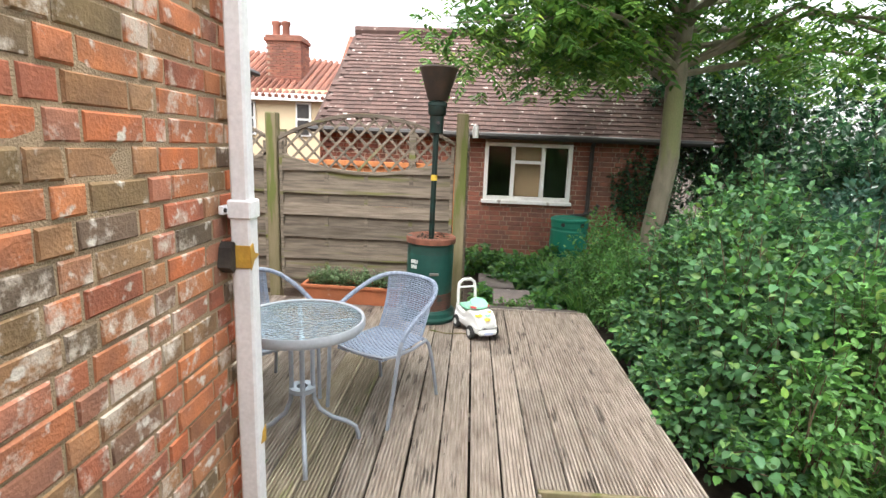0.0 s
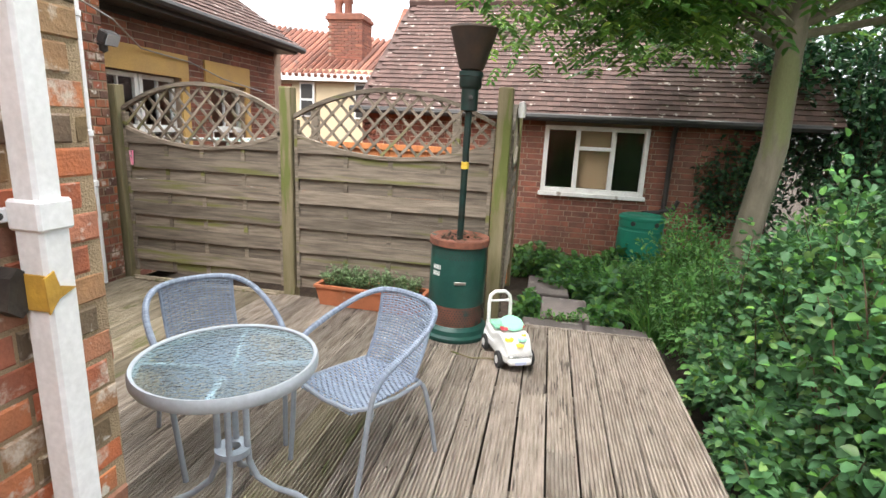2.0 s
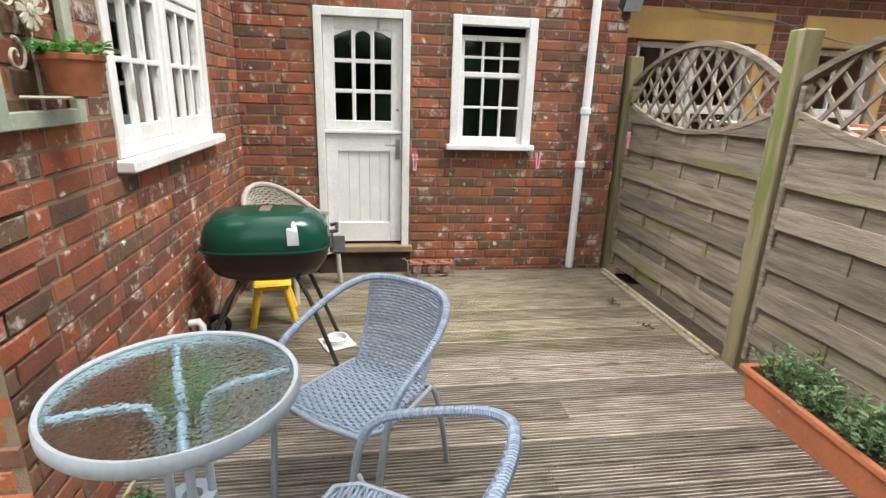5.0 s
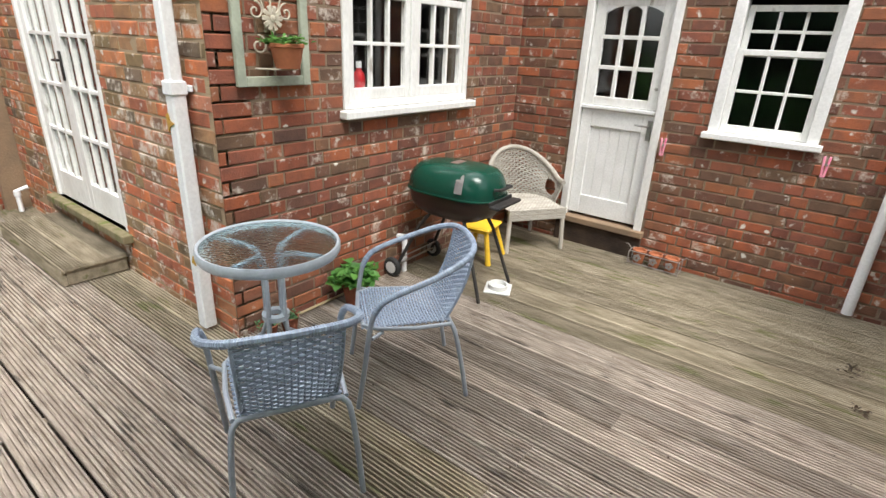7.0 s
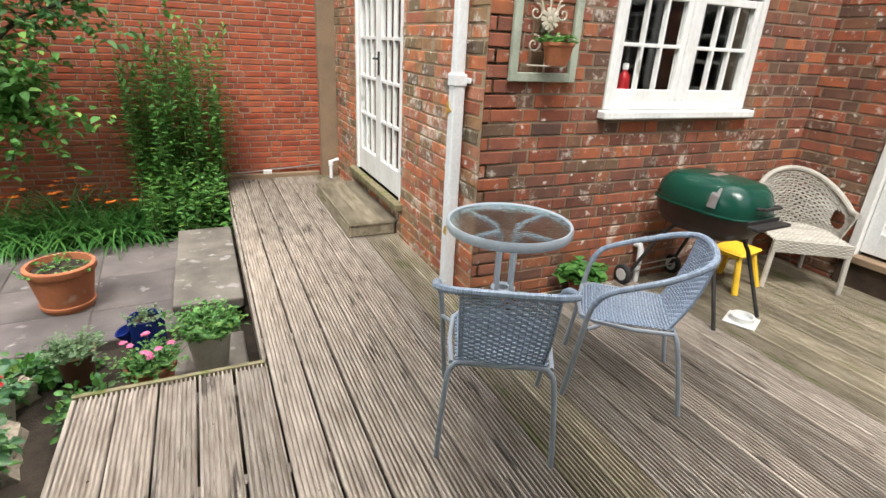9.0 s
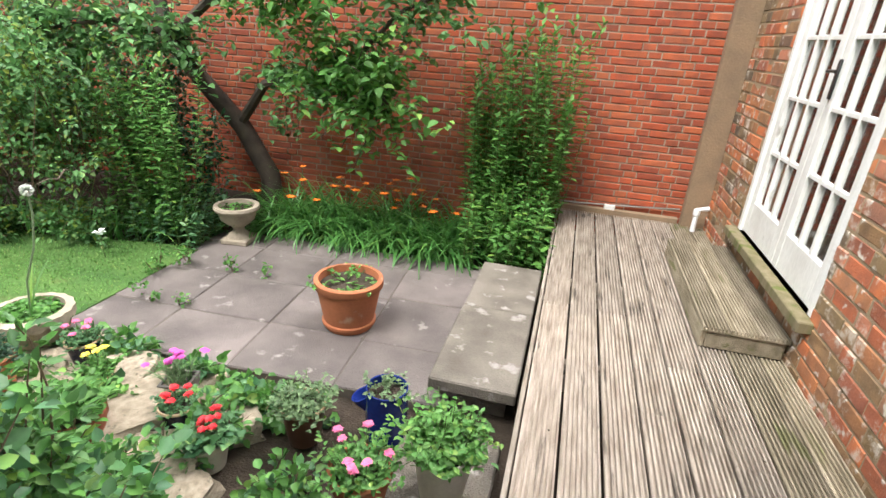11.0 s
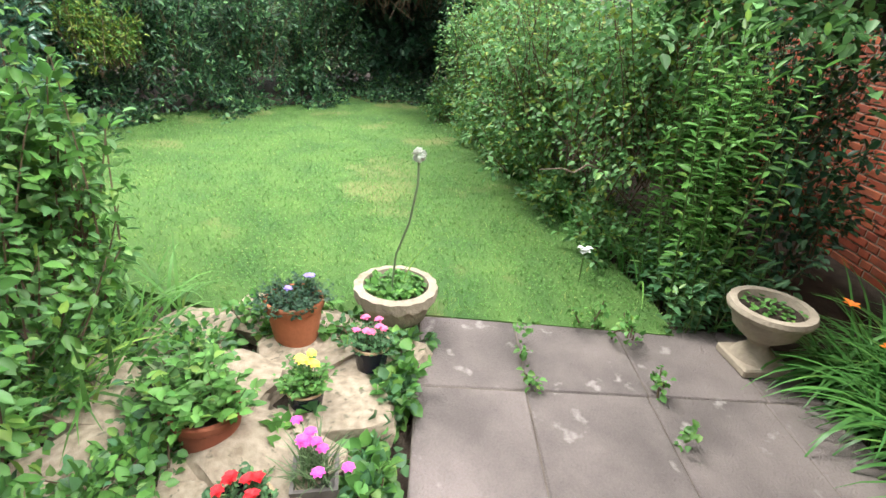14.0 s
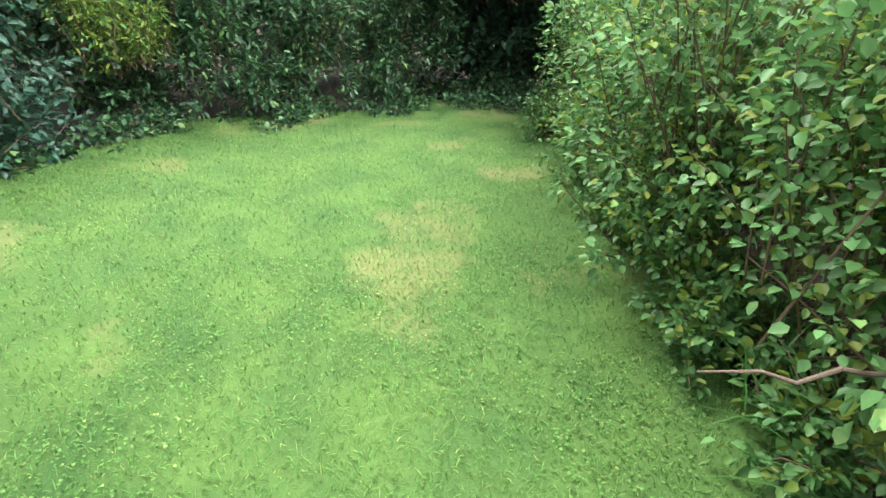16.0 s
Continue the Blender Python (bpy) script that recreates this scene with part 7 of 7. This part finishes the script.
for i, (x, y, z, sx, sy, sz) in enumerate(((1.80, 2.02, -0.31, 0.19, 0.15, 0.12), (2.10, 1.83, -0.32, 0.15, 0.13, 0.10), (2.38, 1.78, -0.36, 0.17, 0.14, 0.10), (1.55, 2.22, -0.33, 0.13, 0.12, 0.10), (2.15, 2.35, -0.33, 0.20, 0.16, 0.10),
                                            (1.70, 2.60, -0.33, 0.17, 0.14, 0.12), (2.45, 2.62, -0.34, 0.19, 0.15, 0.10), (2.05, 2.75, -0.32, 0.20, 0.15, 0.12), (1.70, 1.80, -0.37, 0.14, 0.12, 0.10), (2.75, 2.35, -0.36, 0.16, 0.14, 0.09), (1.45, 1.92, -0.35, 0.14, 0.11, 0.10), (1.35, 2.4, -0.34, 0.14, 0.12, 0.10), (2.55, 2.05, -0.36, 0.2, 0.16, 0.11), (1.9, 2.2, -0.35, 0.18, 0.15, 0.1))):
    rock(x, y, z + 0.045, sx * 1.25, sy * 1.25, sz, i + 1)
shrub("strawberry_plants", "bright green strawberry-like ground cover over the rockery edge", "plants",
      [((1.75, 1.68, -0.30), (0.30, 0.10, 0.10)), ((2.25, 1.66, -0.30), (0.30, 0.09, 0.12)), ((2.55, 1.66, -0.30), (0.2, 0.1, 0.10)), ((1.95, 1.95, -0.28), (0.2, 0.12, 0.10)), ((1.3, 1.75, -0.30), (0.3, 0.14, 0.10))], 210, 14, 0.055, L_light, 51, root_z=-0.34, second=L_rose, share=0.35, width=0.85, spread=0.5)
shrub("rockery_plants", "mixed low green plants among rockery stones", "plants",
      [((1.45, 2.05, -0.24), (0.25, 0.2, 0.14)), ((1.75, 2.4, -0.24), (0.25, 0.2, 0.16)), ((2.3, 2.5, -0.26), (0.35, 0.2, 0.14)), ((2.65, 2.25, -0.28), (0.25, 0.25, 0.14)), ((1.5, 2.45, -0.2), (0.25, 0.25, 0.2)), ((2.0, 2.95, -0.22), (0.6, 0.25, 0.18)), ((2.6, 1.95, -0.30), (0.2, 0.15, 0.10)), ((0.95, 2.25, -0.28), (0.2, 0.2, 0.14))], 400, 16, 0.045, L_light, 52, root_z=-0.34, second=L_rose, share=0.35, width=0.7)
shrub("pale_herb", "pale grey-green herb beside the pots", "plants", [((2.02, 2.46, -0.17), (0.17, 0.14, 0.13))], 34, 16, 0.04, L_silver, 53, root_z=-0.34, width=0.7)
k = 240
cx = np.column_stack([rs.uniform(1.9, 2.7, k), rs.uniform(2.7, 3.1, k)])
mb = thing("strap_leaf_clump", "arching light green strap leaves by the lawn", "plants")
part("leaves", blade_mesh("leaves", np.column_stack([cx, np.full(k, -0.32)]), rs.normal(size=(k, 2)), rs.uniform(0.3, 0.6, k), rs.uniform(0.006, 0.011, k), L_light, rs, 1.0, 6), L_light, mb, kind="stuff")

# ---- pots ----
M_navy = mat("dark_blue_glaze", (0.012, 0.014, 0.028), (0.02, 0.02, 0.03), 6, 0.25, 0.03)
M_blue = mat("cobalt_glaze", (0.012, 0.03, 0.19), (0.01, 0.02, 0.12), 4, 0.25, 0.05)
M_cream_pot = mat("cream_glaze", (0.50, 0.46, 0.38), (0.42, 0.38, 0.30), 4, 0.4, 0.08)
M_brown = mat("brown_glaze", (0.11, 0.045, 0.025), (0.06, 0.028, 0.018), 5, 0.3, 0.05)
M_biscuit = mat("biscuit_clay", (0.50, 0.36, 0.23), (0.42, 0.29, 0.18), 8, 0.8, 0.1)
M_cast = mat("cast_stone", (0.36, 0.305, 0.235), (0.25, 0.21, 0.16), 7, 0.95, 0.6, third=(0.22, 0.19, 0.13), third_at=0.63, third_scale=5)
M_lead = mat("lead_grey_pot", (0.17, 0.155, 0.145), (0.11, 0.10, 0.095), 12, 0.8, 0.4)


def flower_pot(x, y, z, r, h, material, label, rim=None, rim_mat=None, taper=0.72, plant=None, plant_n=120, plant_h=0.12, leaf=0.03, flowers=None, flower_n=0, seed=1, spread=1.0, leaf_w=0.55, category="plant pot", up=0.6):
    ob = thing("flower_pot", label, category, pose(x, y, z, 0, 0, seed * 31))
    rb_ = r * taper
    prof = [(0.001, 0.0), (rb_, 0.0), (rb_ + (r - rb_) * 0.85, h * 0.80), (rb_ + (r - rb_) * 0.87, h * 0.82)]
    part("pot", Geo().lathe(prof + ([(r, h * 0.83), (r * 1.04, h * 0.86), (r * 1.04, h * 0.98), (r, h), (r * 0.90, h), (r * 0.87, h * 0.84), (0.001, h * 0.84)] if rim is None else [(r * 0.97, h), (r * 0.90, h), (r * 0.87, h * 0.84), (0.001, h * 0.84)]), 36, closed=True), material, ob, smooth=True)
    if rim_mat:
        part("rim", Geo().lathe([(r * 0.93, h * 0.95), (r * 1.05, h * 0.96), (r * 1.07, h * 0.99), (r * 1.03, h * 1.03), (r * 0.94, h * 1.02), (r * 0.93, h * 0.95)], 36, closed=True), rim_mat, ob, smooth=True)
    part("soil", Geo().lathe([(0.001, h * 0.86), (r * 0.6, h * 0.88), (r * 0.875, h * 0.86)], 24, closed=True), M_soil, ob)
    r_ = random.Random(seed)
    P, D, N, S = [], [], [], []
    st_ = Geo()
    for i in range(plant_n):
        a, q = r_.uniform(0, 6.283), math.sqrt(r_.random()) * r * 0.85
        b_ = Vector((q * math.cos(a), q * math.sin(a), h * 0.87))
        t_ = b_ + Vector((q * math.cos(a) * 0.5 * spread + r_.gauss(0, 0.25) * plant_h, q * math.sin(a) * 0.5 * spread + r_.gauss(0, 0.25) * plant_h, plant_h * r_.uniform(0.3, 1.1) * (1.15 - 0.5 * q / r)))
        if i % 3 == 0:
            st_.tube([b_, t_], 0.0018, 3, cap=False)
        for _k in range(5):
            P.append(b_.lerp(t_, r_.uniform(0.35, 1.0)))
            D.append(Vector((r_.gauss(0, 1), r_.gauss(0, 1), r_.uniform(0, 1) * up)))
            N.append(Vector((r_.gauss(0, 0.3), r_.gauss(0, 0.3), 1)))
            S.append(leaf * r_.uniform(0.6, 1.2))
    if plant:
        part("foliage", leaf_mesh("foliage", P, D, N, S, plant, leaf_w), plant, ob, kind="stuff")
        part("stemwork", st_, M_stem, ob, kind="stuff")
    for i in range(flower_n):
        a, q = r_.uniform(0, 6.283), math.sqrt(r_.random()) * r * 0.8 * spread
        c = Vector((q * math.cos(a), q * math.sin(a), h * 0.87 + plant_h * r_.uniform(0.95, 1.3)))
        P, D, N, S = [], [], [], []
        for k_ in range(8):
            b_ = k_ * 0.785
            P.append(c + Vector((0, 0, 0.004 * (k_ % 2))))
            D.append(Vector((math.cos(b_), math.sin(b_), 0.35)))
            N.append(Vector((0, 0, 1)))
            S.append(r_.uniform(0.018, 0.026))
        fl2 = part("flower", leaf_mesh("flower", P, D, N, S, flowers, 0.9), flowers, ob)
        part("flower_stalk", Geo().tube([c - Vector((c.x * 0.2, c.y * 0.2, plant_h)), c], 0.0018, 4, cap=False), M_stem, fl2)
    return ob


fp_ = flower_pot(1.26, 0.90, -0.28, 0.205, 0.33, M_terra, "large weathered terracotta pot with seedlings on the patio", plant=L_light, plant_n=34, plant_h=0.045, leaf=0.035, seed=2)
part("base_ring", Geo().lathe([(0.15, 0.03), (0.168, 0.032), (0.170, 0.05), (0.157, 0.055)], 36, closed=True), M_terra, fp_, smooth=True)
flower_pot(2.53, 2.14, -0.27, 0.125, 0.24, M_terra, "terracotta pot with a dense dark green mound", plant=L_dark, plant_n=240, plant_h=0.09, leaf=0.022, seed=3, flowers=M_petal_violet, flower_n=3)
flower_pot(2.38, 1.77, -0.28, 0.078, 0.15, M_navy, "dark blue pot with pink carnations", rim=0, rim_mat=M_biscuit, plant=L_rose, plant_n=90, plant_h=0.09, leaf=0.024, seed=4, flowers=M_petal_pink, flower_n=7)
flower_pot(2.08, 1.96, -0.26, 0.07, 0.13, M_navy, "small dark blue pot with yellow pansies", rim=0, rim_mat=M_biscuit, plant=L_light, plant_n=90, plant_h=0.11, leaf=0.026, seed=5, flowers=M_petal_yellow, flower_n=5)
flower_pot(1.90, 2.24, -0.29, 0.115, 0.20, M_terra_dark, "terracotta pot with tall leafy herb", plant=L_light, plant_n=110, plant_h=0.20, leaf=0.045, seed=6, spread=1.1)
flower_pot(1.60, 2.00, -0.31, 0.085, 0.16, M_navy, "dark blue pot with red pinks", rim=0, rim_mat=M_biscuit, plant=L_rose, plant_n=90, plant_h=0.07, leaf=0.022, seed=7, flowers=M_petal_red, flower_n=7)
flower_pot(1.36, 2.12, -0.32, 0.09, 0.15, M_cream_pot, "cream rimmed pot with red geranium", plant=L_rose, plant_n=70, plant_h=0.10, leaf=0.045, seed=8, flowers=M_petal_red, flower_n=8, leaf_w=0.9)
flower_pot(0.36, 1.98, -0.29, 0.125, 0.25, M_cream_pot, "cream glazed pot with bushy green plant", plant=L_light, plant_n=240, plant_h=0.17, leaf=0.035, seed=9, spread=1.5, rim=0)
flower_pot(0.66, 2.12, -0.31, 0.125, 0.20, M_terra, "terracotta bowl with pale pink flowering plant", plant=L_light, plant_n=150, plant_h=0.12, leaf=0.03, seed=10, flowers=M_petal_pink, flower_n=9, spread=1.3)
flower_pot(1.05, 1.86, -0.31, 0.10, 0.20, M_brown, "brown glazed pot with silvery herb", rim=0, rim_mat=M_biscuit, plant=L_silver, plant_n=150, plant_h=0.12, leaf=0.028, seed=11, spread=1.4)
bp_ = flower_pot(0.70, 1.72, -0.30, 0.10, 0.27, M_blue, "cobalt blue strawberry jar with side pocket", rim=0, plant=L_silver, plant_n=40, plant_h=0.08, leaf=0.025, seed=12, taper=0.95)
part("side_pocket", Geo().lathe([(0.03, -0.03), (0.05, 0.02), (0.055, 0.05), (0.045, 0.05), (0.03, 0.0)], 20, pose(0.10, -0.03, 0.15, 0, 25, 0)), M_blue, bp_, smooth=True)
sq = thing("square_planter", "small square lead-grey planter with magenta pinks", "plant pot", pose(1.74, 1.83, -0.29, 0, 0, 12))
part("box", Geo().add([(-0.055, -0.055, 0), (0.055, -0.055, 0), (0.055, 0.055, 0), (-0.055, 0.055, 0), (-0.072, -0.072, 0.12), (0.072, -0.072, 0.12), (0.072, 0.072, 0.12), (-0.072, 0.072, 0.12), (-0.06, -0.06, 0.12), (0.06, -0.06, 0.12), (0.06, 0.06, 0.12), (-0.06, 0.06, 0.12), (-0.058, -0.058, 0.10), (0.058, -0.058, 0.10), (0.058, 0.058, 0.10), (-0.058, 0.058, 0.10)],
     [(3, 2, 1, 0), (0, 1, 5, 4), (1, 2, 6, 5), (2, 3, 7, 6), (3, 0, 4, 7), (4, 5, 9, 8), (5, 6, 10, 9), (6, 7, 11, 10), (7, 4, 8, 11), (8, 9, 13, 12), (9, 10, 14, 13), (10, 11, 15, 14), (11, 8, 12, 15), (12, 13, 14, 15)]), M_lead, sq)
r_ = random.Random(44)
k = 130
part("foliage", blade_mesh("foliage", np.column_stack([rs.uniform(-0.05, 0.05, (k, 2)), np.full(k, 0.10)]), rs.normal(size=(k, 2)), rs.uniform(0.08, 0.17, k), rs.uniform(0.002, 0.004, k), L_silver, rs, 0.7, 4), L_silver, sq, kind="stuff")
for i in range(11):
    c = Vector((r_.gauss(0.01, 0.05), r_.gauss(-0.01, 0.05), r_.uniform(0.22, 0.30)))
    P = [c] * 7
    D = [Vector((math.cos(q * 0.9), math.sin(q * 0.9), 0.3)) for q in range(7)]
    part("flower", leaf_mesh("flower", P, D, [Vector((0, 0, 1))] * 7, [0.022] * 7, M_petal_magenta, 0.95), M_petal_magenta, sq)

bw_ = thing("stone_bowl", "scalloped cast stone bowl planted with an allium", "planter", pose(2.76, 1.72, -0.30))
g = Geo()
n_ = 64
vs, fs = [], []
prof = [(0.10, 0.0), (0.115, 0.03), (0.10, 0.05), (0.15, 0.09), (0.172, 0.16), (0.175, 0.20), (0.198, 0.205), (0.20, 0.245), (0.158, 0.25), (0.15, 0.20), (0.001, 0.20)]
for j, (rr, z) in enumerate(prof):
    for i in range(n_):
        a = 2 * math.pi * i / n_
        q = rr * (1 + (0.022 * math.cos(a * 16) if j in (6, 7) else 0))
        vs.append((q * math.cos(a), q * math.sin(a), z - (0.012 * (1 - math.cos(a * 16)) if j == 6 else 0)))
for j in range(len(prof) - 1):
    for i in range(n_):
        q = (i + 1) % n_
        fs.append((j * n_ + i, j * n_ + q, (j + 1) * n_ + q, (j + 1) * n_ + i))
part("bowl", g.add(vs, fs), M_cast, bw_, smooth=True)
part("soil", Geo().lathe([(0.001, 0.205), (0.168, 0.205)], 24, closed=True), M_soil, bw_)
P, D, N, S = [], [], [], []
for i in range(420):
    a, q = r_.uniform(0, 6.283), math.sqrt(r_.random()) * 0.135
    P.append((q * math.cos(a), q * math.sin(a), 0.21 + r_.uniform(0, 0.045)))
    D.append((r_.gauss(0, 1), r_.gauss(0, 1), 0.3))
    N.append((r_.gauss(0, 0.3), r_.gauss(0, 0.3), 1))
    S.append(r_.uniform(0.02, 0.045))
part("foliage", leaf_mesh("foliage", P, D, N, S, L_light, 0.8), L_light, bw_, kind="stuff")
stem = part("allium_stem", Geo().tube([(-0.02, 0.02, 0.2), (-0.03, 0.0, 0.42), (-0.06, -0.06, 0.60), (-0.07, -0.09, 0.78), (-0.07, -0.09, 0.89)], 0.005, 8), mat("grey_green_stalk", (0.17, 0.23, 0.13), (0.12, 0.17, 0.09), 8, 0.6), bw_, smooth=True)
P, D = [], []
for i in range(160):
    v = Vector((r_.gauss(0, 1), r_.gauss(0, 1), r_.gauss(0.2, 1))).normalized()
    P.append(Vector((-0.07, -0.09, 0.905)) + v * 0.012)
    D.append(v)
part("allium_head", leaf_mesh("allium_head", P, D, [Vector((0.3, 0.2, 1))] * 160, [0.022] * 160, M_petal_white, 0.5), M_petal_white, stem, "round white allium flower head")
part("allium_leaf", blade_mesh("allium_leaf", np.array([[-0.02, 0.02, 0.2], [0.02, -0.02, 0.2], [-0.05, 0.03, 0.2]]), np.array([[0.2, -1.0], [0.5, -0.8], [-0.7, 0.5]]), np.array([0.42, 0.3, 0.22]), np.array([0.006, 0.006, 0.005]), L_light, rs, 0.5, 6), L_light, bw_)

ur = thing("stone_urn", "cast stone pedestal urn on the patio corner", "urn", pose(2.68, 0.0, -0.28, 0, 0, 8))
part("plinth", Geo().box(-0.115, -0.115, 0.0, 0.115, 0.115, 0.045, 0.008), M_cast, ur)
part("urn", Geo().lathe([(0.10, 0.045), (0.085, 0.07), (0.05, 0.10), (0.045, 0.125), (0.06, 0.14), (0.062, 0.15), (0.09, 0.165), (0.135, 0.205), (0.15, 0.25), (0.152, 0.27), (0.178, 0.285), (0.186, 0.305), (0.178, 0.325), (0.145, 0.325), (0.135, 0.29), (0.001, 0.285)], 40, closed=True), M_cast, ur, smooth=True)
part("soil", Geo().lathe([(0.001, 0.292), (0.138, 0.29)], 20, closed=True), M_soil, ur)
P, D, N, S = [], [], [], []
for i in range(60):
    a, q = r_.uniform(0, 6.283), math.sqrt(r_.random()) * 0.12
    P.append((q * math.cos(a), q * math.sin(a), 0.295 + r_.uniform(0, 0.02)))
    D.append((r_.gauss(0, 1), r_.gauss(0, 1), 0.3))
    N.append((0, 0, 1))
    S.append(r_.uniform(0.02, 0.04))
part("foliage", leaf_mesh("foliage", P, D, N, S, L_light, 0.7), L_light, ur, kind="stuff")

# ---- planted things on the deck ----
tr_ = thing("trough_planter", "long terracotta trough of feathery green seedlings", "planter", pose(-1.49, 5.35, 0, 0, 0, -2))
L2 = 0.50
part("trough", Geo().add([(-L2 + 0.03, -0.09, 0), (L2 - 0.03, -0.09, 0), (L2 - 0.03, 0.09, 0), (-L2 + 0.03, 0.09, 0), (-L2, -0.115, 0.17), (L2, -0.115, 0.17), (L2, 0.115, 0.17), (-L2, 0.115, 0.17), (-L2 - 0.015, -0.13, 0.17), (L2 + 0.015, -0.13, 0.17), (L2 + 0.015, 0.13, 0.17), (-L2 - 0.015, 0.13, 0.17), (-L2 - 0.015, -0.13, 0.195), (L2 + 0.015, -0.13, 0.195), (L2 + 0.015, 0.13, 0.195), (-L2 - 0.015, 0.13, 0.195), (-L2 + 0.02, -0.10, 0.195), (L2 - 0.02, -0.10, 0.195), (L2 - 0.02, 0.10, 0.195), (-L2 + 0.02, 0.10, 0.195), (-L2 + 0.02, -0.10, 0.16), (L2 - 0.02, -0.10, 0.16), (L2 - 0.02, 0.10, 0.16), (-L2 + 0.02, 0.10, 0.16)],
     [(3, 2, 1, 0)] + [(a + i, a + (i + 1) % 4, b + (i + 1) % 4, b + i) for a, b in ((0, 4), (4, 8), (8, 12), (12, 16), (16, 20)) for i in range(4)] + [(20, 21, 22, 23)]), M_terra, tr_)
part("soil", Geo().box(-L2 + 0.02, -0.10, 0.155, L2 - 0.02, 0.10, 0.165), M_soil, tr_)
P, D, N, S = [], [], [], []
st_ = Geo()
for i in range(150):
    b_ = Vector((r_.uniform(-L2 + 0.04, L2 - 0.04), r_.uniform(-0.09, 0.09), 0.165))
    t_ = b_ + Vector((r_.gauss(0, 0.04), r_.gauss(0, 0.04), r_.uniform(0.07, 0.19)))
    st_.tube([b_, t_], 0.002, 3, cap=False)
    for q in range(14):
        P.append(b_.lerp(t_, 0.2 + 0.8 * q / 13))
        D.append((r_.gauss(0, 1), r_.gauss(0, 1), 0.5))
        N.append((r_.gauss(0, 0.4), r_.gauss(0, 0.4), 1))
        S.append(r_.uniform(0.025, 0.05))
part("foliage", leaf_mesh("foliage", P, D, N, S, L_silver, 0.3), L_silver, tr_, kind="stuff")
part("stemwork", st_, M_stem, tr_, kind="stuff")
flower_pot(-1.95, 2.46, 0.0, 0.09, 0.16, M_terra_dark, "terracotta pot with round-leaved pelargonium by the wall", plant=L_light, plant_n=60, plant_h=0.13, leaf=0.07, seed=21, leaf_w=1.0, spread=1.5)
flower_pot(-1.44, 2.43, 0.0, 0.055, 0.10, M_terra_dark, "small terracotta pot with seedlings under the table", plant=L_rose, plant_n=20, plant_h=0.03, leaf=0.02, seed=22)
flower_pot(-1.30, 2.42, 0.0, 0.055, 0.10, M_terra_dark, "small terracotta pot with seedlings under the table", plant=L_rose, plant_n=20, plant_h=0.03, leaf=0.02, seed=23)
flower_pot(-1.57, YK + 0.125, 1.495, 0.085, 0.12, M_terra, "terracotta wall pot with trailing green plant", plant=L_light, plant_n=40, plant_h=0.06, leaf=0.035, seed=24, spread=1.6)
dl = thing("dead_leaves", "scattered brown dead leaves on the deck", "leaves", kind="stuff")
P, D, N, S = [], [], [], []
for i in range(120):
    x = r_.uniform(-4.1, 1.0)
    P.append((x, r_.uniform(2.7, 5.3) if x < XF or x > 0.1 else r_.uniform(-1.2, 5.2), 0.006))
    D.append((r_.gauss(0, 1), r_.gauss(0, 1), 0.1))
    N.append((0, 0, 1))
    S.append(r_.uniform(0.006, 0.018))
for cx_, cy_ in ((-3.3, 5.15), (-2.85, 5.2)):
    for i in range(26):
        P.append((cx_ + r_.gauss(0, 0.03), cy_ + r_.gauss(0, 0.02), r_.uniform(0.004, 0.02)))
        D.append((r_.gauss(0, 1), r_.gauss(0, 1), 0.3))
        N.append((r_.gauss(0, 0.4), r_.gauss(0, 0.4), 1))
        S.append(r_.uniform(0.012, 0.03))
part("leaves", leaf_mesh("leaves", P, D, N, S, bpy.data.materials["dry_leaf"], 0.6), bpy.data.materials["dry_leaf"], dl, kind="stuff")
# weeds between slabs
shrub("joint_weeds", "small weeds growing in the paving joints", "weeds", [((2.36, 1.1, -0.285), (0.03, 0.06, 0.03)), ((2.6, 1.08, -0.285), (0.12, 0.02, 0.03)), ((2.7, 0.6, -0.285), (0.14, 0.03, 0.04)), ((2.4, 0.55, -0.285), (0.05, 0.05, 0.03)), ((2.85, 0.75, -0.285), (0.04, 0.1, 0.05)), ((2.1, 0.5, -0.285), (0.1, 0.02, 0.02)), ((0.3, 5.98, -0.12), (0.3, 0.05, 0.05)), ((0.75, 5.42, -0.12), (0.5, 0.03, 0.05))], 70, 12, 0.03, L_light, 61, root_z=-0.29, width=0.8, ground=-0.29)
